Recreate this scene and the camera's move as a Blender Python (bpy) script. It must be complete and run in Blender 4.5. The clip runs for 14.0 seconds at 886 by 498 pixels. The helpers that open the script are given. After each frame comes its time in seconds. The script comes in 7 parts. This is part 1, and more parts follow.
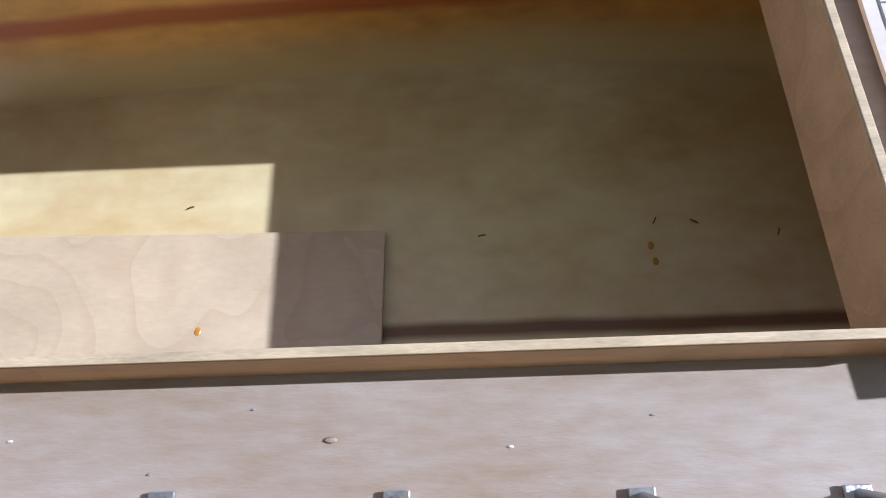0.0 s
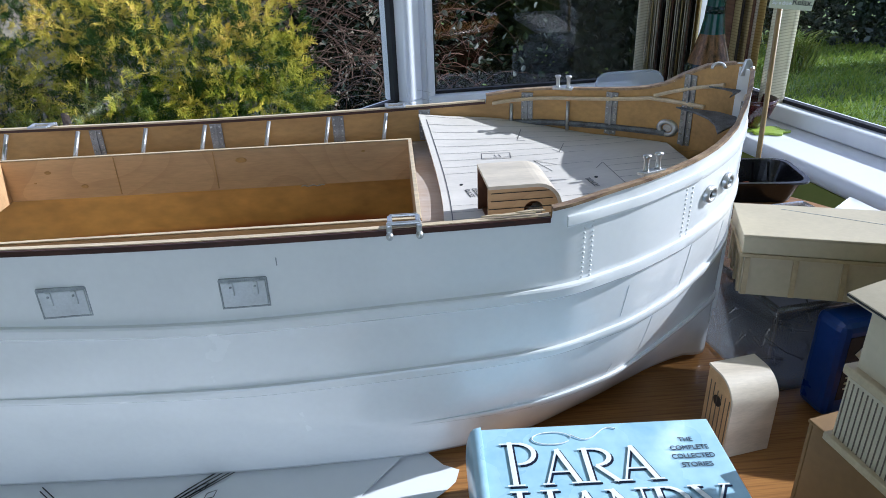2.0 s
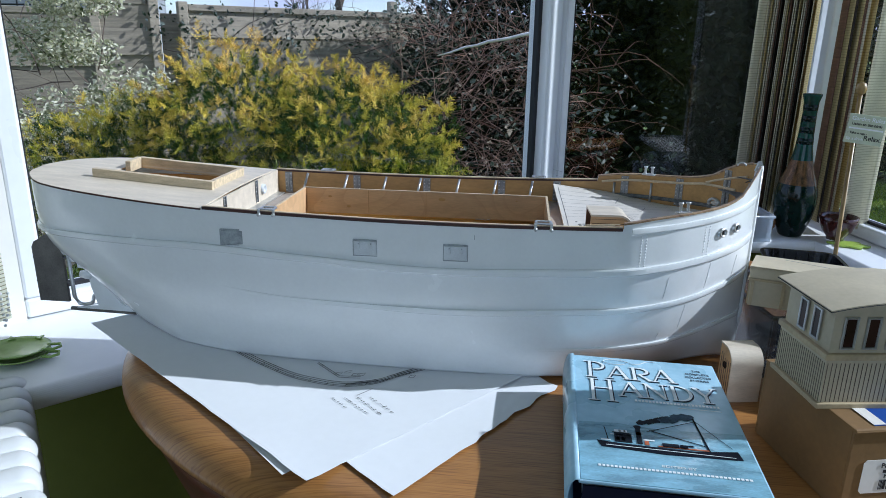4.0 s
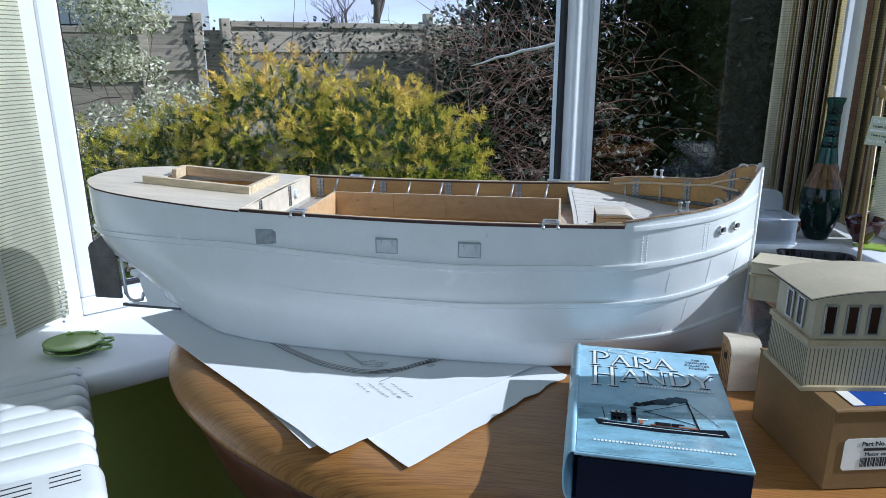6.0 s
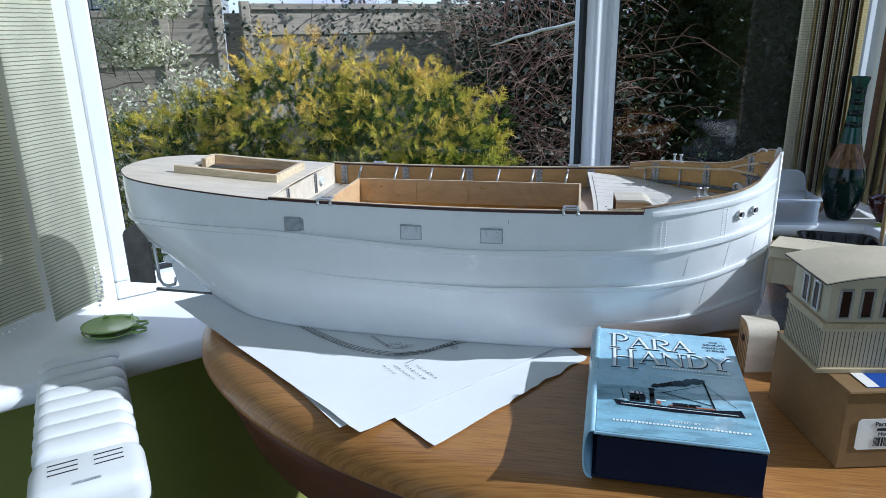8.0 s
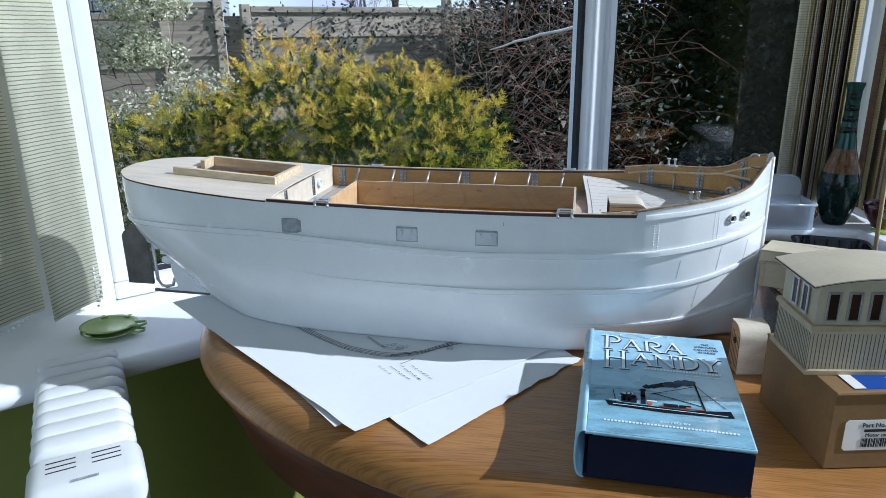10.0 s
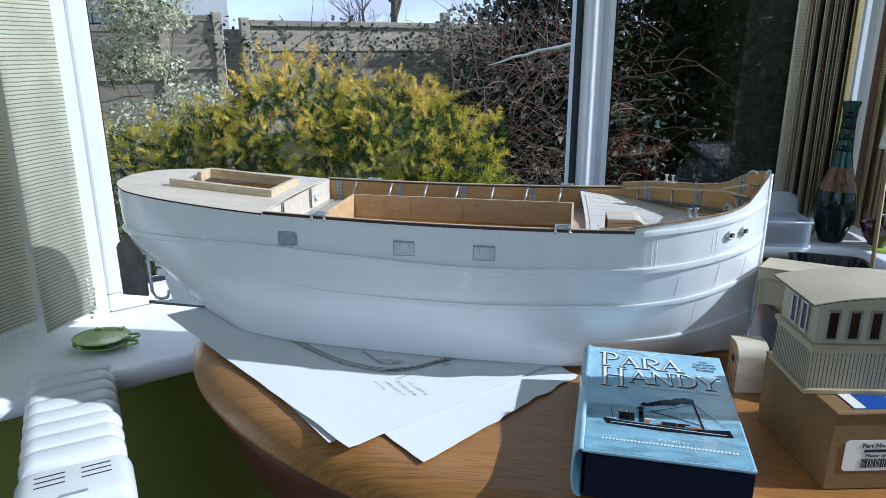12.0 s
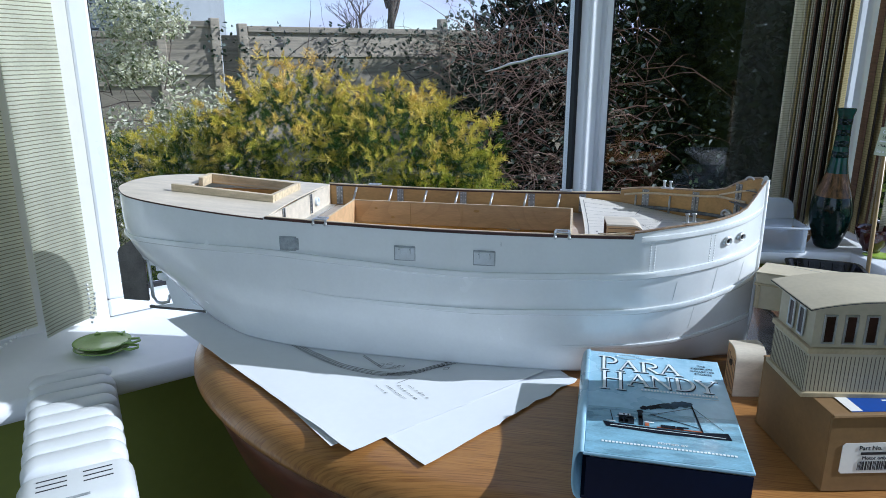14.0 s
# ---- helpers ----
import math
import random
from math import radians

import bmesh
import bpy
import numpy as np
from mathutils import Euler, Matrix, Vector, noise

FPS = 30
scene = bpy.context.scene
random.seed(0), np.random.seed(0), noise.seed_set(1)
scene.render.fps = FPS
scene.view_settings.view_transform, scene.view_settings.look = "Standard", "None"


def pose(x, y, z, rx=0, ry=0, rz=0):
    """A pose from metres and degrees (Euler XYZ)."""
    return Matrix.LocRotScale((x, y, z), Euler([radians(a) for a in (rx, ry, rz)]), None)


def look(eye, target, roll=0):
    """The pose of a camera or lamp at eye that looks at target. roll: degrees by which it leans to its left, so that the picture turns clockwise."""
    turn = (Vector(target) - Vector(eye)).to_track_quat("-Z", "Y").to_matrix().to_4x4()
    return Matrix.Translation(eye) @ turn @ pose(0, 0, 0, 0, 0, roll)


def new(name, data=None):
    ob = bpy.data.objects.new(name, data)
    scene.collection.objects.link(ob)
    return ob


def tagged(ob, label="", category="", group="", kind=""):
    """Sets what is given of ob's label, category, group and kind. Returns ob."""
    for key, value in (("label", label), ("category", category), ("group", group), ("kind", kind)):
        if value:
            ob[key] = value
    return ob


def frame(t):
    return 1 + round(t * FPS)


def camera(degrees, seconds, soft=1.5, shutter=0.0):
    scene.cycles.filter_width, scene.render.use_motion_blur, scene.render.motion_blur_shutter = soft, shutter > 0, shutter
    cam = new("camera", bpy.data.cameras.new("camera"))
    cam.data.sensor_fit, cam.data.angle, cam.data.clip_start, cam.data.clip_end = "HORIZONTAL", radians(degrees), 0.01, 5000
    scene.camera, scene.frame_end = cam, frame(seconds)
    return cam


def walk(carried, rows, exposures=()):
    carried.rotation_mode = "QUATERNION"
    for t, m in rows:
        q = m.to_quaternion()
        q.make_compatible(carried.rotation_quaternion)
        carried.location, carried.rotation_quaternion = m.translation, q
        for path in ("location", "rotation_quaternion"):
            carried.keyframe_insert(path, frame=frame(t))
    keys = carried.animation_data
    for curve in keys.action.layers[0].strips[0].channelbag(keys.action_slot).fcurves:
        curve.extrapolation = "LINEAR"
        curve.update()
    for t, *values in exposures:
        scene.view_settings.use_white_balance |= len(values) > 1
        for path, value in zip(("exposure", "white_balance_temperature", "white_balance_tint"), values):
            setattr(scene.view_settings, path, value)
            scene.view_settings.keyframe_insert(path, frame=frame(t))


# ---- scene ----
# ======== camera ========
cam = camera(66.0, 14.0, soft=0.2)
ROWS = [
    (0, 0.0200, -0.0290, 1.0365, 24.05, 2.00, -1.40),
    (0.3, 0.0320, -0.0662, 1.0230, 36.00, -1.20, -3.20),
    (0.5, 0.0420, -0.0890, 1.0220, 41.90, -0.20, -5.40),
    (0.8, 0.0460, -0.1223, 1.0000, 54.30, 0.03, -7.50),
    (1, 0.0543, -0.1631, 0.9954, 58.70, 0.89, -7.57),
    (1.2, 0.0698, -0.2106, 1.0069, 60.35, 1.67, -7.23),
    (1.5, 0.0852, -0.2629, 1.0319, 61.73, 1.17, -6.75),
    (2, 0.1115, -0.3107, 1.0334, 63.95, 1.85, -4.60),
    (2.6, 0.1088, -0.3768, 1.0335, 67.74, 1.18, -0.82),
    (3, 0.0891, -0.4541, 1.0509, 69.15, 0.27, 1.75),
    (3.5, 0.0867, -0.5561, 1.0583, 72.40, -0.78, 4.83),
    (6, 0.1178, -0.6498, 1.0626, 73.78, 0.18, 9.68),
    (6.5, 0.1124, -0.6477, 1.0650, 72.73, 0.31, 10.32),
    (7, 0.1212, -0.6470, 1.0691, 72.41, 0.83, 11.15),
    (7.5, 0.1203, -0.6550, 1.0722, 72.13, 1.05, 11.17),
    (8, 0.1177, -0.6664, 1.0737, 72.12, 1.00, 11.16),
    (10.5, 0.1234, -0.6735, 1.0749, 72.66, 0.52, 11.15),
    (11, 0.1215, -0.6707, 1.0733, 73.12, 0.29, 11.09),
    (11.5, 0.1211, -0.6699, 1.0741, 73.36, 0.19, 11.07),
    (12, 0.1213, -0.6696, 1.0740, 73.58, 0.13, 11.04),
    (12.5, 0.1271, -0.6673, 1.0747, 73.86, 0.16, 11.15),
    (13, 0.1253, -0.6717, 1.0741, 73.98, 0.09, 10.99),
    (13.5, 0.1239, -0.6777, 1.0744, 74.18, 0.06, 10.90),
    (14, 0.1185, -0.6762, 1.0749, 74.06, -0.00, 10.78),
]
EXPO = [(0.0, 0.64, 5500, 16), (0.5, 0.66, 5600, 16), (1.2, 0.74, 5700, 16), (2.2, 0.58, 5350, 9), (3.0, 0.36, 5300, 8), (3.5, 0.24, 5280, 8), (6.0, 0.40, 5260, 8), (14.0, 0.38, 5260, 8)]
walk(cam, [(t, pose(x, y, z, rx, ry, rz)) for t, x, y, z, rx, ry, rz in ROWS], EXPO)

# ======== light ========
SUN_AZ, SUN_EL = 6.5, 32.0          # degrees from +x towards +y, and above the horizon
world = bpy.data.worlds.new("sky_world")
scene.world = world
world.use_nodes = True
wn = world.node_tree.nodes
sky = wn.new("ShaderNodeTexSky")
sky.sky_type, sky.sun_disc = "NISHITA", False
sky.sun_elevation, sky.sun_rotation = radians(SUN_EL), radians(90 - SUN_AZ)
sky.dust_density, sky.ozone_density = 0.3, 2.5
wn["Background"].inputs[1].default_value = 0.15
cl_co, cl_map, cl_n, cl_r, cl_m = wn.new("ShaderNodeTexCoord"), wn.new("ShaderNodeMapping"), wn.new("ShaderNodeTexNoise"), wn.new("ShaderNodeValToRGB"), wn.new("ShaderNodeMix")
cl_map.inputs["Scale"].default_value = (1.0, 1.0, 3.5)
cl_n.inputs["Scale"].default_value, cl_n.inputs["Detail"].default_value = 5.0, 6
cl_r.color_ramp.elements[0].position, cl_r.color_ramp.elements[1].position = 0.30, 0.58
cl_m.data_type = "RGBA"
cl_m.inputs[7].default_value = (3.7, 3.8, 4.9, 1)
wl = world.node_tree.links
wl.new(cl_co.outputs["Generated"], cl_map.inputs[0]), wl.new(cl_map.outputs[0], cl_n.inputs[0]), wl.new(cl_n.outputs[0], cl_r.inputs[0])
wl.new(cl_r.outputs[0], cl_m.inputs[0]), wl.new(sky.outputs[0], cl_m.inputs[6]), wl.new(cl_m.outputs[2], wn["Background"].inputs[0])
sun_dir = Vector((math.cos(radians(SUN_EL)) * math.cos(radians(SUN_AZ)), math.cos(radians(SUN_EL)) * math.sin(radians(SUN_AZ)), math.sin(radians(SUN_EL))))
sun = new("sun", bpy.data.lights.new("sun", "SUN"))
sun.data.energy, sun.data.angle, sun.data.color = 4.1, radians(0.6), (1.0, 0.95, 0.87)
sun.matrix_world = look(sun_dir * 8, (0, 0, 0))
# fill lamp on the room side, standing in for an assumed window behind the camera
fill_lamp = new("back_window_daylight", bpy.data.lights.new("back_window_daylight", "AREA"))
fill_lamp.data.shape, fill_lamp.data.size, fill_lamp.data.size_y, fill_lamp.data.energy, fill_lamp.data.color = "RECTANGLE", 2.3, 1.5, 10, (0.88, 0.95, 1.0)
fill_lamp.matrix_world = look((-0.40, -2.78, 1.4), (-0.40, 0.0, 1.15))


# ======== materials ========
def pbr(name, col, rough=0.5, metal=0.0, var=0.10, scale=25.0, stretch=(1, 1, 1), bump=0.0, bscale=300.0, alt=None, spec=0.5, per_object=0.0, coat=0.0, detail=4.0):
    """Base colour that drifts between two tones at a large and a fine scale, with fine relief."""
    m = bpy.data.materials.new(name)
    m.use_nodes = True
    n, l = m.node_tree.nodes, m.node_tree.links
    b = n["Principled BSDF"]
    b.inputs["Roughness"].default_value, b.inputs["Metallic"].default_value = rough, metal
    b.inputs["Specular IOR Level"].default_value = spec
    b.inputs["Coat Weight"].default_value = coat
    co, mp = n.new("ShaderNodeTexCoord"), n.new("ShaderNodeMapping")
    mp.inputs["Scale"].default_value = stretch
    l.new(co.outputs["Object"], mp.inputs[0])
    n1, n2 = n.new("ShaderNodeTexNoise"), n.new("ShaderNodeTexNoise")
    n1.inputs["Scale"].default_value, n1.inputs["Detail"].default_value = scale, detail
    n2.inputs["Scale"].default_value, n2.inputs["Detail"].default_value = scale * 9, 3
    l.new(mp.outputs[0], n1.inputs[0]), l.new(mp.outputs[0], n2.inputs[0])
    mix = n.new("ShaderNodeMix")
    mix.data_type = "FLOAT"
    mix.inputs[0].default_value = 0.35
    l.new(n1.outputs[0], mix.inputs[2]), l.new(n2.outputs[0], mix.inputs[3])
    ramp = n.new("ShaderNodeValToRGB")
    dark = alt or tuple(c * (1 - 2.2 * var) for c in col)
    lite = tuple(min(1, c * (1 + 1.2 * var)) for c in col)
    ramp.color_ramp.elements[0].position, ramp.color_ramp.elements[1].position = 0.32, 0.68
    ramp.color_ramp.elements[0].color, ramp.color_ramp.elements[1].color = (*dark, 1), (*lite, 1)
    l.new(mix.outputs[0], ramp.inputs[0])
    out = ramp.outputs[0]
    if per_object:
        oi, hv = n.new("ShaderNodeObjectInfo"), n.new("ShaderNodeHueSaturation")
        mr = n.new("ShaderNodeMapRange")
        mr.inputs[3].default_value, mr.inputs[4].default_value = 1 - per_object, 1 + per_object
        l.new(oi.outputs["Random"], mr.inputs[0]), l.new(mr.outputs[0], hv.inputs["Value"]), l.new(out, hv.inputs["Color"])
        out = hv.outputs[0]
    l.new(out, b.inputs["Base Color"])
    rr = n.new("ShaderNodeMapRange")
    rr.inputs[3].default_value, rr.inputs[4].default_value = max(0.02, rough - 0.08), min(1, rough + 0.08)
    l.new(n1.outputs[0], rr.inputs[0]), l.new(rr.outputs[0], b.inputs["Roughness"])
    if bump:
        n3, bp = n.new("ShaderNodeTexNoise"), n.new("ShaderNodeBump")
        n3.inputs["Scale"].default_value, n3.inputs["Detail"].default_value = bscale, 4
        bp.inputs["Strength"].default_value, bp.inputs["Distance"].default_value = bump, 0.001
        l.new(mp.outputs[0], n3.inputs[0]), l.new(n3.outputs[0], bp.inputs["Height"]), l.new(bp.outputs[0], b.inputs["Normal"])
    return m


def leaf_mat(name, cols, rough=0.5, trans=0.25, drift=0.0, low=0.0, high=1.0):
    """Foliage: one tone per leaf."""
    m = bpy.data.materials.new(name)
    m.use_nodes = True
    n, l = m.node_tree.nodes, m.node_tree.links
    b = n["Principled BSDF"]
    b.inputs["Roughness"].default_value = rough
    b.inputs["Specular IOR Level"].default_value = 0.12 if rough > 0.55 else 0.4
    g, r = n.new("ShaderNodeNewGeometry"), n.new("ShaderNodeValToRGB")
    r.color_ramp.elements[0].color = (*cols[0], 1)
    r.color_ramp.elements[1].color = (*cols[-1], 1)
    for i, c in enumerate(cols[1:-1], 1):
        e = r.color_ramp.elements.new(i / (len(cols) - 1))
        e.color = (*c, 1)
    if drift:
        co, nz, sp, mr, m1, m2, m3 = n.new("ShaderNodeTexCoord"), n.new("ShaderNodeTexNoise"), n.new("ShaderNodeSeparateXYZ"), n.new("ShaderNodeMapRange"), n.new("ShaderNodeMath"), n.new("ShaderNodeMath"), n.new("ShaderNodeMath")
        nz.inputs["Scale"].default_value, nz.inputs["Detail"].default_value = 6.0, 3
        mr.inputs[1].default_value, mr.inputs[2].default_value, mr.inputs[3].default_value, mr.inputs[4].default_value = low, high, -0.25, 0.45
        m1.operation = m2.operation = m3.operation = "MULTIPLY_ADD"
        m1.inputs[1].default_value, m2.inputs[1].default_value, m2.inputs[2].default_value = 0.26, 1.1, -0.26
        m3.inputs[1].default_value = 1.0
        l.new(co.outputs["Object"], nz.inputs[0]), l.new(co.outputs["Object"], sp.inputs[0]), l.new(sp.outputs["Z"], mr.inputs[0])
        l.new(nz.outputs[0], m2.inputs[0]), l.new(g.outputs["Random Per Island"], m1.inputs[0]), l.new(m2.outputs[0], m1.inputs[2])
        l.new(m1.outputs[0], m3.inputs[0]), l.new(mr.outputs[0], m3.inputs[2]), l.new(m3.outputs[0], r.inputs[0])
    else:
        l.new(g.outputs["Random Per Island"], r.inputs[0])
    l.new(r.outputs[0], b.inputs["Base Color"])
    tr, mx = n.new("ShaderNodeBsdfTranslucent"), n.new("ShaderNodeMixShader")
    mx.inputs[0].default_value = trans
    l.new(r.outputs[0], tr.inputs[0]), l.new(b.outputs[0], mx.inputs[1]), l.new(tr.outputs[0], mx.inputs[2])
    l.new(mx.outputs[0], n["Material Output"].inputs[0])
    return m


def glass_mat(name, tint=(0.97, 0.97, 0.97), rough=0.0, ior=1.45, solid=False, gloss=0.015):
    m = bpy.data.materials.new(name)
    m.use_nodes = True
    n, l = m.node_tree.nodes, m.node_tree.links
    n.remove(n["Principled BSDF"])
    if solid:
        g = n.new("ShaderNodeBsdfGlass")
        g.inputs["Color"].default_value, g.inputs["Roughness"].default_value, g.inputs["IOR"].default_value = (*tint, 1), rough, ior
        l.new(g.outputs[0], n["Material Output"].inputs[0])
        return m
    t, g, f, x = n.new("ShaderNodeBsdfTransparent"), n.new("ShaderNodeBsdfGlossy"), n.new("ShaderNodeLayerWeight"), n.new("ShaderNodeMixShader")
    p, k = n.new("ShaderNodeMath"), n.new("ShaderNodeMapRange")
    t.inputs[0].default_value = (*tint, 1)
    g.inputs["Roughness"].default_value = rough
    p.operation = "POWER"
    p.inputs[1].default_value = 4.5
    k.inputs[3].default_value, k.inputs[4].default_value = gloss, 0.8
    l.new(f.outputs["Facing"], p.inputs[0]), l.new(p.outputs[0], k.inputs[0]), l.new(k.outputs[0], x.inputs[0])
    l.new(t.outputs[0], x.inputs[1]), l.new(g.outputs[0], x.inputs[2])
    l.new(x.outputs[0], n["Material Output"].inputs[0])
    return m


def woven_mat(name, col, line):
    """Cream fabric with fine uneven dark weft lines."""
    m = pbr(name, col, 0.85, var=0.06, scale=30, bump=0.3, bscale=200)
    n, l = m.node_tree.nodes, m.node_tree.links
    b = n["Principled BSDF"]
    co, w, r, mx = n.new("ShaderNodeTexCoord"), n.new("ShaderNodeTexWave"), n.new("ShaderNodeValToRGB"), n.new("ShaderNodeMix")
    w.wave_type, w.bands_direction = "BANDS", "Z"
    w.inputs["Scale"].default_value, w.inputs["Distortion"].default_value, w.inputs["Detail"].default_value, w.inputs["Detail Scale"].default_value = 60, 0.9, 4, 1.6
    r.color_ramp.elements[0].position, r.color_ramp.elements[1].position = 0.78, 0.98
    mx.data_type = "RGBA"
    old = b.inputs["Base Color"].links[0].from_socket
    mx.inputs[7].default_value = (*line, 1)
    l.new(co.outputs["Object"], w.inputs[0]), l.new(w.outputs["Fac"], r.inputs[0]), l.new(r.outputs[0], mx.inputs[0]), l.new(old, mx.inputs[6]), l.new(mx.outputs[2], b.inputs["Base Color"])
    tr, sh = n.new("ShaderNodeBsdfTranslucent"), n.new("ShaderNodeMixShader")
    sh.inputs[0].default_value = 0.32
    l.new(mx.outputs[2], tr.inputs[0]), l.new(b.outputs[0], sh.inputs[1]), l.new(tr.outputs[0], sh.inputs[2]), l.new(sh.outputs[0], n["Material Output"].inputs[0])
    return m


def cloudy_plastic(name, tint, milk):
    """Thin milky plastic: mostly clear, with a share of scattered light."""
    m = glass_mat(name, tint, 0.2, gloss=0.06)
    n, l = m.node_tree.nodes, m.node_tree.links
    out = n["Material Output"]
    old = out.inputs[0].links[0].from_socket
    d, t, a, x = n.new("ShaderNodeBsdfDiffuse"), n.new("ShaderNodeBsdfTranslucent"), n.new("ShaderNodeAddShader"), n.new("ShaderNodeMixShader")
    d.inputs[0].default_value, t.inputs[0].default_value = (0.45, 0.48, 0.52, 1), (0.40, 0.43, 0.47, 1)
    x.inputs[0].default_value = milk
    l.new(d.outputs[0], a.inputs[0]), l.new(t.outputs[0], a.inputs[1]), l.new(old, x.inputs[1]), l.new(a.outputs[0], x.inputs[2]), l.new(x.outputs[0], out.inputs[0])
    return m


M_HULL = pbr("hull_white_paint", (0.80, 0.82, 0.83), 0.24, var=0.02, scale=30, coat=0.3, bump=0.06, bscale=60)
M_PLY = pbr("birch_ply", (0.60, 0.385, 0.20), 0.55, var=0.09, scale=18, stretch=(1, 6, 6), bump=0.12, bscale=500)
M_PLYPALE = pbr("birch_ply_pale", (0.62, 0.545, 0.44), 0.5, var=0.09, scale=22, stretch=(1, 5, 5), bump=0.1, bscale=500)
M_FOREDECK = pbr("printed_deck_card", (0.66, 0.62, 0.565), 0.55, var=0.05, scale=18, stretch=(1, 4, 4), bump=0.06, bscale=400)
M_LINING = pbr("bulwark_ply_stained", (0.468, 0.276, 0.095), 0.5, var=0.14, scale=16, stretch=(1, 3, 3), bump=0.1, bscale=300)
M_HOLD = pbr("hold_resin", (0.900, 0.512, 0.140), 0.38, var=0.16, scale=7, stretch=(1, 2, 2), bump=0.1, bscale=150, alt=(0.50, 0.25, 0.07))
def tone_band(m, axis, centre, inner, outer, tone, waver=0.006):
    """A soft-edged band of another tone along one axis, its edges wavering."""
    n, l = m.node_tree.nodes, m.node_tree.links
    b = n["Principled BSDF"]
    co, sp, nz, ad, sb, ab, mr, mx = (n.new(k) for k in ("ShaderNodeTexCoord", "ShaderNodeSeparateXYZ", "ShaderNodeTexNoise", "ShaderNodeMath", "ShaderNodeMath", "ShaderNodeMath", "ShaderNodeMapRange", "ShaderNodeMix"))
    nz.inputs["Scale"].default_value, nz.inputs["Detail"].default_value = 22, 4
    ad.operation, sb.operation, ab.operation = "MULTIPLY_ADD", "SUBTRACT", "ABSOLUTE"
    ad.inputs[1].default_value, sb.inputs[1].default_value = waver, centre + waver / 2
    mr.inputs[1].default_value, mr.inputs[2].default_value, mr.inputs[3].default_value, mr.inputs[4].default_value = inner, outer, 0.9, 0.0
    mr.interpolation_type = "SMOOTHSTEP"
    mx.data_type = "RGBA"
    mx.inputs[7].default_value = (*tone, 1)
    old = b.inputs["Base Color"].links[0].from_socket
    l.new(co.outputs["Object"], sp.inputs[0]), l.new(co.outputs["Object"], nz.inputs[0]), l.new(nz.outputs[0], ad.inputs[0]), l.new(sp.outputs[axis], ad.inputs[2])
    l.new(ad.outputs[0], sb.inputs[0]), l.new(sb.outputs[0], ab.inputs[0]), l.new(ab.outputs[0], mr.inputs[0]), l.new(mr.outputs[0], mx.inputs[0])
    l.new(old, mx.inputs[6]), l.new(mx.outputs[2], b.inputs["Base Color"])


# floor tone, paler and olive, fading up into the orange sides
tone_band(M_HOLD, "Z", 0.7800, 0.0080, 0.0330, (0.72, 0.64, 0.38), 0.016)
tone_band(M_HOLD, "Z", 0.8190, 0.0018, 0.0075, (0.50, 0.13, 0.04))
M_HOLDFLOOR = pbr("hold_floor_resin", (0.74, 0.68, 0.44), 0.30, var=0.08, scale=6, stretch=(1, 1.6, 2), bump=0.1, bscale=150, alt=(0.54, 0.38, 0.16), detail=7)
tone_band(M_HOLDFLOOR, "Y", 0.0500, 0.0010, 0.0050, (0.16, 0.07, 0.035), 0.003)
M_DECK = pbr("bare_deck_ply", (0.41, 0.375, 0.355), 0.6, var=0.10, scale=11, stretch=(1, 3.5, 3.5), bump=0.2, bscale=300, alt=(0.33, 0.255, 0.19), detail=8)
M_PLANK = pbr("rotary_cut_birch", (0.66, 0.55, 0.40), 0.55, var=0.06, scale=20, stretch=(1, 2, 2), bump=0.1, bscale=300)


def wavy_figure(m, tone, scale=9.0, strength=0.35):
    """Contour lines of a rotary-cut veneer."""
    n, l = m.node_tree.nodes, m.node_tree.links
    b = n["Principled BSDF"]
    co, mp, nz, mu, fr, rp, mx = (n.new(k) for k in ("ShaderNodeTexCoord", "ShaderNodeMapping", "ShaderNodeTexNoise", "ShaderNodeMath", "ShaderNodeMath", "ShaderNodeValToRGB", "ShaderNodeMix"))
    mp.inputs["Scale"].default_value = (1, 0.6, 1)
    nz.inputs["Scale"].default_value, nz.inputs["Detail"].default_value = scale, 2
    mu.operation, mu.inputs[1].default_value = "MULTIPLY", 14
    fr.operation = "FRACT"
    e = rp.color_ramp.elements
    e[0].position, e[0].color = 0.0, (strength, strength, strength, 1)
    e[1].position, e[1].color = 0.35, (0, 0, 0, 1)
    mx.data_type = "RGBA"
    mx.inputs[7].default_value = (*tone, 1)
    old = b.inputs["Base Color"].links[0].from_socket
    l.new(co.outputs["Object"], mp.inputs[0]), l.new(mp.outputs[0], nz.inputs[0]), l.new(nz.outputs[0], mu.inputs[0]), l.new(mu.outputs[0], fr.inputs[0])
    l.new(fr.outputs[0], rp.inputs[0]), l.new(rp.outputs[0], mx.inputs[0]), l.new(old, mx.inputs[6]), l.new(mx.outputs[2], b.inputs["Base Color"])


wavy_figure(M_PLANK, (0.50, 0.36, 0.23), 12.0, 0.3)
wavy_figure(M_PLY, (0.40, 0.23, 0.11), 7.0, 0.3)
M_RESIN = pbr("amber_resin", (0.55, 0.27, 0.03), 0.25, var=0.1)
M_PANE = pbr("dark_red_inside", (0.028, 0.010, 0.008), 0.3, var=0.3, scale=40)
# brown stain, deepened in colour for the shade inside the companionway
M_STAINSHADE = pbr("stained_shaded_ply", (0.16, 0.065, 0.03), 0.55, var=0.2, scale=20)
M_APRON = pbr("dark_red_oak", (0.10, 0.030, 0.011), 0.5, var=0.25, scale=9, stretch=(2, 2, 8))
M_STRIPE = pbr("resin_stripe", (0.52, 0.14, 0.045), 0.5, var=0.25, scale=14)
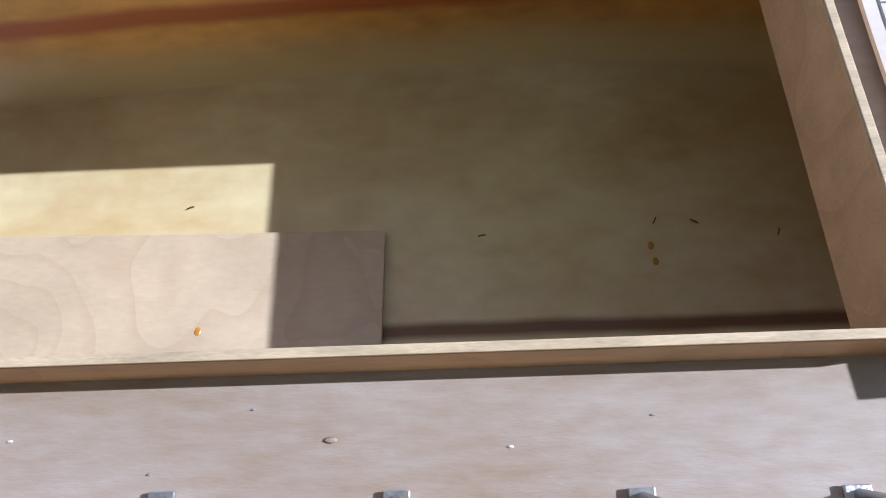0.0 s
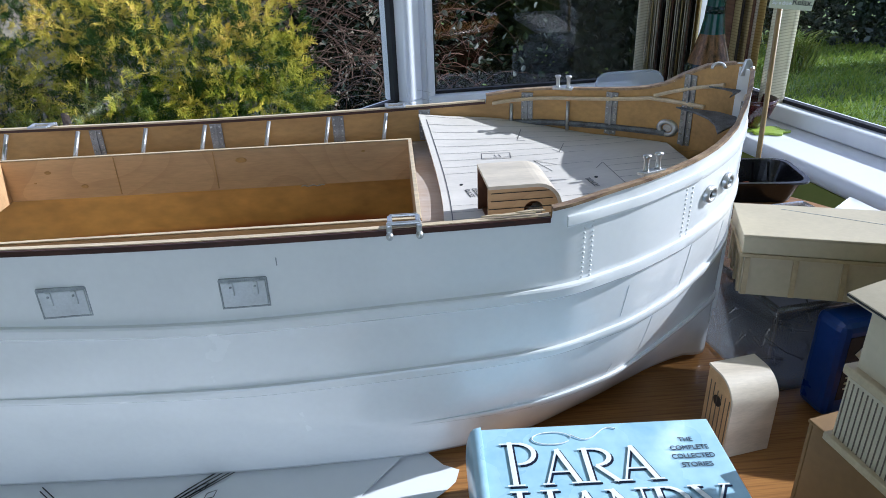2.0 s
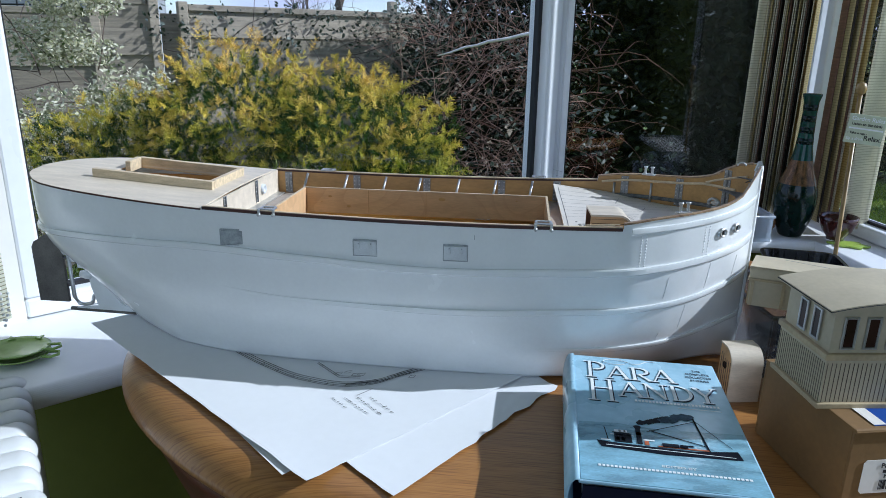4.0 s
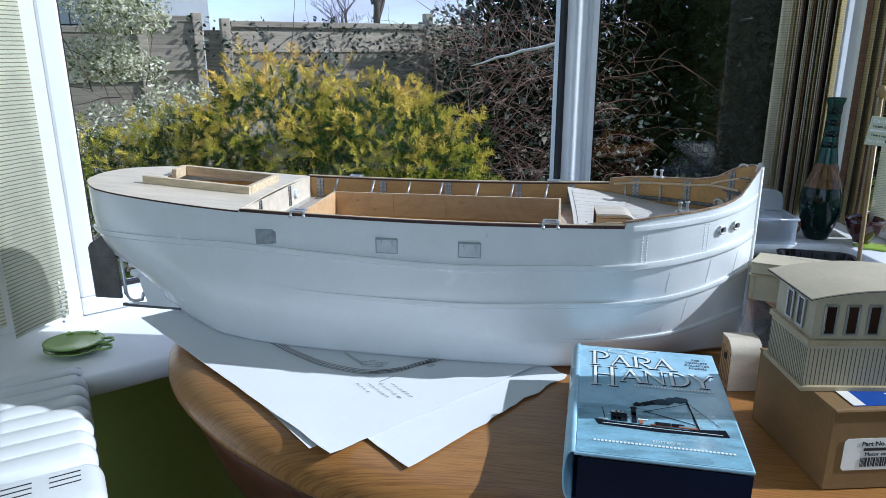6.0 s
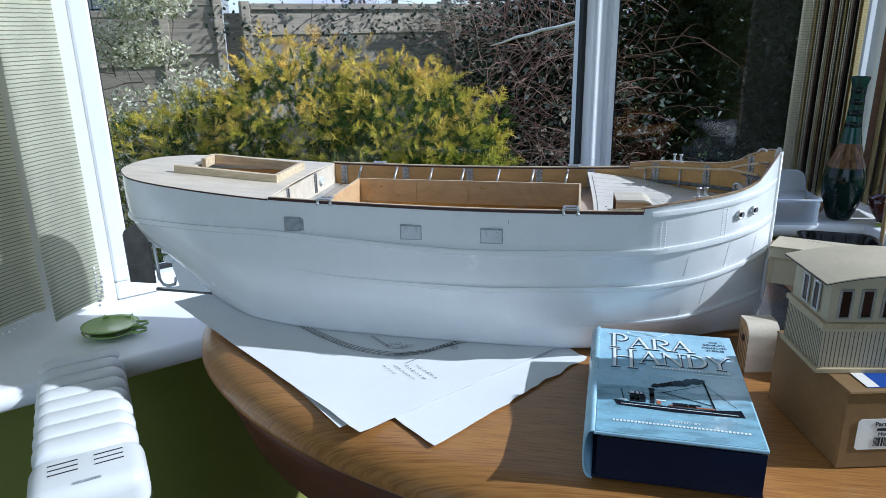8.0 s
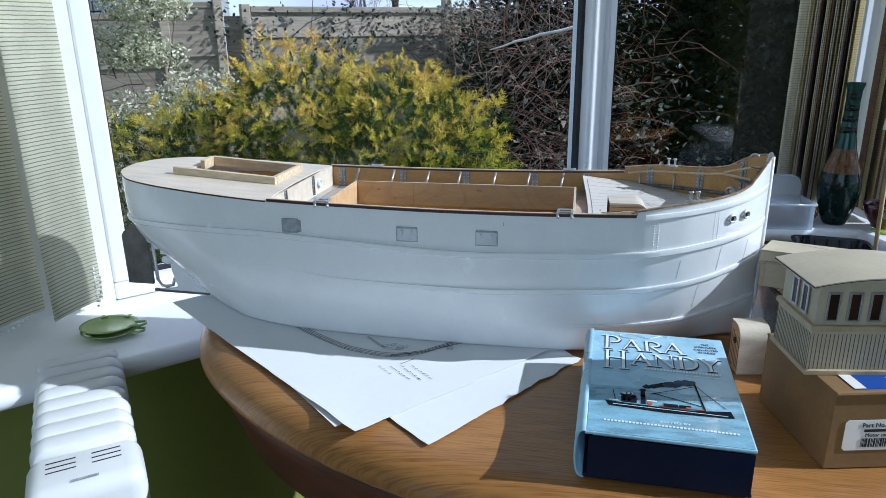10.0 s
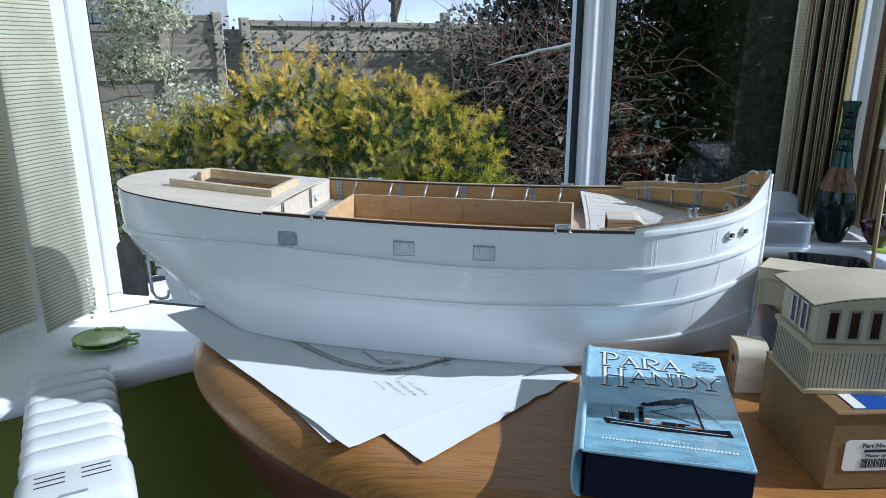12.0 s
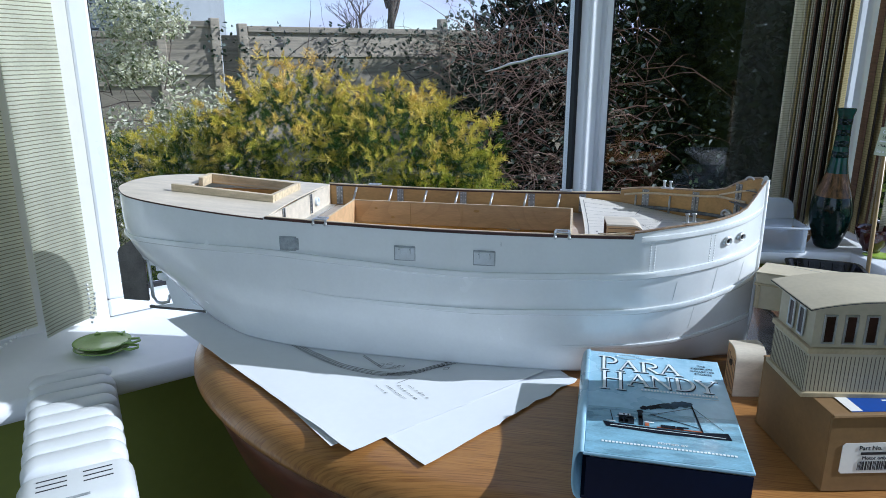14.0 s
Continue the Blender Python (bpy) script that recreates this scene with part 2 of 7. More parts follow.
M_RAIL = pbr("rail_mahogany", (0.05, 0.014, 0.008), 0.45, var=0.3, scale=40, stretch=(1, 6, 6))
M_RAILTOP = pbr("rail_pale", (0.62, 0.50, 0.33), 0.5, var=0.15, scale=50, stretch=(1, 5, 5))
M_RAILWORN = pbr("rail_worn", (0.34, 0.24, 0.14), 0.5, var=0.3, scale=60, stretch=(1, 5, 5), alt=(0.10, 0.05, 0.03))
M_SEAM = pbr("paint_seam", (0.62, 0.645, 0.665), 0.4, var=0.1, scale=60)
M_SILVER = pbr("cast_metal", (0.55, 0.56, 0.57), 0.36, metal=0.85, var=0.12, scale=120, bump=0.2, bscale=600)
M_STRIP = pbr("dull_tin", (0.30, 0.31, 0.32), 0.45, metal=0.6, var=0.2, scale=120, bump=0.15, bscale=500)
M_RIVET = pbr("worn_rivet", (0.60, 0.61, 0.62), 0.35, metal=0.7, var=0.15, scale=150)
M_ALU = pbr("tin_strip", (0.62, 0.62, 0.60), 0.4, metal=0.75, var=0.12, scale=150, bump=0.15, bscale=500)
M_FLAP = pbr("pale_grey_paint", (0.62, 0.65, 0.68), 0.4, var=0.08, scale=90, bump=0.1, bscale=300)
M_ROUGHMETAL = pbr("rough_lead", (0.16, 0.17, 0.18), 0.6, metal=0.3, var=0.35, scale=160, bump=0.6, bscale=700)
M_GRAPHITE = pbr("pencil_grey", (0.34, 0.37, 0.39), 0.6, var=0.2, scale=200)
M_NOTE = pbr("pencil_dark", (0.10, 0.10, 0.11), 0.6, var=0.2, scale=200)
M_LINE = pbr("brown_board_line", (0.13, 0.10, 0.075), 0.7, var=0.15)
M_INK = pbr("ink_line", (0.014, 0.014, 0.017), 0.7, var=0.1)
M_BLACK = pbr("black_plastic", (0.008, 0.008, 0.009), 0.22, spec=0.3, var=0.2, scale=60)
# flat dark fill that paints the shade inside small holes
M_DARK = pbr("dark_inside", (0.02, 0.012, 0.01), 0.7)
M_CREAM = pbr("cream_card", (0.48, 0.42, 0.30), 0.55, var=0.06, scale=30, bump=0.08, bscale=400)
M_CREAMDK = pbr("cream_strip", (0.44, 0.355, 0.22), 0.55, var=0.12, scale=50)
def oak_mat(name, col, deep):
    """Varnished oak: broad figure, fine pores drawn out along the boards, darker streaks."""
    m = pbr(name, col, 0.36, var=0.10, scale=3.2, stretch=(1.0, 9, 1.5), bump=0.10, bscale=70, coat=0.2, alt=tuple(c * 0.80 for c in col), detail=7)
    n, l = m.node_tree.nodes, m.node_tree.links
    b = n["Principled BSDF"]
    co, mp, nz, rp, mx = n.new("ShaderNodeTexCoord"), n.new("ShaderNodeMapping"), n.new("ShaderNodeTexNoise"), n.new("ShaderNodeValToRGB"), n.new("ShaderNodeMix")
    mp.inputs["Scale"].default_value, mp.inputs["Rotation"].default_value = (26, 760, 60), (0, 0, 0.06)
    nz.inputs["Scale"].default_value, nz.inputs["Detail"].default_value = 1.0, 5
    rp.color_ramp.elements[0].position, rp.color_ramp.elements[1].position = 0.30, 0.56
    rp.color_ramp.elements[0].color, rp.color_ramp.elements[1].color = (0.85, 0.85, 0.85, 1), (0, 0, 0, 1)
    mx.data_type = "RGBA"
    mx.inputs[7].default_value = (*deep, 1)
    old = b.inputs["Base Color"].links[0].from_socket
    l.new(co.outputs["Object"], mp.inputs[0]), l.new(mp.outputs[0], nz.inputs[0]), l.new(nz.outputs[0], rp.inputs[0]), l.new(rp.outputs[0], mx.inputs[0]), l.new(old, mx.inputs[6]), l.new(mx.outputs[2], b.inputs["Base Color"])
    return m


M_TABLE = oak_mat("oak_table", (0.36, 0.172, 0.048), (0.17, 0.065, 0.017))
M_UPVC = pbr("white_upvc", (0.78, 0.80, 0.82), 0.3, var=0.02, scale=10)
M_SILL = pbr("white_sill", (0.78, 0.79, 0.81), 0.35, var=0.02, scale=8)
M_WALL = pbr("lime_wall", (0.24, 0.27, 0.055), 0.85, var=0.04, scale=6, bump=0.1, bscale=120)
M_PLASTER = pbr("white_plaster", (0.78, 0.77, 0.73), 0.9, var=0.03, scale=5, bump=0.1, bscale=90)
M_FLOOR = pbr("floor_tile", (0.34, 0.27, 0.20), 0.5, var=0.15, scale=3)
M_RADI = pbr("radiator_white", (0.66, 0.675, 0.69), 0.32, var=0.02, scale=20)
M_PAPER = pbr("paper", (0.75, 0.765, 0.80), 0.8, var=0.015, scale=15, bump=0.08, bscale=40)
M_BLUECOVER = pbr("book_sky", (0.42, 0.62, 0.76), 0.28, var=0.10, scale=14, alt=(0.27, 0.48, 0.63), coat=0.2)
M_BLUESEA = pbr("book_sea", (0.22, 0.41, 0.53), 0.28, var=0.22, scale=40, stretch=(1, 3, 1), coat=0.2)
M_NAVY = pbr("book_navy", (0.003, 0.007, 0.030), 0.5, var=0.15, spec=0.25)
M_WHITEINK = pbr("white_print", (0.82, 0.86, 0.88), 0.35, var=0.03)
M_CARD = pbr("corrugated_card", (0.205, 0.118, 0.042), 0.75, var=0.08, scale=25, bump=0.15, bscale=250)
M_LABEL = pbr("white_label", (0.80, 0.78, 0.74), 0.6, var=0.02)
M_LEAFBLUE = pbr("blue_print", (0.015, 0.07, 0.35), 0.4, var=0.1)
M_GREEN = pbr("green_ceramic", (0.25, 0.38, 0.09), 0.22, var=0.08, scale=30, coat=0.4)
M_TEAL = pbr("teal_glaze", (0.006, 0.048, 0.038), 0.14, var=0.3, scale=18, coat=0.0, spec=0.3)
M_TEALDK = pbr("dark_glaze", (0.003, 0.014, 0.012), 0.12, var=0.3, scale=18, coat=0.0, spec=0.3)
M_COPPER = pbr("copper_glaze", (0.17, 0.085, 0.03), 0.25, var=0.35, scale=34, alt=(0.01, 0.012, 0.008), stretch=(6, 6, 0.6), coat=0.0, spec=0.3)
M_BOWL = pbr("plum_bowl", (0.055, 0.012, 0.012), 0.2, var=0.3, scale=25, coat=0.5)
M_WICKER = pbr("wicker", (0.30, 0.16, 0.07), 0.7, var=0.3, scale=60)
M_BRASSPOLE = pbr("bamboo_pole", (0.30, 0.20, 0.07), 0.4, var=0.2, scale=20, stretch=(6, 6, 1))
M_SIGN = pbr("sign_sage", (0.55, 0.60, 0.45), 0.6, var=0.05, scale=20)
M_BLINDS = woven_mat("blind_fabric", (0.84, 0.84, 0.68), (0.30, 0.28, 0.17))
M_BLINDPALE = woven_mat("blind_pale", (0.84, 0.80, 0.64), (0.58, 0.53, 0.38))
M_BLINDTAN = woven_mat("blind_tan", (0.56, 0.46, 0.22), (0.36, 0.28, 0.12))
M_BLINDEDGE = pbr("blind_dark_edge", (0.035, 0.026, 0.018), 0.8, var=0.3, scale=30, stretch=(1, 1, 10))
M_BLINDBROWN = pbr("blind_brown", (0.17, 0.09, 0.055), 0.8, var=0.25, scale=30, stretch=(1, 1, 10))
M_CHAIN = pbr("white_chain", (0.75, 0.75, 0.72), 0.4)
M_BLUECAN = pbr("blue_can", (0.01, 0.05, 0.28), 0.3, var=0.1)
M_RUDDER = pbr("rudder_grey", (0.13, 0.12, 0.11), 0.55, var=0.2, scale=60, bump=0.2)
M_GLASS = glass_mat("window_glass", gloss=0.012)
M_GLASS2 = glass_mat("bay_glass", gloss=0.055)
M_CLEAR = cloudy_plastic("smoky_plastic", (0.55, 0.56, 0.57), 0.10)
M_SEAL = pbr("rubber_seal", (0.012, 0.012, 0.014), 0.6)
M_LAWN = pbr("lawn_soil", (0.13, 0.21, 0.035), 0.9, var=0.35, scale=2.5, bump=0.5, bscale=60)
M_FENCE = pbr("weathered_fence", (0.33, 0.285, 0.215), 0.85, var=0.2, scale=4, stretch=(1, 1, 14), bump=0.4, bscale=40, per_object=0.15)
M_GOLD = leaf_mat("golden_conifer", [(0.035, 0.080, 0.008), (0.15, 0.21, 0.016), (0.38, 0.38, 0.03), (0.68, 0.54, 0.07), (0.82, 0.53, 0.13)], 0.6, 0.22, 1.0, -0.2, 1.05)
# darker green that paints the shade inside the golden crowns
M_CROWNSHADE = leaf_mat("green_conifer", [(0.012, 0.034, 0.005), (0.030, 0.070, 0.009), (0.075, 0.130, 0.014)], 0.6)
M_VARIEG = leaf_mat("variegated_leaf", [(0.08, 0.12, 0.03), (0.60, 0.58, 0.38), (0.92, 0.89, 0.72), (0.35, 0.37, 0.18)], 0.5, 0.35)
M_IVY = leaf_mat("bramble_leaf", [(0.010, 0.022, 0.008), (0.03, 0.05, 0.025), (0.17, 0.20, 0.17), (0.02, 0.035, 0.012), (0.012, 0.025, 0.01)])
M_GREENLEAF = pbr("lime_glaze", (0.36, 0.50, 0.06), 0.3, var=0.08, scale=30, coat=0.3)
M_RUSSET = leaf_mat("russet_heather", [(0.10, 0.03, 0.015), (0.22, 0.07, 0.03), (0.12, 0.08, 0.03)])
# leaf tones near black: the hedge's shade is put into the colour
M_HEDGE = leaf_mat("shaded_hedge_leaf", [(0.004, 0.008, 0.004), (0.010, 0.016, 0.007), (0.006, 0.011, 0.005)], 0.7, 0.04)
M_LOWGREEN = leaf_mat("low_conifer", [(0.08, 0.14, 0.02), (0.18, 0.26, 0.03), (0.30, 0.34, 0.04), (0.10, 0.15, 0.03)])
M_GRASS = leaf_mat("grass_blade", [(0.16, 0.25, 0.03), (0.26, 0.36, 0.045), (0.36, 0.42, 0.08)])
M_STEM = pbr("bramble_stem", (0.13, 0.06, 0.035), 0.8, var=0.3, scale=20)
M_TWIG = pbr("pale_twig", (0.23, 0.14, 0.10), 0.8, var=0.3, scale=20)
M_BARK = pbr("bare_bark", (0.09, 0.065, 0.05), 0.9, var=0.3, scale=12, bump=0.4, bscale=60)
M_BIRCH = pbr("birch_bark", (0.74, 0.71, 0.66), 0.7, var=0.15, scale=20)
M_HOUSE = pbr("house_render", (0.30, 0.31, 0.33), 0.9, var=0.06, scale=3)


# ======== building blocks ========
def mesh_of(name, verts, faces, mats, smooth=False, index=None):
    me = bpy.data.meshes.new(name)
    me.from_pydata([tuple(v) for v in verts], [], faces)
    for m in (mats if isinstance(mats, (list, tuple)) else [mats]):
        me.materials.append(m)
    if index:
        me.polygons.foreach_set("material_index", index)
    if smooth:
        me.polygons.foreach_set("use_smooth", [True] * len(me.polygons))
    me.update()
    return me


def thing(name, base, label, category, group="", kind=""):
    e = new(name)
    e.location = base
    e.empty_display_size = 0.02
    bpy.context.view_layer.update()
    return tagged(e, label, category, group, kind)


def attach(ob, parent):
    """Vertices are in world places: undo the base of a thing; parts themselves lie at the origin."""
    if parent is not None:
        ob.parent = parent
        if parent.parent is None and parent.data is None:
            ob.matrix_parent_inverse = Matrix.Translation(parent.location).inverted()
    return ob


def raw(name, verts, faces, mat, parent=None, label="", smooth=False, index=None):
    ob = attach(new(name, mesh_of(name, verts, faces, mat, smooth, index)), parent)
    if label:
        tagged(ob, label)
    return ob


def part(name, bm, mat, parent=None, label="", smooth=False):
    me = bpy.data.meshes.new(name)
    bmesh.ops.recalc_face_normals(bm, faces=bm.faces)
    if smooth:
        for f in bm.faces:
            f.smooth = True
    bm.to_mesh(me)
    bm.free()
    for m in (mat if isinstance(mat, (list, tuple)) else [mat]):
        me.materials.append(m)
    ob = attach(new(name, me), parent)
    if label:
        tagged(ob, label)
    return ob


def bm_box(m, sx, sy, sz, bevel=0.0, seg=2, bm=None):
    """Box of that size centred on the pose m, edges rounded."""
    b2 = bmesh.new()
    bmesh.ops.create_cube(b2, size=1.0, matrix=Matrix.Diagonal((sx, sy, sz, 1)))
    if bevel:
        bmesh.ops.bevel(b2, geom=list(b2.edges), offset=bevel, segments=seg, affect="EDGES", profile=0.5)
    bmesh.ops.transform(b2, matrix=m, verts=b2.verts)
    if bm is None:
        return b2
    tmp = bpy.data.meshes.new("tmp")
    b2.to_mesh(tmp)
    b2.free()
    bm.from_mesh(tmp)
    bpy.data.meshes.remove(tmp)
    return bm


def span(x0, x1, y0, y1, z0, z1, bevel=0.0, bm=None):
    return bm_box(pose((x0 + x1) / 2, (y0 + y1) / 2, (z0 + z1) / 2), abs(x1 - x0), abs(y1 - y0), abs(z1 - z0), bevel, 2, bm)


def bm_prism(outline, m, depth, bevel=0.0):
    """Flat outline in the pose's xy plane, pushed up by depth."""
    bm = bmesh.new()
    f = bm.faces.new([bm.verts.new((x, y, 0)) for x, y in outline])
    r = bmesh.ops.extrude_face_region(bm, geom=[f])
    bmesh.ops.translate(bm, vec=(0, 0, depth), verts=[v for v in r["geom"] if isinstance(v, bmesh.types.BMVert)])
    if bevel:
        bmesh.ops.bevel(bm, geom=list(bm.edges), offset=bevel, segments=2, affect="EDGES", profile=0.5)
    bmesh.ops.transform(bm, matrix=m, verts=bm.verts)
    return bm


def bm_tube(path, r, seg=8, caps=True, flat=1.0):
    """Round bar along a path; r a number or one per point."""
    bm = bmesh.new()
    pts = [Vector(p) for p in path]
    rs = r if isinstance(r, (list, tuple)) else [r] * len(pts)
    rings = []
    up = Vector((0, 0, 1))
    for i, p in enumerate(pts):
        d = (pts[min(i + 1, len(pts) - 1)] - pts[max(i - 1, 0)]).normalized()
        a = up if abs(d.dot(up)) < 0.95 else Vector((0, 1, 0))
        u = d.cross(a).normalized()
        v = u.cross(d).normalized()
        rings.append([bm.verts.new(p + (u * math.cos(t) + v * math.sin(t) * flat) * rs[i]) for t in [2 * math.pi * k / seg for k in range(seg)]])
    for a, b in zip(rings, rings[1:]):
        for k in range(seg):
            bm.faces.new((a[k], a[(k + 1) % seg], b[(k + 1) % seg], b[k]))
    if caps:
        bm.faces.new(rings[0][::-1])
        bm.faces.new(rings[-1])
    return bm


def bm_lathe(profile, m, seg=40):
    """Profile of (radius, height) turned about the pose's z."""
    bm = bmesh.new()
    rings = []
    for r, h in profile:
        rings.append([bm.verts.new((max(r, 1e-5) * math.cos(2 * math.pi * k / seg), max(r, 1e-5) * math.sin(2 * math.pi * k / seg), h)) for k in range(seg)])
    for a, b in zip(rings, rings[1:]):
        for k in range(seg):
            bm.faces.new((a[k], a[(k + 1) % seg], b[(k + 1) % seg], b[k]))
    bmesh.ops.transform(bm, matrix=m, verts=bm.verts)
    return bm


def text_part(name, body, size, m, mat, parent, width=None, depth=0.0002, bold=0.0, shear=0.0):
    """Lettering as a mesh, centred on the pose m, fitted to a width."""
    cu = bpy.data.curves.new("lettering", "FONT")
    cu.body, cu.size, cu.align_x, cu.align_y, cu.extrude, cu.offset, cu.shear = body, size, "CENTER", "CENTER", depth, bold, shear
    tmp = bpy.data.objects.new("lettering", cu)
    scene.collection.objects.link(tmp)
    dg = bpy.context.evaluated_depsgraph_get()
    me = bpy.data.meshes.new_from_object(tmp.evaluated_get(dg))
    bpy.data.objects.remove(tmp)
    if width:
        w = max(v.co.x for v in me.vertices) - min(v.co.x for v in me.vertices)
        me.transform(Matrix.Diagonal((width / w, 1, 1, 1)))
    me.transform(m)
    me.materials.clear()
    me.materials.append(mat)
    me.name = name
    return attach(new(name, me), parent)


def curve(points):
    """Smooth function through (x, value) points."""
    xs = np.array([p[0] for p in points], float)
    ys = np.array([p[1] for p in points], float)
    h, d = np.diff(xs), np.diff(ys) / np.diff(xs)
    s = np.zeros(len(xs))
    for i in range(1, len(xs) - 1):
        if d[i - 1] * d[i] > 0:
            w1, w2 = 2 * h[i] + h[i - 1], h[i] + 2 * h[i - 1]
            s[i] = (w1 + w2) / (w1 / d[i - 1] + w2 / d[i])
    s[0], s[-1] = d[0], d[-1]

    def fn(x):
        x = min(max(x, xs[0]), xs[-1])
        i = min(int(np.searchsorted(xs, x, "right")) - 1, len(h) - 1)
        t = (x - xs[i]) / h[i]
        return float((2 * t**3 - 3 * t**2 + 1) * ys[i] + (t**3 - 2 * t**2 + t) * h[i] * s[i] + (3 * t**2 - 2 * t**3) * ys[i + 1] + (t**3 - t**2) * h[i] * s[i + 1])
    return fn


# ======== the room ========
SILL_Z, HEAD_Z = 0.682, 2.32
PA, PB, PC = Vector((-0.572, 0.1964)), Vector((0.176, 1.035)), Vector((0.735, 1.085))
PD = PC + 1.35 * Vector((0.22, -0.975)).normalized()
PL0 = PA + 0.75 * (PA - PB).normalized()
ROOM = [PD, Vector((1.75, -0.75)), Vector((1.75, -2.8)), Vector((-1.6, -2.8)), Vector((-1.6, -0.9)), PL0]


def wall_run(name, a, b, z0, z1, mat, thick=0.12, label=""):
    """Upright wall from a to b; its thickness lies to the left of the run."""
    d = (b - a).normalized()
    nrm = Vector((-d.y, d.x))
    c = (a + b) / 2 + nrm * thick / 2
    bm = bm_box(pose(c.x, c.y, (z0 + z1) / 2, 0, 0, math.degrees(math.atan2(d.y, d.x))), (b - a).length, thick, z1 - z0)
    return tagged(part(name, bm, mat), label, "wall", kind="structure")


for a, b, nm in ((PL0, PB, "bay_a"), (PB, PC, "bay_b"), (PC, PD, "bay_c")):
    wall_run("wall_%s_low" % nm, a, b, 0, SILL_Z - 0.03, M_WALL, label="lime green painted wall below the window sill")
    wall_run("wall_%s_head" % nm, a, b, HEAD_Z, 2.4, M_PLASTER, label="white plaster wall above the bay window")
wall_run("wall_bay_left", PL0, PA - 0.0005 * (PB - PA).normalized(), SILL_Z, HEAD_Z, M_PLASTER, label="white plaster wall beside the bay window")
for i, (a, b) in enumerate(zip(ROOM, ROOM[1:])):
    if i == 2:
        # assumed opening; the side wall keeps its sky out of the window reflection
        wall_run("wall_room_low", b, a, 0, 0.6, M_WALL, thick=-0.12, label="lime green painted wall below the back window")
        wall_run("wall_room_head", b, a, 2.2, 2.4, M_WALL, thick=-0.12, label="lime green painted wall above the back window")
        wall_run("wall_room_side", Vector((0.80, -2.8)), a, 0.6, 2.2, M_WALL, thick=-0.12, label="lime green painted wall beside the back window")
        continue
    wall_run("wall_room_%d" % (i + 1), b, a, 0, 2.4, M_WALL, thick=-0.12, label="lime green painted wall of the room")
poly = [tuple(p) for p in [PL0, PA, PB, PC] + ROOM[:-1]]
fl = bm_prism([(x * 1.02, y * 1.02) for x, y in poly], pose(0, 0, -0.46), 0.46)
tagged(part("floor", fl, M_FLOOR), "plain brown tiled floor of the room", "floor", kind="structure")
cl = bm_prism([(x * 1.02, y * 1.02) for x, y in poly], pose(0, 0, 2.4), 0.05)
tagged(part("ceiling", cl, M_PLASTER), "plain white plaster ceiling", "ceiling", kind="structure")


def sill_board():
    """Deep white window board round the bay, front edge rounded."""
    back = [PL0, PB, PC, PC.lerp(PD, 0.353), PD]
    n1 = Vector(((PB - PL0).y, -(PB - PL0).x)).normalized()
    front = [PL0 + n1 * 0.205, Vector((0.262, 0.746)), Vector((0.690, 0.796)), Vector((0.722, 0.600)), Vector((0.845, -0.250))]
    verts, faces = [], []
    arc = [math.pi * k / 20 for k in range(21)]
    n = len(arc) + 2
    for p, q in zip(back, front):
        d = (q - p).normalized()
        p2 = p - d * 0.02
        verts.append((p2.x, p2.y, SILL_Z))
        for t in arc:
            e = q - d * 0.014 + d * 0.014 * math.sin(t)
            verts.append((e.x, e.y, SILL_Z - 0.014 + 0.014 * math.cos(t)))
        verts.append((p2.x, p2.y, SILL_Z - 0.028))
    for i in range(len(back) - 1):
        for k in range(n):
            a, b = i * n + k, i * n + (k + 1) % n
            faces.append((a, b, b + n, a + n))
    ob = raw("window_sill", verts, faces, M_SILL)
    return tagged(ob, "deep white window sill board round the bay", "window sill", kind="structure")


sill_board()
wall_run("wall_bay_c_inner", Vector((0.702, 0.785)), Vector((0.857, -0.240)), 0, SILL_Z - 0.0285, M_WALL, thick=0.06, label="lime green painted wall under the front edge of the sill")


def window(name, a, b, label, left=0.028, right=0.028, glass=None):
    """uPVC frame between a and b with one pane; room side to the right of the run."""
    d = (b - a).normalized()
    n = Vector((-d.y, d.x))
    ang = math.degrees(math.atan2(d.y, d.x))
    L = (b - a).length
    w = thing(name, (a.x, a.y, SILL_Z), label, "window", kind="structure")
    m = pose(a.x, a.y, 0, 0, 0, ang)
    fw, fd = 0.028, 0.06
    zs = (SILL_Z + 0.001, HEAD_Z)
    for x0, x1, z0, z1, nm in ((0, L, zs[0], zs[0] + fw, "frame_rail"), (0, L, zs[1] - fw, zs[1], "frame_rail"), (0, left, zs[0] + fw, zs[1] - fw, "frame_stile"), (L - right, L, zs[0] + fw, zs[1] - fw, "frame_stile")):
        part(nm, bm_box(m @ pose((x0 + x1) / 2, 0.03, (z0 + z1) / 2), x1 - x0, fd, z1 - z0, 0.004), M_UPVC, w)
    for x0, x1, z0, z1 in ((left, L - right, zs[0] + fw, zs[0] + fw + 0.006), (left, left + 0.005, zs[0] + fw + 0.006, zs[1] - fw), (L - right - 0.012, L - right, zs[0] + fw + 0.006, zs[1] - fw)):
        part("seal", bm_box(m @ pose((x0 + x1) / 2, 0.028, (z0 + z1) / 2), x1 - x0, 0.012, z1 - z0), M_SEAL, w, "black rubber glazing seal")
    g = part("pane", bm_box(m @ pose(L / 2, 0.03, (zs[0] + zs[1]) / 2), L - 2 * fw + 0.01, 0.004, zs[1] - zs[0] - 2 * fw + 0.01), glass or M_GLASS, w, "clear glass pane")
    g.visible_shadow = False
    return w


def inset(p, q, s):
    return p + (q - p).normalized() * s


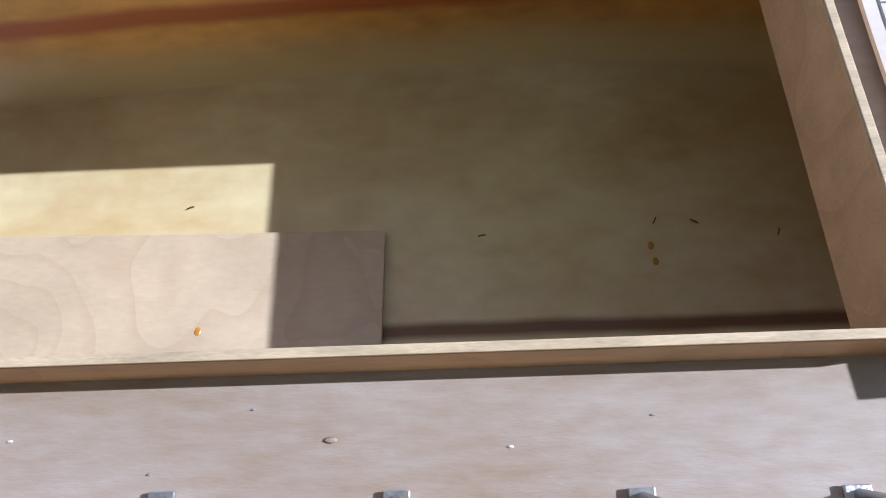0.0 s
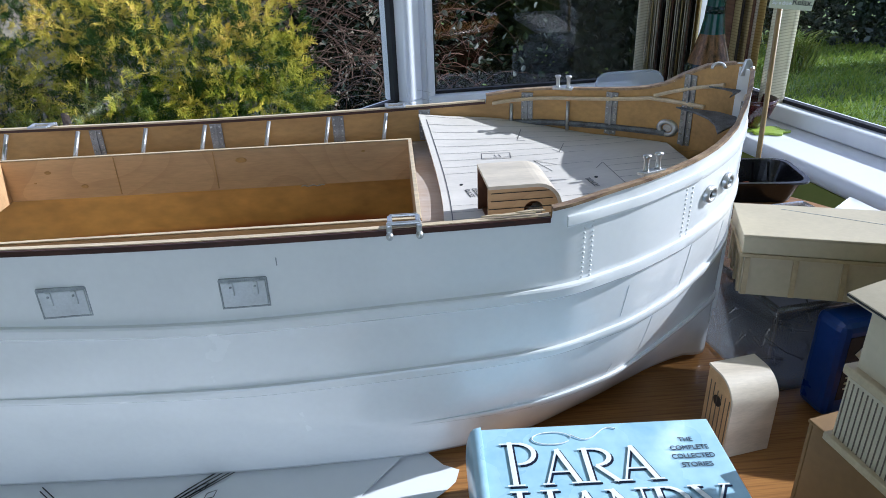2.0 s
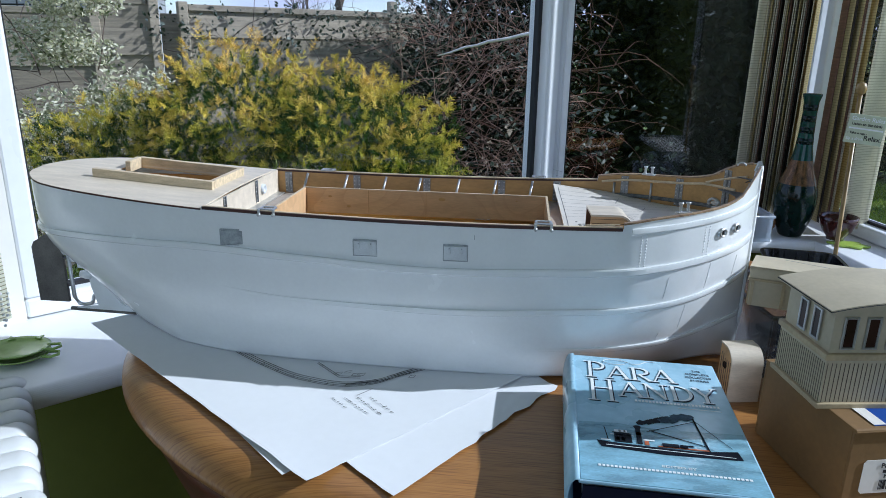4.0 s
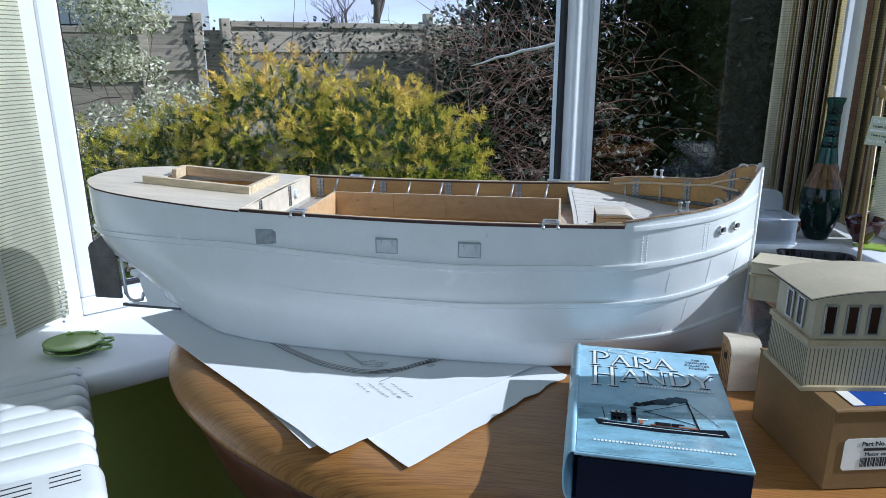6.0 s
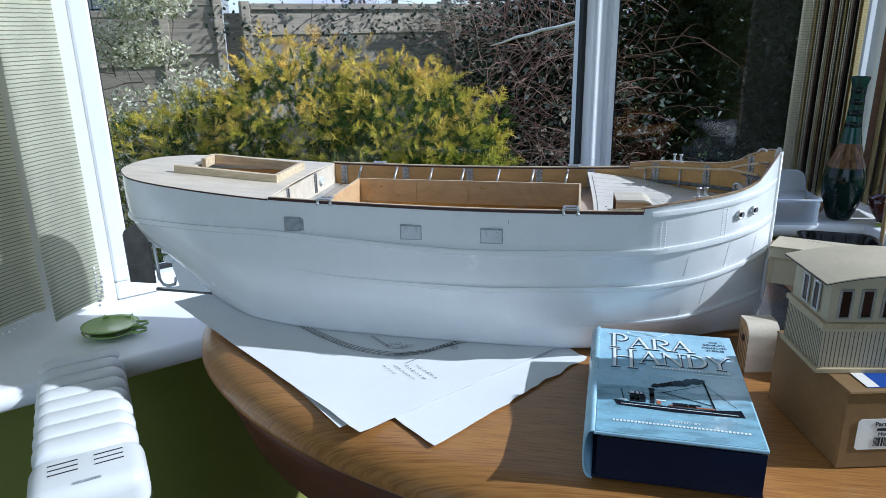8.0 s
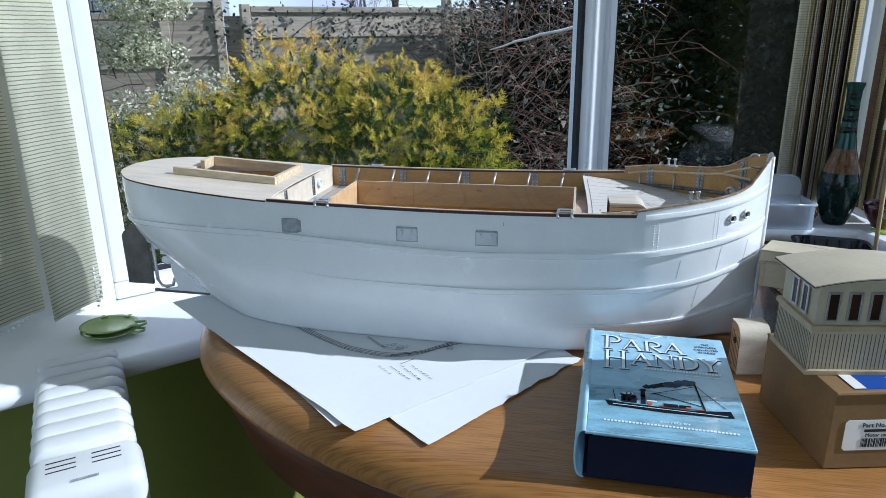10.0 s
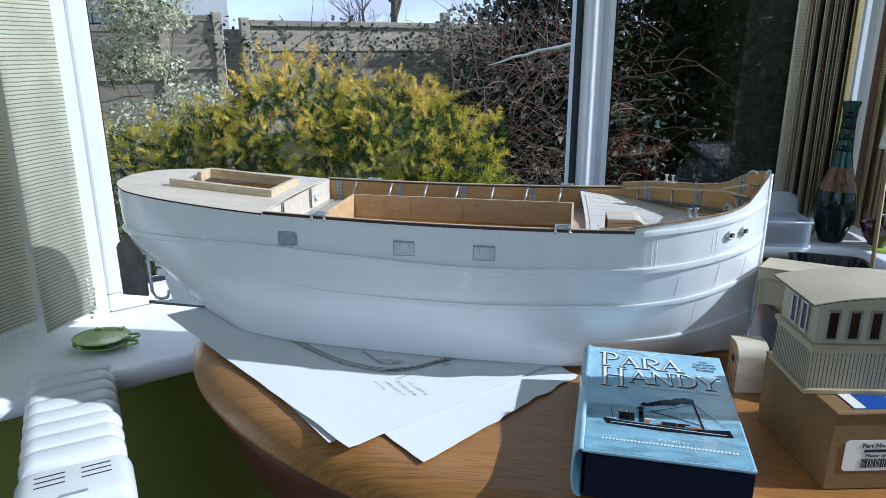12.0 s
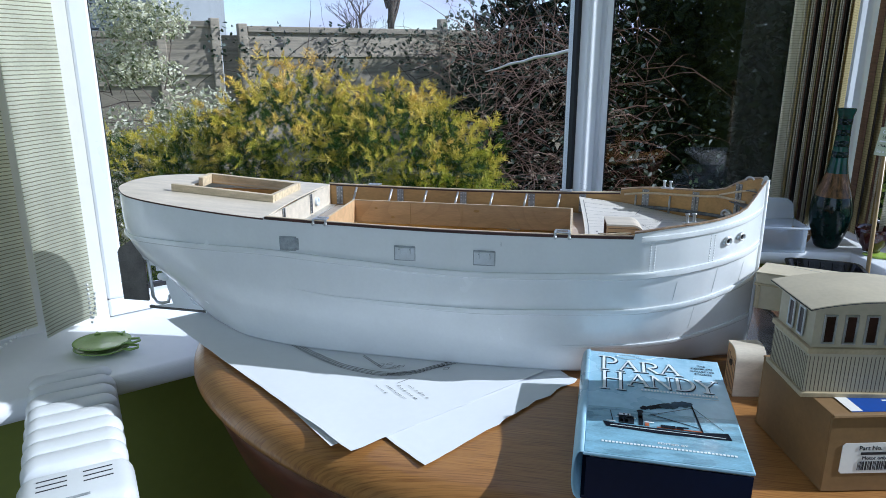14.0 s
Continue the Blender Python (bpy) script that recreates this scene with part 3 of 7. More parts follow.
window("window_1", PA, inset(PB, PA, 0.010), "wide white framed picture window looking on the garden", right=0.046)
window("window_2", inset(PB, PC, 0.004), inset(PC, PB, 0.02), "white framed bay window with a shaded garden behind", left=0.015, glass=M_GLASS2)
window("window_3", inset(PC, PD, 0.02), PD, "white framed bay window towards the sunny lawn")
for p, q, nm, lab in ((PB, 0.012, "mullion_1", "white bay corner post between two windows"), (PC, 0.026, "mullion_2", "white bay corner post behind the vase")):
    bm = bm_lathe([(0.0, SILL_Z), (q, SILL_Z), (q, HEAD_Z), (0.0, HEAD_Z)], pose(p.x, p.y + 0.018, 0), 8)
    tagged(part(nm, bm, M_UPVC), lab, "window post", kind="structure")

# ======== the table ========
def oval_table():
    t = thing("oval_table", (0.265, 0.12, 0.0), "oval brown oak table with a moulded edge and square legs", "table")
    cx, cy, A, B = 0.265, 0.12, 0.607, 0.388

    def oval(k, z):
        return [(cx + ((A if 40 <= i <= 120 else 0.37) - k) * math.cos(2 * math.pi * i / 160), cy + (B - k) * math.sin(2 * math.pi * i / 160), z) for i in range(160)]

    def rim(name, prof, label=""):
        verts, faces = [], []
        for k, z in prof:
            verts += oval(k, z)
        for j in range(len(prof) - 1):
            for i in range(160):
                faces.append((j * 160 + i, j * 160 + (i + 1) % 160, (j + 1) * 160 + (i + 1) % 160, (j + 1) * 160 + i))
        faces += [tuple(range(159, -1, -1)), tuple(range((len(prof) - 1) * 160, len(prof) * 160))]
        ob = raw(name, verts, faces, M_TABLE, t, label)
        for p in ob.data.polygons:
            p.use_smooth = len(p.vertices) == 4
        return ob
    rim("tabletop", [(0.03, 0.712), (0.012, 0.713), (0.003, 0.717), (0.0, 0.722), (0.001, 0.728), (0.004, 0.7335), (0.008, 0.738), (0.013, 0.7418), (0.019, 0.745), (0.026, 0.7475), (0.034, 0.7492), (0.042, 0.75)], "oak top with a rounded edge")
    ap = rim("apron", [(0.066, 0.598), (0.042, 0.622), (0.019, 0.685), (0.014, 0.7118)], "deep dark red apron")
    ap.data.materials[0] = M_APRON
    for x, y in ((-0.095, -0.045), (0.46, -0.06), (-0.095, 0.285), (0.46, 0.30)):
        leg = bm_box(pose(x, y, 0.3158), 0.046, 0.046, 0.6316, 0.005)
        for v in leg.verts:
            k = 1 - 0.35 * max(0.0, 0.5 - v.co.z) / 0.5
            v.co.x, v.co.y = x + (v.co.x - x) * k, y + (v.co.y - y) * k
        part("leg", leg, M_APRON, t, "red-stained tapered leg")
    return t


oval_table()
TOP = 0.7505

# ======== the model ship ========
YC, KEEL = 0.076, 0.7535
half_deck = curve([(-0.441, 0.002), (-0.436, 0.028), (-0.42, 0.052), (-0.39, 0.075), (-0.34, 0.089), (-0.27, 0.098), (-0.2, 0.103), (-0.1, 0.109), (0.0, 0.1125), (0.1, 0.1145), (0.18, 0.1155), (0.22, 0.104), (0.25, 0.085), (0.276, 0.064), (0.292, 0.049), (0.305, 0.031), (0.314, 0.014), (0.318, 0.003)])
bottom_k = curve([(-0.441, -6.0), (-0.42, -3.0), (-0.39, -1.0), (-0.35, -0.05), (-0.30, 0.35), (-0.25, 0.6), (-0.15, 0.76), (0.0, 0.8), (0.1, 0.77), (0.15, 0.68), (0.2, 0.52), (0.25, 0.36), (0.28, 0.24), (0.30, 0.18), (0.318, 0.5)])
bottom_p = curve([(-0.441, 3.2), (-0.42, 2.6), (-0.39, 2.2), (-0.35, 2.0), (-0.25, 2.8), (-0.15, 3.6), (0.0, 4.0), (0.1, 3.8), (0.2, 2.6), (0.25, 2.1), (0.28, 1.8), (0.318, 1.5)])
fore_rail = curve([(0.180, 0.9130), (0.21, 0.9175), (0.245, 0.9205), (0.272, 0.9240), (0.286, 0.9280), (0.294, 0.9330), (0.300, 0.9400), (0.307, 0.9455), (0.318, 0.9510)])
POOP_X, FORE_X, DECK_Z, REF = -0.199, 0.180, 0.881, 0.905


def poop_z(x):
    return 0.907 + 0.016 * (max(0.0, POOP_X - x) / 0.24) ** 1.1


def main_rail(x):
    return 0.9053 + 0.0033 * (x / 0.19) ** 2


def top_z(x):
    return poop_z(x) if x <= POOP_X else main_rail(x) if x < FORE_X else fore_rail(x)


def half(x, z):
    q = min(1.0, max(0.0, (z - KEEL) / (REF - KEEL)))
    return max(0.0, half_deck(x) * (1 - (1 - bottom_k(x)) * (1 - q) ** bottom_p(x)))


ship = thing("model_ship", (0.0, YC, TOP + 0.002), "white unfinished model cargo boat with an open wooden hold", "model boat")


def hull_shell():
    xs = sorted(set([round(-0.441 + 0.0065 * i, 5) for i in range(118) if -0.441 + 0.0065 * i < 0.318] + [0.318, -0.439, -0.437, POOP_X, POOP_X + 0.0004, FORE_X, FORE_X - 0.0004, 0.311, 0.3145, 0.3165]))
    lv = [i / 25 for i in range(26)]
    verts, faces = [], []
    for x in xs:
        zt = top_z(x)
        for side in (-1, 1):
            for s in lv:
                z = KEEL + (zt - KEEL) * s ** 1.25
                verts.append((x, YC + side * half(x, z), z))
    n = len(lv)
    for i in range(len(xs) - 1):
        for sd in (0, 1):
            for k in range(n - 1):
                a = i * 2 * n + sd * n + k
                f = (a, a + 2 * n, a + 2 * n + 1, a + 1)
                if max(abs(verts[q][1] - YC) for q in f) > 1e-5:
                    faces.append(f if sd == 0 else f[::-1])
        a, b = i * 2 * n, i * 2 * n + n
        if max(abs(verts[q][1] - YC) for q in (a, b, b + 2 * n, a + 2 * n)) > 1e-5:
            faces.append((a, b, b + 2 * n, a + 2 * n))
    ob = raw("hull", verts, faces, M_HULL, ship, "glossy white painted hull", smooth=True)
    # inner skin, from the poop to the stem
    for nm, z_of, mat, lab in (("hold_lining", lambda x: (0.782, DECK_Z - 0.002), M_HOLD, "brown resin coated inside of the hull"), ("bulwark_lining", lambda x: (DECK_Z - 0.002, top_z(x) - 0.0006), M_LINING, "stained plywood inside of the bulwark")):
        xi = [x for x in xs if POOP_X <= x <= 0.3175]
        verts, faces, m = [], [], 14
        for x in xi:
            z0, z1 = z_of(x)
            for side in (-1, 1):
                for k in range(m):
                    z = z0 + (z1 - z0) * k / (m - 1)
                    verts.append((x, YC + side * max(0.0005, half(x, z) - 0.0026), z))
        for i in range(len(xi) - 1):
            for sd in (0, 1):
                for k in range(m - 1):
                    a = i * 2 * m + sd * m + k
                    f = (a, a + 1, a + 2 * m + 1, a + 2 * m)
                    faces.append(f if sd == 0 else f[::-1])
            if nm == "hold_lining":
                a, b = i * 2 * m, i * 2 * m + m
                faces.append((a, a + 2 * m, b + 2 * m, b))
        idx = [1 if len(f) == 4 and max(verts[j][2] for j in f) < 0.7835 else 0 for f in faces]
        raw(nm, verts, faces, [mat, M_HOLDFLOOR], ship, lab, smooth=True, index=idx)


hull_shell()


def along(x0, x1, zf, side, off=0.0, step=0.008):
    n = max(2, int((x1 - x0) / step))
    out = []
    for i in range(n + 1):
        x = x0 + (x1 - x0) * i / n
        z = zf(x)
        out.append((x, YC + side * (half(x, z) + off), z))
    return out


def strake(name, x0, x1, zf, side, h, t, swell=None):
    """Flat rubbing band on the hull, crisp above and eased below; swell fades it out of the planking."""
    n = int((x1 - x0) / 0.004)
    sec = [(-0.0015, 0.52), (0.80, 0.50), (1.0, 0.36), (1.0, -0.24), (0.62, -0.42), (-0.0015, -0.56)]
    verts, faces = [], []
    for i in range(n + 1):
        x = x0 + (x1 - x0) * i / n
        k = swell(x) if swell else 1.0
        for o, u in sec:
            z = zf(x) + u * h * (0.35 + 0.65 * k)
            verts.append((x, YC + side * max(0.0, half(x, z) + (o * t * k - 0.0003 * (1 - k) if o > 0 else o)), z))
    q = len(sec)
    for i in range(n):
        for k in range(q - 1):
            a = i * q + k
            faces.append((a, a + q, a + q + 1, a + 1) if side < 0 else (a, a + 1, a + q + 1, a + q))
    faces += [tuple(range(q)), tuple(range(n * q, n * q + q))[::-1]]
    ob = raw(name, verts, faces, M_HULL, ship, smooth=True)
    ob.data.set_sharp_from_angle(angle=radians(32))


strake_1 = curve([(-0.4385, 0.868), (-0.34, 0.871), (-0.23, 0.8715), (-0.105, 0.8655), (0.013, 0.861), (0.123, 0.8655), (0.22, 0.872), (0.3165, 0.884)])
strake_2 = curve([(-0.21, 0.8345), (-0.107, 0.8235), (0.013, 0.8215), (0.125, 0.8275), (0.22, 0.834), (0.3165, 0.849)])
strake_3 = curve([(0.10, 0.786), (0.2, 0.789), (0.26, 0.793), (0.314, 0.803)])
moulding = curve([(0.187, 0.906), (0.25, 0.911), (0.3165, 0.921)])
for side in (-1, 1):
    strake("rubbing_strake", -0.4385, 0.3165, strake_1, side, 0.0074, 0.0032)
    strake("rubbing_strake", -0.21, 0.3165, strake_2, side, 0.0066, 0.0028, lambda x: min(1.0, max(0.0, (x + 0.21) / 0.24)))
    strake("rubbing_strake", 0.10, 0.314, strake_3, side, 0.0060, 0.0026, lambda x: min(1.0, max(0.0, (x - 0.10) / 0.07)))
    strake("moulding", 0.187, 0.3165, moulding, side, 0.0058, 0.0022)
    # rail caps
    for x0, x1, zf, mat, nm, w, h in ((POOP_X + 0.001, FORE_X - 0.001, main_rail, M_RAIL, "rail", 0.0030, 0.0027), (FORE_X, 0.315, fore_rail, M_RAILWORN, "fore_rail", 0.0032, 0.0016)):
        ps = along(x0, x1, lambda x: zf(x), side, 0.0)
        verts, faces = [], []
        for x, y, z in ps:
            for dy, dz in ((0.0012, -h * 0.62), (0.0012, h * 0.38), (-w, h * 0.38), (-w, -h * 0.62)):
                verts.append((x, YC + side * max(0.0002, abs(y - YC) + dy), z + dz))
        for i in range(len(ps) - 1):
            for k in range(4):
                a, b = i * 4 + k, i * 4 + (k + 1) % 4
                faces.append((a, b, b + 4, a + 4))
        faces += [(0, 1, 2, 3), tuple(len(verts) - 4 + k for k in (3, 2, 1, 0))]
        raw(nm, verts, faces, mat, ship, "dark mahogany rail with worn edges" if mat is M_RAIL else "thin worn wooden fore rail")
    ps = along(POOP_X + 0.001, FORE_X - 0.001, main_rail, side, 0.0)
    verts, faces = [], []
    for x, y, z in ps:
        for dy, dz in ((-0.0004, 0.0004), (-0.0004, 0.0015), (-0.0036, 0.0015), (-0.0036, 0.0004)):
            verts.append((x, YC + side * (abs(y - YC) + dy), z + dz))
    for i in range(len(ps) - 1):
        for k in range(4):
            a, b = i * 4 + k, i * 4 + (k + 1) % 4
            faces.append((a, b, b + 4, a + 4))
    faces += [(0, 1, 2, 3), tuple(len(verts) - 4 + k for k in (3, 2, 1, 0))]
    raw("rail_top", verts, faces, M_RAILTOP, ship, "bare pale wood on the rail's inner edge")

# the upper strake carried round the counter stern
ends = [-0.395, -0.405, -0.415, -0.424, -0.431, -0.436, -0.4385]
stern_path = [(x, YC - half(x, 0.868) - 0.0006, 0.868) for x in ends] + [(-0.4412, YC - half(-0.4385, 0.868) * 0.5, 0.868), (-0.4418, YC, 0.868), (-0.4412, YC + half(-0.4385, 0.868) * 0.5, 0.868)] + [(x, YC + half(x, 0.868) + 0.0006, 0.868) for x in reversed(ends)]
part("stern_strake", bm_tube(stern_path, [0.0010, 0.0022, 0.0030, 0.0034, 0.0036, 0.0036, 0.0036, 0.0036, 0.0036, 0.0036, 0.0036, 0.0036, 0.0036, 0.0034, 0.0030, 0.0022, 0.0010], 10), M_HULL, ship, smooth=True)

# stem bar and keel
part("stem", bm_tube([(0.3165, YC, KEEL + 0.012), (0.319, YC, 0.80), (0.3195, YC, 0.88), (0.3195, YC, 0.949)], [0.002, 0.0024, 0.0024, 0.002], 8), M_HULL, ship, smooth=True)
part("stem_bracket", bm_prism([(-0.0035, 0), (0.003, 0), (0.0032, 0.007), (0.0015, 0.0095), (-0.001, 0.009)], pose(0.3165, YC + 0.0012, 0.944, 90, 0, 0), 0.0024, 0.0004), M_SILVER, ship, "cast metal stem head fitting")


for k, (sx, sl, sw, dz) in enumerate(((0.1625, 0.020, 0.0024, 0.0024), (0.1700, 0.014, 0.0016, 0.0030), (0.1525, 0.010, 0.0012, 0.0021))):
    sy = YC - half(sx, main_rail(sx)) + 0.0020 + 0.0004 * k
    part("splinter", bm_prism([(-sl / 2, 0), (-sl * 0.2, -sw * 0.5), (sl * 0.1, -sw * 0.3), (sl / 2, -sw * 0.6), (sl * 0.42, sw * 0.3), (sl * 0.05, sw * 0.5), (-sl * 0.3, sw * 0.25)], pose(sx, sy, main_rail(sx) + dz, 0, -2, 1.5), 0.0009, 0.0002), M_RAILTOP, ship, "pale splinter on the broken rail")


def deck_strip(name, x0, x1, y0f, y1f, z, mat, label="", thick=0.002, n=24):
    verts, faces = [], []
    for i in range(n + 1):
        x = x0 + (x1 - x0) * i / n
        for y in (y0f(x), y1f(x)):
            zz = z(x, y) if callable(z) else z
            verts += [(x, y, zz), (x, y, zz - thick)]
    for i in range(n):
        a = 4 * i
        faces += [(a, a + 4, a + 6, a + 2), (a + 1, a + 3, a + 7, a + 5), (a, a + 1, a + 5, a + 4), (a + 2, a + 6, a + 7, a + 3)]
    faces += [(0, 2, 3, 1), (4 * n, 4 * n + 1, 4 * n + 3, 4 * n + 2)]
    return raw(name, verts, faces, mat, ship, label)


CX0, CX1, CY0, CY1, CT = -0.157, 0.122, 0.010, 0.1515, 0.8940
near_edge = lambda x: YC - half(x, DECK_Z) + 0.0028
far_edge = lambda x: YC + half(x, DECK_Z) - 0.0028
deck_strip("side_deck", POOP_X + 0.001, 0.19, near_edge, lambda x: CY0 + 0.0005, DECK_Z, M_DECK, "bare plywood side deck")
deck_strip("side_deck", POOP_X + 0.001, 0.19, lambda x: CY1 - 0.0005, far_edge, DECK_Z, M_DECK, "bare plywood side deck")
deck_strip("end_deck", POOP_X + 0.001, CX0, lambda x: CY0 + 0.0006, lambda x: CY1 - 0.0006, DECK_Z, M_DECK, n=1)
deck_strip("end_deck", CX1, 0.19, lambda x: CY0 + 0.0006, lambda x: CY1 - 0.0006, DECK_Z, M_DECK, n=1)
TH = 0.0026
for nm, x0, x1, y0, y1 in (("coaming_panel", CX0, CX1, CY0, CY0 + TH), ("coaming_panel", CX0, CX1, CY1 - TH, CY1), ("coaming_panel", CX0, CX0 + TH, CY0 + TH, CY1 - TH), ("coaming_panel", CX1 - TH, CX1, CY0 + TH, CY1 - TH)):
    part(nm, span(x0, x1, y0, y1, 0.8655, CT, 0.0003), M_PLY, ship, "birch plywood coaming panel")
part("joint_score", span(-0.0145, -0.0139, CY1 - TH - 0.0004, CY1 - TH + 0.0002, 0.867, CT - 0.0004), M_LINING, ship)
part("joint_score", span(-0.081, -0.0804, CY1 - TH - 0.0004, CY1 - TH + 0.0002, 0.867, CT - 0.0004), M_LINING, ship)
part("knot", bm_lathe([(0, 0.0004), (0.0022, 0.0004), (0.0028, 0)], pose(0.004, CY1 - TH - 0.0001, 0.8865, 90, 0, 0) @ Matrix.Diagonal((1.4, 0.7, 1, 1)), 14), M_LINING, ship, "dark knot in the plywood")
for kx, kz, kr in ((-0.126, 0.8850, 0.0016), (-0.104, 0.8740, 0.0018), (0.088, 0.8880, 0.0010), (-0.136, 0.8780, 0.0007)):
    part("knot", bm_lathe([(0, 0.0003), (kr * 0.7, 0.0003), (kr, 0)], pose(kx, CY1 - TH - 0.0001, kz, 90, 0, 0) @ Matrix.Diagonal((1.4, 0.8, 1, 1)), 12), M_LINING, ship, "dark knot in the plywood")
for x0, x1, y0, y1 in ((CX0, CX1, CY0, CY0 + TH), (CX0, CX1, CY1 - TH, CY1), (CX0, CX0 + TH, CY0 + TH, CY1 - TH), (CX1 - TH, CX1, CY0 + TH, CY1 - TH)):
    part("coaming_edge", span(x0 + 0.0001, x1 - 0.0001, y0 + 0.0001, y1 - 0.0001, CT + 0.0002, CT + 0.0008, 0.0002), M_RAILTOP, ship, "pale sawn top edge")
for k in range(5):
    part("splinter", bm_tube([(0.043 + 0.0032 * k, CY1 - TH - 0.001, 0.8652), (0.0445 + 0.0032 * k, CY1 - TH - 0.0022, 0.8662 - 0.0008 * (k % 2)), (0.046 + 0.0032 * k, CY1 - TH - 0.001, 0.8655)], 0.0005, 5), M_PLYPALE, ship)

# poop: deck, break bulkhead, hatch coaming
def poop_deck():
    xs = [-0.4395 + 0.0045 * i for i in range(54)]
    xs = [x for x in xs if x < POOP_X] + [POOP_X]
    hx0, hx1, hy0, hy1 = -0.352, -0.222, 0.043, 0.113
    xs = sorted(xs + [hx0, hx1])
    verts, faces = [], []
    rows = []
    for x in xs:
        w = half(x, 0.905) + 0.0004
        ys = [YC - w, (YC - w + hy0) / 2 if YC - w < hy0 else YC - w * 0.6, hy0 if YC - w < hy0 else YC - w * 0.3, YC, hy1 if YC + w > hy1 else YC + w * 0.3, (YC + w + hy1) / 2 if YC + w > hy1 else YC + w * 0.6, YC + w]
        row = []
        for y in ys:
            u = (y - YC) / max(w, 0.01)
            row.append(len(verts))
            verts.append((x, y, poop_z(x) + 0.0012 + 0.0035 * (1 - u * u) * min(1, w / 0.09)))
        rows.append((x, row))
    for (xa, ra), (xb, rb) in zip(rows, rows[1:]):
        for k in range(6):
            if hx0 <= xa and xb <= hx1 and k in (2, 3):
                continue
            faces.append((ra[k], rb[k], rb[k + 1], ra[k + 1]))
    ob = raw("poop_deck", verts, faces, M_PLYPALE, ship, "pale plywood poop deck", smooth=False)
    so = ob.modifiers.new("thick", "SOLIDIFY")
    so.thickness, so.offset = 0.0016, -1
    for side in (-1, 1):
        part("deck_edge", bm_tube(along(-0.4395, POOP_X - 0.001, lambda x: poop_z(x) + 0.0002, side, 0.0004, 0.005), 0.0009, 6), M_RAIL, ship, "dark worn deck edge", smooth=True)
    t = 0.006
    zt = lambda x: poop_z(x) + 0.0125
    for nm, pts in (("hatch_rail", ((hx0 - 0.004, hy0 - t / 2), (hx1 + t, hy0 - t / 2))), ("hatch_rail", ((hx0 + 0.004, hy1 + t / 2), (hx1 + t, hy1 + t / 2))), ("hatch_rail", ((hx1 + t / 2, hy0 + 0.0005), (hx1 + t / 2, hy1 - 0.0005)))):
        (xa, ya), (xb, yb) = pts
        L = math.hypot(xb - xa, yb - ya)
        za, zb = zt(xa), zt(xb)
        m = look(((xa + xb) / 2, (ya + yb) / 2, (za + zb) / 2 - 0.006), (xb, yb, zb - 0.006)) @ pose(0, 0, 0, 90, 0, 0)
        part(nm, bm_box(m, t, L, 0.012, 0.0005), M_RAILTOP, ship, "planed pine hatch rail")
    part("hatch_rail", bm_box(pose(hx0 + 0.006, hy1 - 0.014, zt(hx0) - 0.006, 0, 4, 8), t, 0.03, 0.012, 0.0005), M_RAILTOP, ship, "short loose pine hatch rail")
    part("hatch_well", span(hx0, hx1, hy0, hy1, 0.878, 0.8795), M_LINING, ship, "brown plywood floor under the open hatch")
    for y0, y1 in ((hy0 - 0.0026, hy0), (hy1, hy1 + 0.0026)):
        part("hatch_side", span(hx0, hx1, y0, y1, 0.8796, 0.911), M_LINING, ship)
    part("hatch_side", span(hx1, hx1 + 0.0026, hy0, hy1, 0.8796, 0.911), M_LINING, ship)
    part("hatch_side", span(hx0 - 0.0026, hx0, hy0, hy1, 0.8796, 0.911), M_LINING, ship)


poop_deck()
w = half(POOP_X, 0.89) - 0.0005
part("poop_bulkhead", span(POOP_X, POOP_X + 0.0022, YC - w, YC + w, DECK_Z + 0.0003, 0.9085), M_PLYPALE, ship, "pale plywood bulkhead at the break of the poop")


def riveted(name, m, w, h, parent, cols=2, pitch=0.0042, mat=None):
    """Upright strip with a raised rib and rows of rivets, facing the pose's -y."""
    p = part(name, bm_box(m @ pose(0, 0, h / 2), w, 0.0008, h, 0.0002), mat or M_STRIP, parent, "grey metal strip with rivets")
    part("rib", bm_box(m @ pose(0, -0.0009, h / 2), w * 0.16, 0.0014, h), mat or M_STRIP, p)
    k = max(2, int(h / pitch))
    for c in (-1, 1):
        bm = bmesh.new()
        for i in range(k):
            bmesh.ops.create_icosphere(bm, subdivisions=1, radius=0.00075, matrix=m @ pose(c * w * 0.33, -0.0005, (i + 0.5) * h / k))
        part("rivet_row", bm, mat or M_RIVET, p)
    return p


for y in (YC - 0.052, YC + 0.03):
    riveted("riveted_strip", pose(POOP_X + 0.0028, y, DECK_Z + 0.004, 0, 0, 90), 0.007, 0.024, ship)
part("deck_flange", bm_box(pose(POOP_X + 0.007, YC + 0.02, DECK_Z + 0.0012, 0, 0, 0), 0.009, 0.15, 0.0016, 0.0004), M_ALU, ship, "grey metal flange along the bulkhead foot")
part("bulkhead_port", bm_lathe([(0.0, 0.0016), (0.003, 0.0016), (0.0036, 0.003), (0.0052, 0.003), (0.0056, 0.0)], pose(POOP_X + 0.0022, YC + 0.048, 0.896, 0, 90, 0), 24), M_FLAP, ship, "small metal porthole rim", smooth=True)

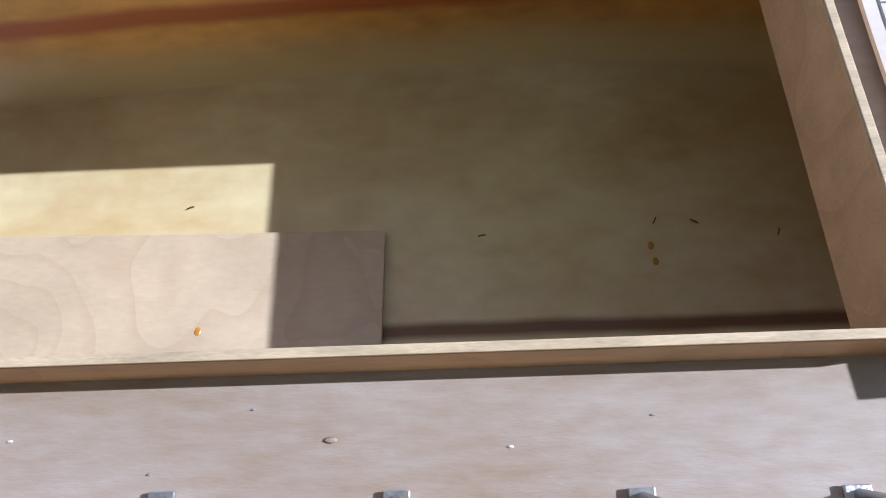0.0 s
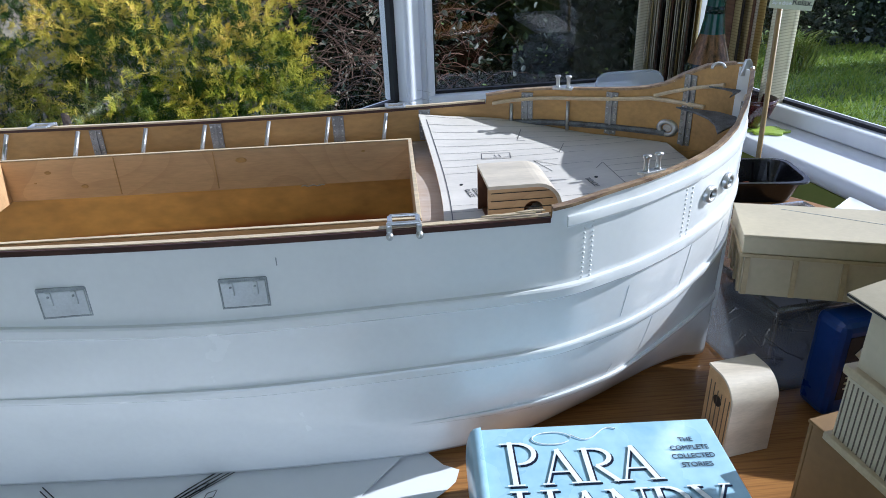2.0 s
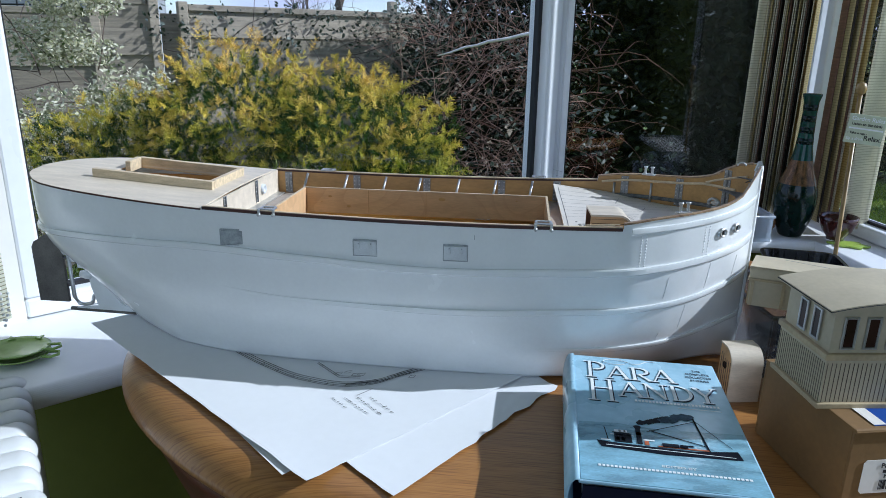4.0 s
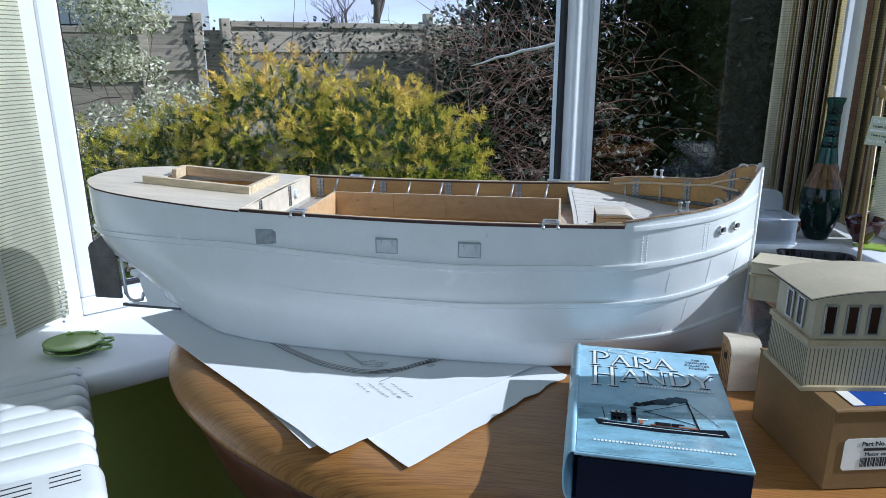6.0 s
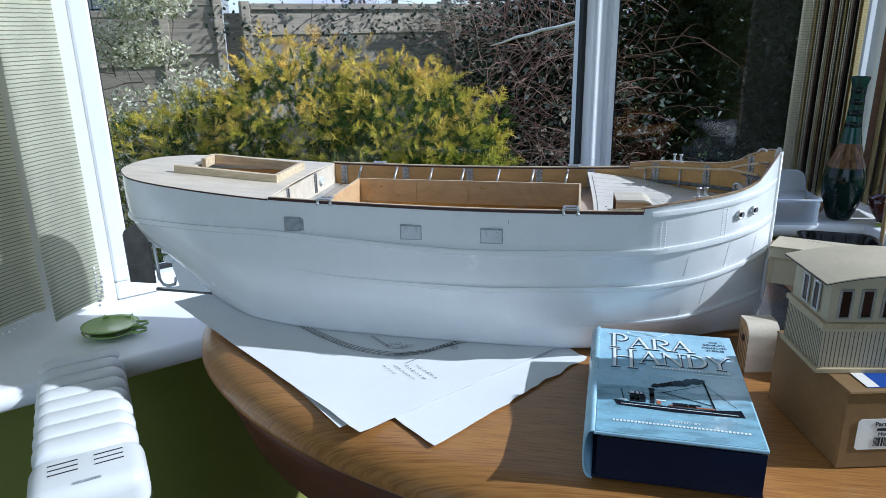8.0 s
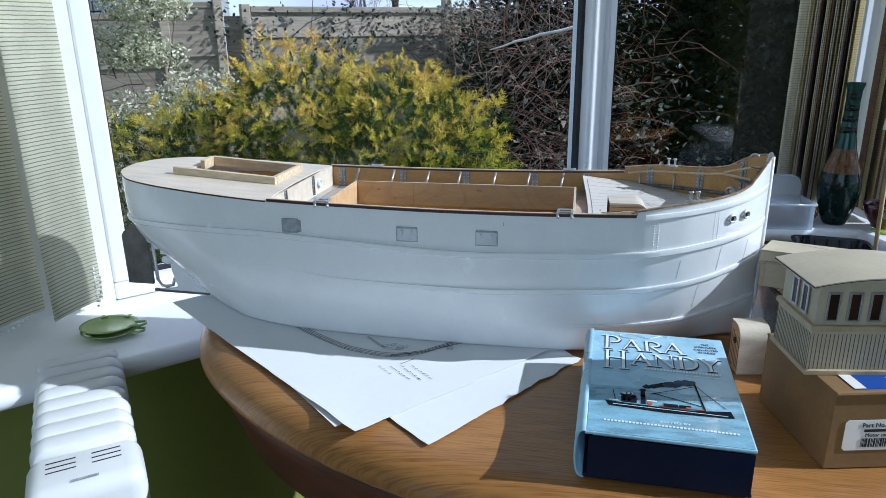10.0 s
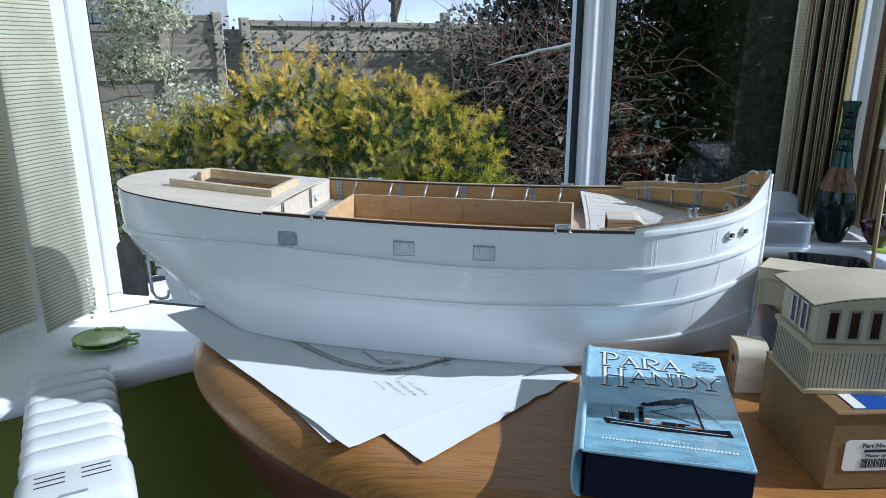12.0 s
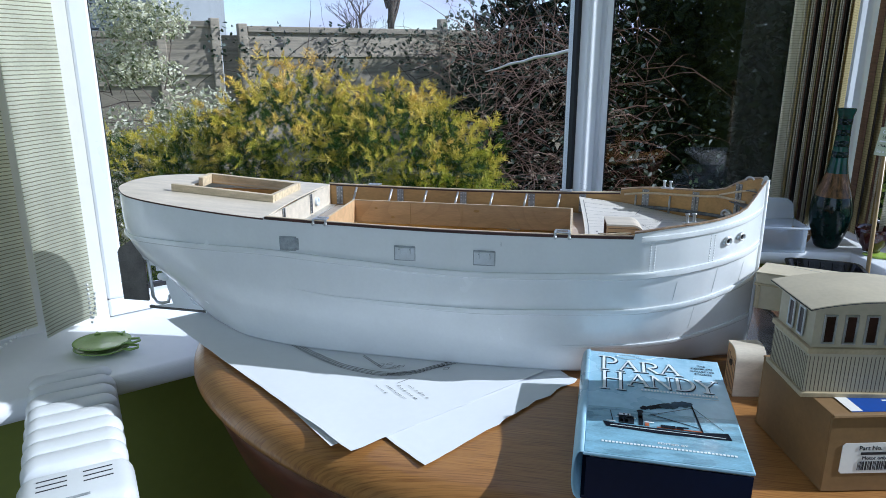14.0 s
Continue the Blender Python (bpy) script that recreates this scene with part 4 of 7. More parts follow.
# frames and stanchions inside the bulwarks
tubes = {1: (-0.160, -0.1126, -0.0663, -0.0252, 0.0202, 0.0632, 0.1053), -1: (-0.144, -0.093, -0.042, 0.009, 0.061, 0.106)}
strips = (-0.184, -0.102, -0.0185, 0.0695, 0.1335)
for side in (-1, 1):
    for x in tubes[side]:
        y0, y1 = half(x, DECK_Z) - (0.0110 if side < 0 else 0.0175), half(x, 0.900) - 0.0052
        lean = 0.004
        st = part("stanchion", bm_tube([(x - lean, YC + side * y0, DECK_Z + 0.0006), (x, YC + side * y1, main_rail(x) - 0.002)], 0.0015, 8), M_SILVER, ship, "bright metal stanchion", smooth=True)
        part("foot_plate", bm_box(pose(x - lean, YC + side * y0, DECK_Z + 0.0010), 0.0058, 0.0046, 0.0012, 0.0003), M_SILVER, st)
    for x in strips:
        a = math.degrees(math.atan2(half(x + 0.01, 0.89) - half(x - 0.01, 0.89), 0.02)) * side
        m = pose(x, YC + side * (half(x, 0.89) - 0.0034), DECK_Z + 0.001, 0, 0, a + (0 if side > 0 else 180))
        riveted("riveted_strip", m, 0.0085, main_rail(x) - DECK_Z - 0.003, ship)
    for x in (0.198, 0.236):
        y0, y1 = half(x, 0.892) - 0.006, half(x, 0.905) - 0.004
        part("stanchion", bm_tube([(x - 0.0005, YC + side * y0, 0.889), (x, YC + side * y1, fore_rail(x) - 0.009)], 0.0013, 8), M_SILVER, ship, "bright metal stanchion", smooth=True)
    for x in (0.209, 0.262, 0.300):
        a = math.degrees(math.atan2(half(x + 0.004, 0.905) - half(x - 0.004, 0.905), 0.008)) * side
        m = pose(x, YC + side * (half(x, 0.905) - 0.0036), 0.889 + 0.03 * (x - 0.2), 0, 0, a + (0 if side > 0 else 180))
        riveted("riveted_strip", m, 0.0085, fore_rail(x) - 0.891 - 0.03 * (x - 0.2), ship)
    part("stringer", bm_tube(along(0.184, 0.306, lambda x: min(fore_rail(x), 0.926) - 0.0065, side, -0.0045), 0.0014, 6), M_RAILTOP, ship, "pale wooden stringer inside the bow")
    for x in (0.271, 0.286):
        z = 0.9000 + (x - 0.276) * 0.12
        a = math.degrees(math.atan2(-(half(x + 0.003, z) - half(x - 0.003, z)) / 0.006, 1))
        for off, inner in ((0.0004, 0), (-0.0032, 1)):
            if inner and (x < 0.28 or side < 0):
                continue
            x, grow = (0.2925, 1.3) if inner else (x, 1.0)
            m = pose(x, YC + side * (half(x, z) + off), z, 0, 0, 0) @ Matrix.Rotation(math.atan2(-(half(x + 0.003, z) - half(x - 0.003, z)), 0.006) * -side, 4, "Z") @ Matrix.Rotation(radians(-90 * side * (1 if not inner else -1)), 4, "X")
            hp = part("hawse_pipe", bm_lathe([(0.0026, 0.0005), (0.0028, 0.0022), (0.0038, 0.0026), (0.0048, 0.0018), (0.0052, 0.0)], m @ Matrix.Diagonal((1.15 * grow, 0.9 * grow, 1, 1)), 24), M_SILVER, ship, "oval cast metal hawse rim", smooth=True)
            # outer rims get a dark disc in place of a shaded bore
            part("opening", bm_lathe([(0.0, 0.0006), (0.0027, 0.0006)], m @ Matrix.Diagonal((1.15, 0.9, 1, 1)), 20), M_DARK if not inner else M_SILVER, hp)
    # rivet rows and plate seams outside
    for x, z0, z1 in ((0.196, 0.8725, 0.904), (0.2003, 0.8725, 0.904), (0.254, 0.876, 0.907), (0.258, 0.876, 0.907)):
        bm = bmesh.new()
        for i in range(13):
            z = z0 + (z1 - z0) * i / 12
            bmesh.ops.create_icosphere(bm, subdivisions=1, radius=0.00085, matrix=pose(x, YC + side * (half(x, z) - 0.00030), z))
        part("rivet_row", bm, M_HULL, ship, "row of raised rivets under the paint", smooth=True)
    for x, z0, z1 in ((0.222, 0.842, 0.862), (0.262, 0.846, 0.872), (0.243, 0.805, 0.832), (0.222, 0.795, 0.804), (0.292, 0.85, 0.872)):
        part("plate_seam", bm_tube([(x + 0.0005 * i, YC + side * (half(x + 0.0005 * i, z0 + (z1 - z0) * i / 5) + 0.00005), z0 + (z1 - z0) * i / 5) for i in range(6)], 0.00016, 5), M_SEAM, ship)
    # freeing ports
    for x in (-0.171, -0.045, 0.037):
        zc = 0.8792 if x > -0.1 else 0.882
        a = math.degrees(math.atan2(half(x + 0.01, zc) - half(x - 0.01, zc), 0.02)) * -side
        m = pose(x, YC + side * (half(x, zc) + 0.0002), zc, 0, 0, (a if side < 0 else a + 180))
        fp = part("freeing_port", bm_box(m @ pose(0, -0.0004, 0), 0.0205, 0.0018, 0.0130, 0.0006), M_GRAPHITE if x < -0.1 else M_FLAP, ship, "grey metal freeing port flap")
        part("frame_line", bm_box(m @ pose(0, -0.0002, 0.0073), 0.0215, 0.0012, 0.0016), M_GRAPHITE, fp)
        for fx, fz, sx, sz in ((0.0108, 0, 0.0006, 0.0150), (-0.0108, 0, 0.0006, 0.0150), (0, -0.0072, 0.0220, 0.0007)):
            part("frame_line", bm_box(m @ pose(fx, -0.0002, fz), sx, 0.0008, sz), M_GRAPHITE, fp)
        if x > -0.1:
            for dx in (-0.0055, 0.0055):
                part("hinge", bm_box(m @ pose(dx, -0.0016, 0.0030), 0.0024, 0.0012, 0.0070, 0.0005), M_FLAP, fp)
                part("pin", bm_lathe([(0.0, 0.0006), (0.0006, 0.0004), (0.0006, 0)], m @ pose(dx, -0.0021, 0.0045, 90, 0, 0), 8), M_GRAPHITE, fp)
            for dx, dz in ((-0.0075, -0.005), (0.0075, -0.005)):
                part("bolt", bm_lathe([(0.0, 0.0012), (0.0007, 0.0010), (0.0008, 0)], m @ pose(dx, 0, dz, 90, 0, 0), 8), M_SILVER, fp)
    part("pencil_tick", bm_box(pose(0.0535, YC + side * (half(0.05, 0.895) + 0.0001), 0.8945), 0.0005, 0.0003, 0.004), M_GRAPHITE, ship)


def fairlead(x, side):
    """Flat rectangular casting over the rail with two legs down the outside."""
    z = main_rail(x) + 0.0030
    y = YC + side * (half(x, z) + 0.0)
    f = part("fairlead", bm_box(pose(x, y - side * 0.0010, z), 0.0160, 0.0024, 0.0018, 0.0007), M_SILVER, ship, "cast metal fairlead clamped on the rail")
    part("bar", bm_box(pose(x, y - side * 0.0105, z + 0.0002), 0.0135, 0.0022, 0.0018, 0.0008), M_SILVER, f)
    for dx in (-0.0064, 0.0064):
        part("bar", bm_box(pose(x + dx, y - side * 0.0058, z + 0.0001), 0.0024, 0.0085, 0.0018, 0.0008), M_SILVER, f)
        part("leg", bm_box(pose(x + dx * 1.05, y + side * 0.0017, z - 0.0022), 0.0026, 0.0014, 0.0058, 0.0006), M_SILVER, f)
        part("leg_lug", bm_lathe([(0.0, 0.0022), (0.0016, 0.0018), (0.0018, 0.0)], pose(x + dx * 1.05, y + side * 0.0022, z - 0.0044, -90 * side, 0, 0), 10), M_SILVER, f, smooth=True)


for side in (-1, 1):
    for x in (-0.136, 0.1125):
        fairlead(x, side)


def bollard(x, side):
    y = YC + side * (half(x, 0.905) - 0.006)
    z = fore_rail(x)
    b = part("bollard", bm_box(pose(x, y, z + 0.001, 0, 0, -side * 28), 0.014, 0.006, 0.0018, 0.0005), M_SILVER, ship, "twin cast metal bollards on a base plate")
    for d in (-0.0038, 0.0038):
        m = pose(x, y, z, 0, 0, -side * 28) @ pose(d, 0, 0.0018)
        part("post", bm_lathe([(0.0, 0.0), (0.0018, 0.0), (0.0013, 0.0012), (0.0013, 0.0062), (0.0022, 0.0070), (0.0022, 0.0080), (0.0, 0.0084)], m, 14), M_SILVER, b, smooth=True)


for side in (-1, 1):
    bollard(0.232, side)
part("stem_ring", bm_tube([(0.303 + 0.004 * math.cos(a), YC + 0.006 + 0.004 * math.sin(a) * 0.4, 0.9475 + 0.0028 * math.sin(a)) for a in [math.pi * k / 8 for k in range(9)]], 0.0009, 8), M_SILVER, ship, smooth=True)

# breasthook and waterway inside the bow
for bx, bw, bz in ((0.290, 0.030, 0.9185), (0.302, 0.014, 0.9345)):
    part("breasthook", bm_prism([(bx, YC - bw), (0.310, YC - bw * 0.42), (0.3155, YC), (0.310, YC + bw * 0.42), (bx, YC + bw), (bx + 0.006, YC + bw * 0.45), (bx + 0.008, YC), (bx + 0.006, YC - bw * 0.45)], pose(0, 0, bz), 0.0012, 0.0003), M_ROUGHMETAL, ship, "dark grey metal breasthook plate in the bow")
for side in (-1, 1):
    part("stringer", bm_tube(along(0.284, 0.312, lambda x: 0.9215 + 0.5 * (x - 0.284), side, -0.0045), 0.0013, 6), M_RAILTOP, ship, "short pale wooden stringer under the bow rail")
# added block: closes the slot at the stem that let sun through
hs = half(0.3165, 0.93)
part("stem_post", span(0.3158, 0.3186, YC - hs, YC + hs, 0.790, 0.9480, 0.0004), M_HULL, ship, "white block added inside the stem to stop light leaks")
for side in (-1, 1):
    part("waterway", bm_tube([(x, YC + side * (half(x, 0.893) - 0.0042), 0.8905 + 0.05 * max(0.0, x - 0.15)) for x in [0.195 + 0.008 * k for k in range(13)]], 0.0022, 7), M_ROUGHMETAL, ship, "rough grey metal strip at the bulwark's foot")

# foredeck
def fore_z(x, y):
    u = (y - YC) / 0.115
    return 0.8850 + (0.020 if u > 0 else 0.007) * u * u * max(0.0, 1 - (x - 0.13) / 0.12) + 0.05 * max(0.0, x - 0.15) ** 1.05


def foredeck():
    xs = [0.131 + 0.0085 * i for i in range(20)]
    ts = [-1 + 0.125 * i for i in range(17)]
    verts, faces = [], []
    for x in xs:
        w = half(x, 0.892) - 0.0042 - 0.003 * max(0.0, 1 - (x - 0.131) / 0.07)
        for u in ts:
            y = YC + u * w
            xx = x + (0.007 * (1 - u * u) if x < 0.14 else 0) - (0.0 if x > 0.14 else 0.002)
            verts.append((xx, y, fore_z(xx, y)))
    n = len(ts)
    for i in range(len(xs) - 1):
        for k in range(n - 1):
            a = i * n + k
            faces.append((a, a + n, a + n + 1, a + 1))
    ob = raw("foredeck", verts, faces, M_FOREDECK, ship, "pale printed plywood foredeck with drawn planking")
    so = ob.modifiers.new("thick", "SOLIDIFY")
    so.thickness, so.offset = 0.0016, -1

    def line(xa, ya, xb, yb, w=0.00030):
        d = Vector((xb - xa, yb - ya))
        nrm = Vector((-d.y, d.x)).normalized() * w / 2
        k = 8
        verts, faces = [], []
        for i in range(k + 1):
            x, y = xa + d.x * i / k, ya + d.y * i / k
            for s in (-1, 1):
                px, py = x + nrm.x * s, y + nrm.y * s
                verts.append((px, py, fore_z(px, py) + 0.00025))
        for i in range(k):
            faces.append((2 * i, 2 * i + 2, 2 * i + 3, 2 * i + 1))
        raw("plank_line", verts, faces, M_NOTE, ob)

    edge = lambda y: 0.1335 + 0.007 * (1 - ((y - YC) / 0.108) ** 2)
    for i in range(15):
        ya = YC - 0.098 + 0.0133 * i
        line(edge(ya), ya, edge(ya + 0.0133), ya + 0.0133, 0.0006)

    def deck_end(y):
        x = 0.14
        while x < 0.305 and abs(y - YC) < half(x, 0.892) - 0.006:
            x += 0.002
        return x

    for i in range(20):
        y = 0.2135 - 0.0105 * i
        x0, xe = edge(y) + 0.0003, deck_end(y)
        if xe < x0 + 0.008:
            continue
        if y > 0.125 or y < 0.050:
            line(x0, y, xe, y)
        elif y > 0.088:
            line(x0, y, 0.236 if i % 2 else 0.216, y)
        else:
            line(0.1706 + 0.25 * (0.085 - y), y, 0.205, y)
        if 0.0 < y < 0.100 and xe > 0.25:
            line(0.2414 + 0.06 * (0.0946 - y), y, xe, y)
    for pts in (((0.1680, 0.1270), (0.1870, 0.1255), (0.1860, 0.1165), (0.1670, 0.1180), (0.1680, 0.1270)), ((0.2021, 0.1665), (0.1956, 0.1465), (0.2010, 0.1450)), ((0.2262, 0.1362), (0.2196, 0.1204), (0.2160, 0.1270)), ((0.2345, 0.0850), (0.2414, 0.0946), (0.2446, 0.0411), (0.2380, 0.0080)), ((0.1610, 0.0727), (0.1706, 0.0850), (0.1730, 0.0600)), ((0.2130, 0.0980), (0.2000, 0.1080), (0.2075, 0.0880)), ((0.1560, 0.0480), (0.1720, 0.0560))):
        for (xa, ya), (xb, yb) in zip(pts, pts[1:]):
            line(xa, ya, xb, yb, 0.00045)
    for body, x, y, w in (("MAST", 0.1572, 0.0645, 0.0135), ("BASE", 0.1528, 0.0640, 0.0130), ("WINCH", 0.2258, 0.0625, 0.0145)):
        text_part("pencil_note", body, 0.0042, pose(x, y, fore_z(x, y) + 0.0004, 0, 0, -81), M_NOTE, ob, w, 0.00002)
        line(x - 0.0022, y + w / 2, x - 0.0002, y - w / 2, 0.0005)
    for x, y in ((0.176, 0.1240), (0.179, 0.1235)):
        line(x, y, x + 0.001, y - 0.004, 0.0005)
    for x, y in ((0.1493, 0.0794), (0.2303, 0.0703)):
        part("pilot_hole", bm_lathe([(0, 0.0004), (0.0011, 0.0004), (0.0011, 0)], pose(x, y, fore_z(x, y)), 12), M_INK, ob)


foredeck()

# rudder, frame and skeg
part("skeg", bm_prism([(-0.40, 0.7555), (-0.325, 0.7545), (-0.315, 0.7565), (-0.345, 0.766), (-0.36, 0.79), (-0.374, 0.806), (-0.381, 0.803), (-0.379, 0.785), (-0.373, 0.7625), (-0.40, 0.7595)], Matrix.Translation((0, YC + 0.0018, 0)) @ Matrix.Rotation(radians(90), 4, "X"), 0.0036, 0.0004), M_HULL, ship)
rud = part("rudder", bm_prism([(-0.444, 0.7655), (-0.408, 0.7655), (-0.4085, 0.845), (-0.424, 0.846), (-0.441, 0.836), (-0.4445, 0.830)], Matrix.Translation((0, YC + 0.002, 0)) @ Matrix.Rotation(radians(90), 4, "X"), 0.004, 0.0006), M_RUDDER, ship, "dark grey rudder blade")
for z in (0.79, 0.818):
    part("rudder_band", bm_box(pose(-0.424, YC, z), 0.040, 0.0050, 0.0016), M_RUDDER, rud)
part("rudder_post", bm_tube([(-0.4035, YC, 0.845), (-0.402, YC, 0.772), (-0.397, YC, 0.764), (-0.39, YC, 0.763), (-0.381, YC, 0.7655), (-0.3775, YC, 0.775)], 0.0022, 8), M_SILVER, ship, "steel rudder post and frame", smooth=True)
part("heel_bar", bm_box(pose(-0.368, YC, 0.757, 0, 1, 0), 0.080, 0.004, 0.0036, 0.0006), M_RUDDER, ship, "dark heel bar under the rudder")
part("shaft_boss", bm_lathe([(0, 0.0), (0.004, 0.0), (0.0055, 0.006), (0.0055, 0.012), (0, 0.016)], pose(-0.390, YC, 0.800, 0, 90, 0), 16), M_HULL, ship, smooth=True)

for i, (x, y, r) in enumerate(((-0.010, -0.0085, 0.0013), (-0.083, -0.006, 0.0006), (0.030, -0.012, 0.0006), (0.062, -0.004, 0.0005), (-0.05, -0.017, 0.0005), (-0.028, 0.001, 0.0005))):
    part("glue_blob", bm_lathe([(0.0, r * 0.5), (r * 0.6, r * 0.4), (r, 0.0)], pose(x, y, DECK_Z + 0.0001) @ Matrix.Diagonal((1.3, 0.8, 1, 1)), 9), M_DECK if i == 0 else M_GRAPHITE if i > 2 else M_LABEL, ship)

def draw_in(ob, shift=False):
    """Take up the after body towards the poop bulkhead; the rudder gear moves as a whole."""
    for v in ob.data.vertices:
        if shift:
            v.co.x -= 0.007
        elif v.co.x < POOP_X:
            v.co.x = POOP_X + (v.co.x - POOP_X) * 0.905
        # the table side of the hull is finer
        u = min(1.0, max(0.0, (0.012 - v.co.y) / 0.050))
        v.co.y += 0.009 * u * u * (3 - 2 * u) * min(1.0, max(0.5, (v.co.x + 0.40) / 0.30))


done = []
for ob in ship.children_recursive:
    gear = ob.name.split(".")[0] in ("rudder", "rudder_band", "rudder_post", "heel_bar", "skeg", "shaft_boss")
    if ob.data not in done:
        draw_in(ob, gear)
        done.append(ob.data)

# loose plank in the hold
pl = tagged(part("loose_plank", bm_box(pose(-0.0955, 0.0680, 0.7840, 0, 0, -1.2), 0.171, 0.0530, 0.0030, 0.0004), M_PLANK), "loose pale plywood offcut lying in the ship's hold", "plank")


for x, y, z, r in ((-0.082, 0.052, 0.7855, 0.0013), (0.098, 0.083, 0.7821, 0.0013), (0.099, 0.076, 0.7821, 0.0012), (-0.086, 0.094, 0.7821, 0.0012)):
    part("resin_drop", bm_lathe([(0, 0.0003), (r * 0.8, 0.0002), (r, 0)], pose(x, y, z) @ Matrix.Diagonal((1, 1.4, 1, 1)), 10), M_RESIN, ship, "spilt drop of amber resin")
for x, y, a in ((0.150, 0.087, 70), (0.030, 0.090, 10), (0.101, 0.094, 60), (0.117, 0.093, -30), (-0.093, 0.108, 20)):
    part("splinter", bm_tube([(x - 0.0016 * math.cos(radians(a)), y - 0.0016 * math.sin(radians(a)), 0.7825), (x, y, 0.7829), (x + 0.0016 * math.cos(radians(a)), y + 0.0016 * math.sin(radians(a)), 0.7825)], 0.0003, 5), M_STAINSHADE, ship)
# added panel below deck: keeps a sliver of sun off the hold floor
bh = [(YC - half(0.2, z) * 0.8, z) for z in (0.876, 0.84, 0.81, 0.783)] + [(YC + half(0.2, z) * 0.8, z) for z in (0.783, 0.81, 0.84, 0.876)]
part("fore_bulkhead", bm_prism(bh, Matrix(((0, 0, 1, 0.2), (1, 0, 0, 0), (0, 1, 0, 0), (0, 0, 0, 1))), 0.002), M_HOLD, ship, "resin coated bulkhead closing the hold")


# small companionway box on the foredeck
def companionway():
    b = thing("companionway", (0.165, 0.025, fore_z(0.165, 0.025) + 0.0028), "small open-ended plywood companionway with a curved roof", "deckhouse model")
    W, L, H, R = 0.034, 0.038, 0.0255, 0.013
    # local: x across (far to near), y forward along the deck
    m = Matrix.Translation((0.1545, 0.0405, 0.8858)) @ Matrix.Rotation(radians(2), 4, "Z")
    prof = [(0, H)] + [(L - R + R * math.sin(a), H - R + R * math.cos(a)) for a in [math.pi / 2 * k / 8 for k in range(9)]] + [(L, 0)]
    t = 0.0018
    verts, faces = [], []
    for x, z in prof:
        for y in (0.001, -W - 0.001):
            verts.append(m @ Vector((x, y, z)))
    inn = [(0, H - t)] + [(L - R + (R - t) * math.sin(a), H - R + (R - t) * math.cos(a)) for a in [math.pi / 2 * k / 8 for k in range(9)]] + [(L - t, 0)]
    for x, z in inn:
        for y in (0.001, -W - 0.001):
            verts.append(m @ Vector((x, y, z)))
    n = len(prof)
    for i in range(n - 1):
        a, c = 2 * i, 2 * n + 2 * i
        faces += [(a, a + 1, a + 3, a + 2), (c, c + 2, c + 3, c + 1), (a, a + 2, c + 2, c), (a + 1, c + 1, c + 3, a + 3)]
    faces += [(0, 2 * n, 2 * n + 1, 1), (2 * n - 2, 2 * n - 1, 4 * n - 1, 4 * n - 2)]
    raw("roof", verts, faces, M_PLYPALE, b, "pale card roof bent over the front")
    for y in (0, -W + t):
        side_out = [(0.0, 0.0), (L - t, 0.0)] + [(x, z) for x, z in reversed(inn[:-1])]
        bm = bmesh.new()
        outer = [bm.verts.new((x, 0, z)) for x, z in side_out]
        hole = [bm.verts.new((L * (0.62 if y else 0.44) + 0.0052 * math.cos(a), 0, H * 0.42 + 0.0052 * math.sin(a))) for a in [2 * math.pi * k / 20 for k in range(20)]]
        es = [bm.edges.new((vs[i], vs[(i + 1) % len(vs)])) for vs in (outer, hole) for i in range(len(vs))]
        bmesh.ops.triangle_fill(bm, use_beauty=True, edges=es)
        for f in [f for f in bm.faces if all(v in hole for v in f.verts)]:
            bm.faces.remove(f)
        r = bmesh.ops.extrude_face_region(bm, geom=list(bm.faces))
        bmesh.ops.translate(bm, vec=(0, -t, 0), verts=[v for v in r["geom"] if isinstance(v, bmesh.types.BMVert)])
        bmesh.ops.transform(bm, matrix=m @ pose(0, y, 0), verts=bm.verts)
        s = part("side", bm, M_PLY if y else M_STAINSHADE, b, "plywood side with drawn boards and a round hole" if y else "stained plywood side with a round hole, inside shade painted in")
        if y < 0:
            # thin added liner, coloured for both the stain and the inside shade
            part("stained_lining", bm_box(m @ pose(L * 0.22, y + 0.0002, H * 0.5), L * 0.40, 0.0003, H - 2.4 * t), M_STAINSHADE, s, "inner face with stain and shade put into its colour")
            for k in range(1, 6):
                z = H * k / 6
                part("board_line", bm_box(m @ pose(L * 0.46, -W - 0.0001, z), L * (0.92 if k < 4 else 0.84), 0.0003, 0.00035), M_INK, s)
    part("base", bm_box(m @ pose(L / 2, -W / 2, 0.0006), L - 2 * t - 0.0005, W - 2 * t - 0.0005, 0.001), M_STAINSHADE, b, "floor inside with stain and shade put into its colour")


companionway()

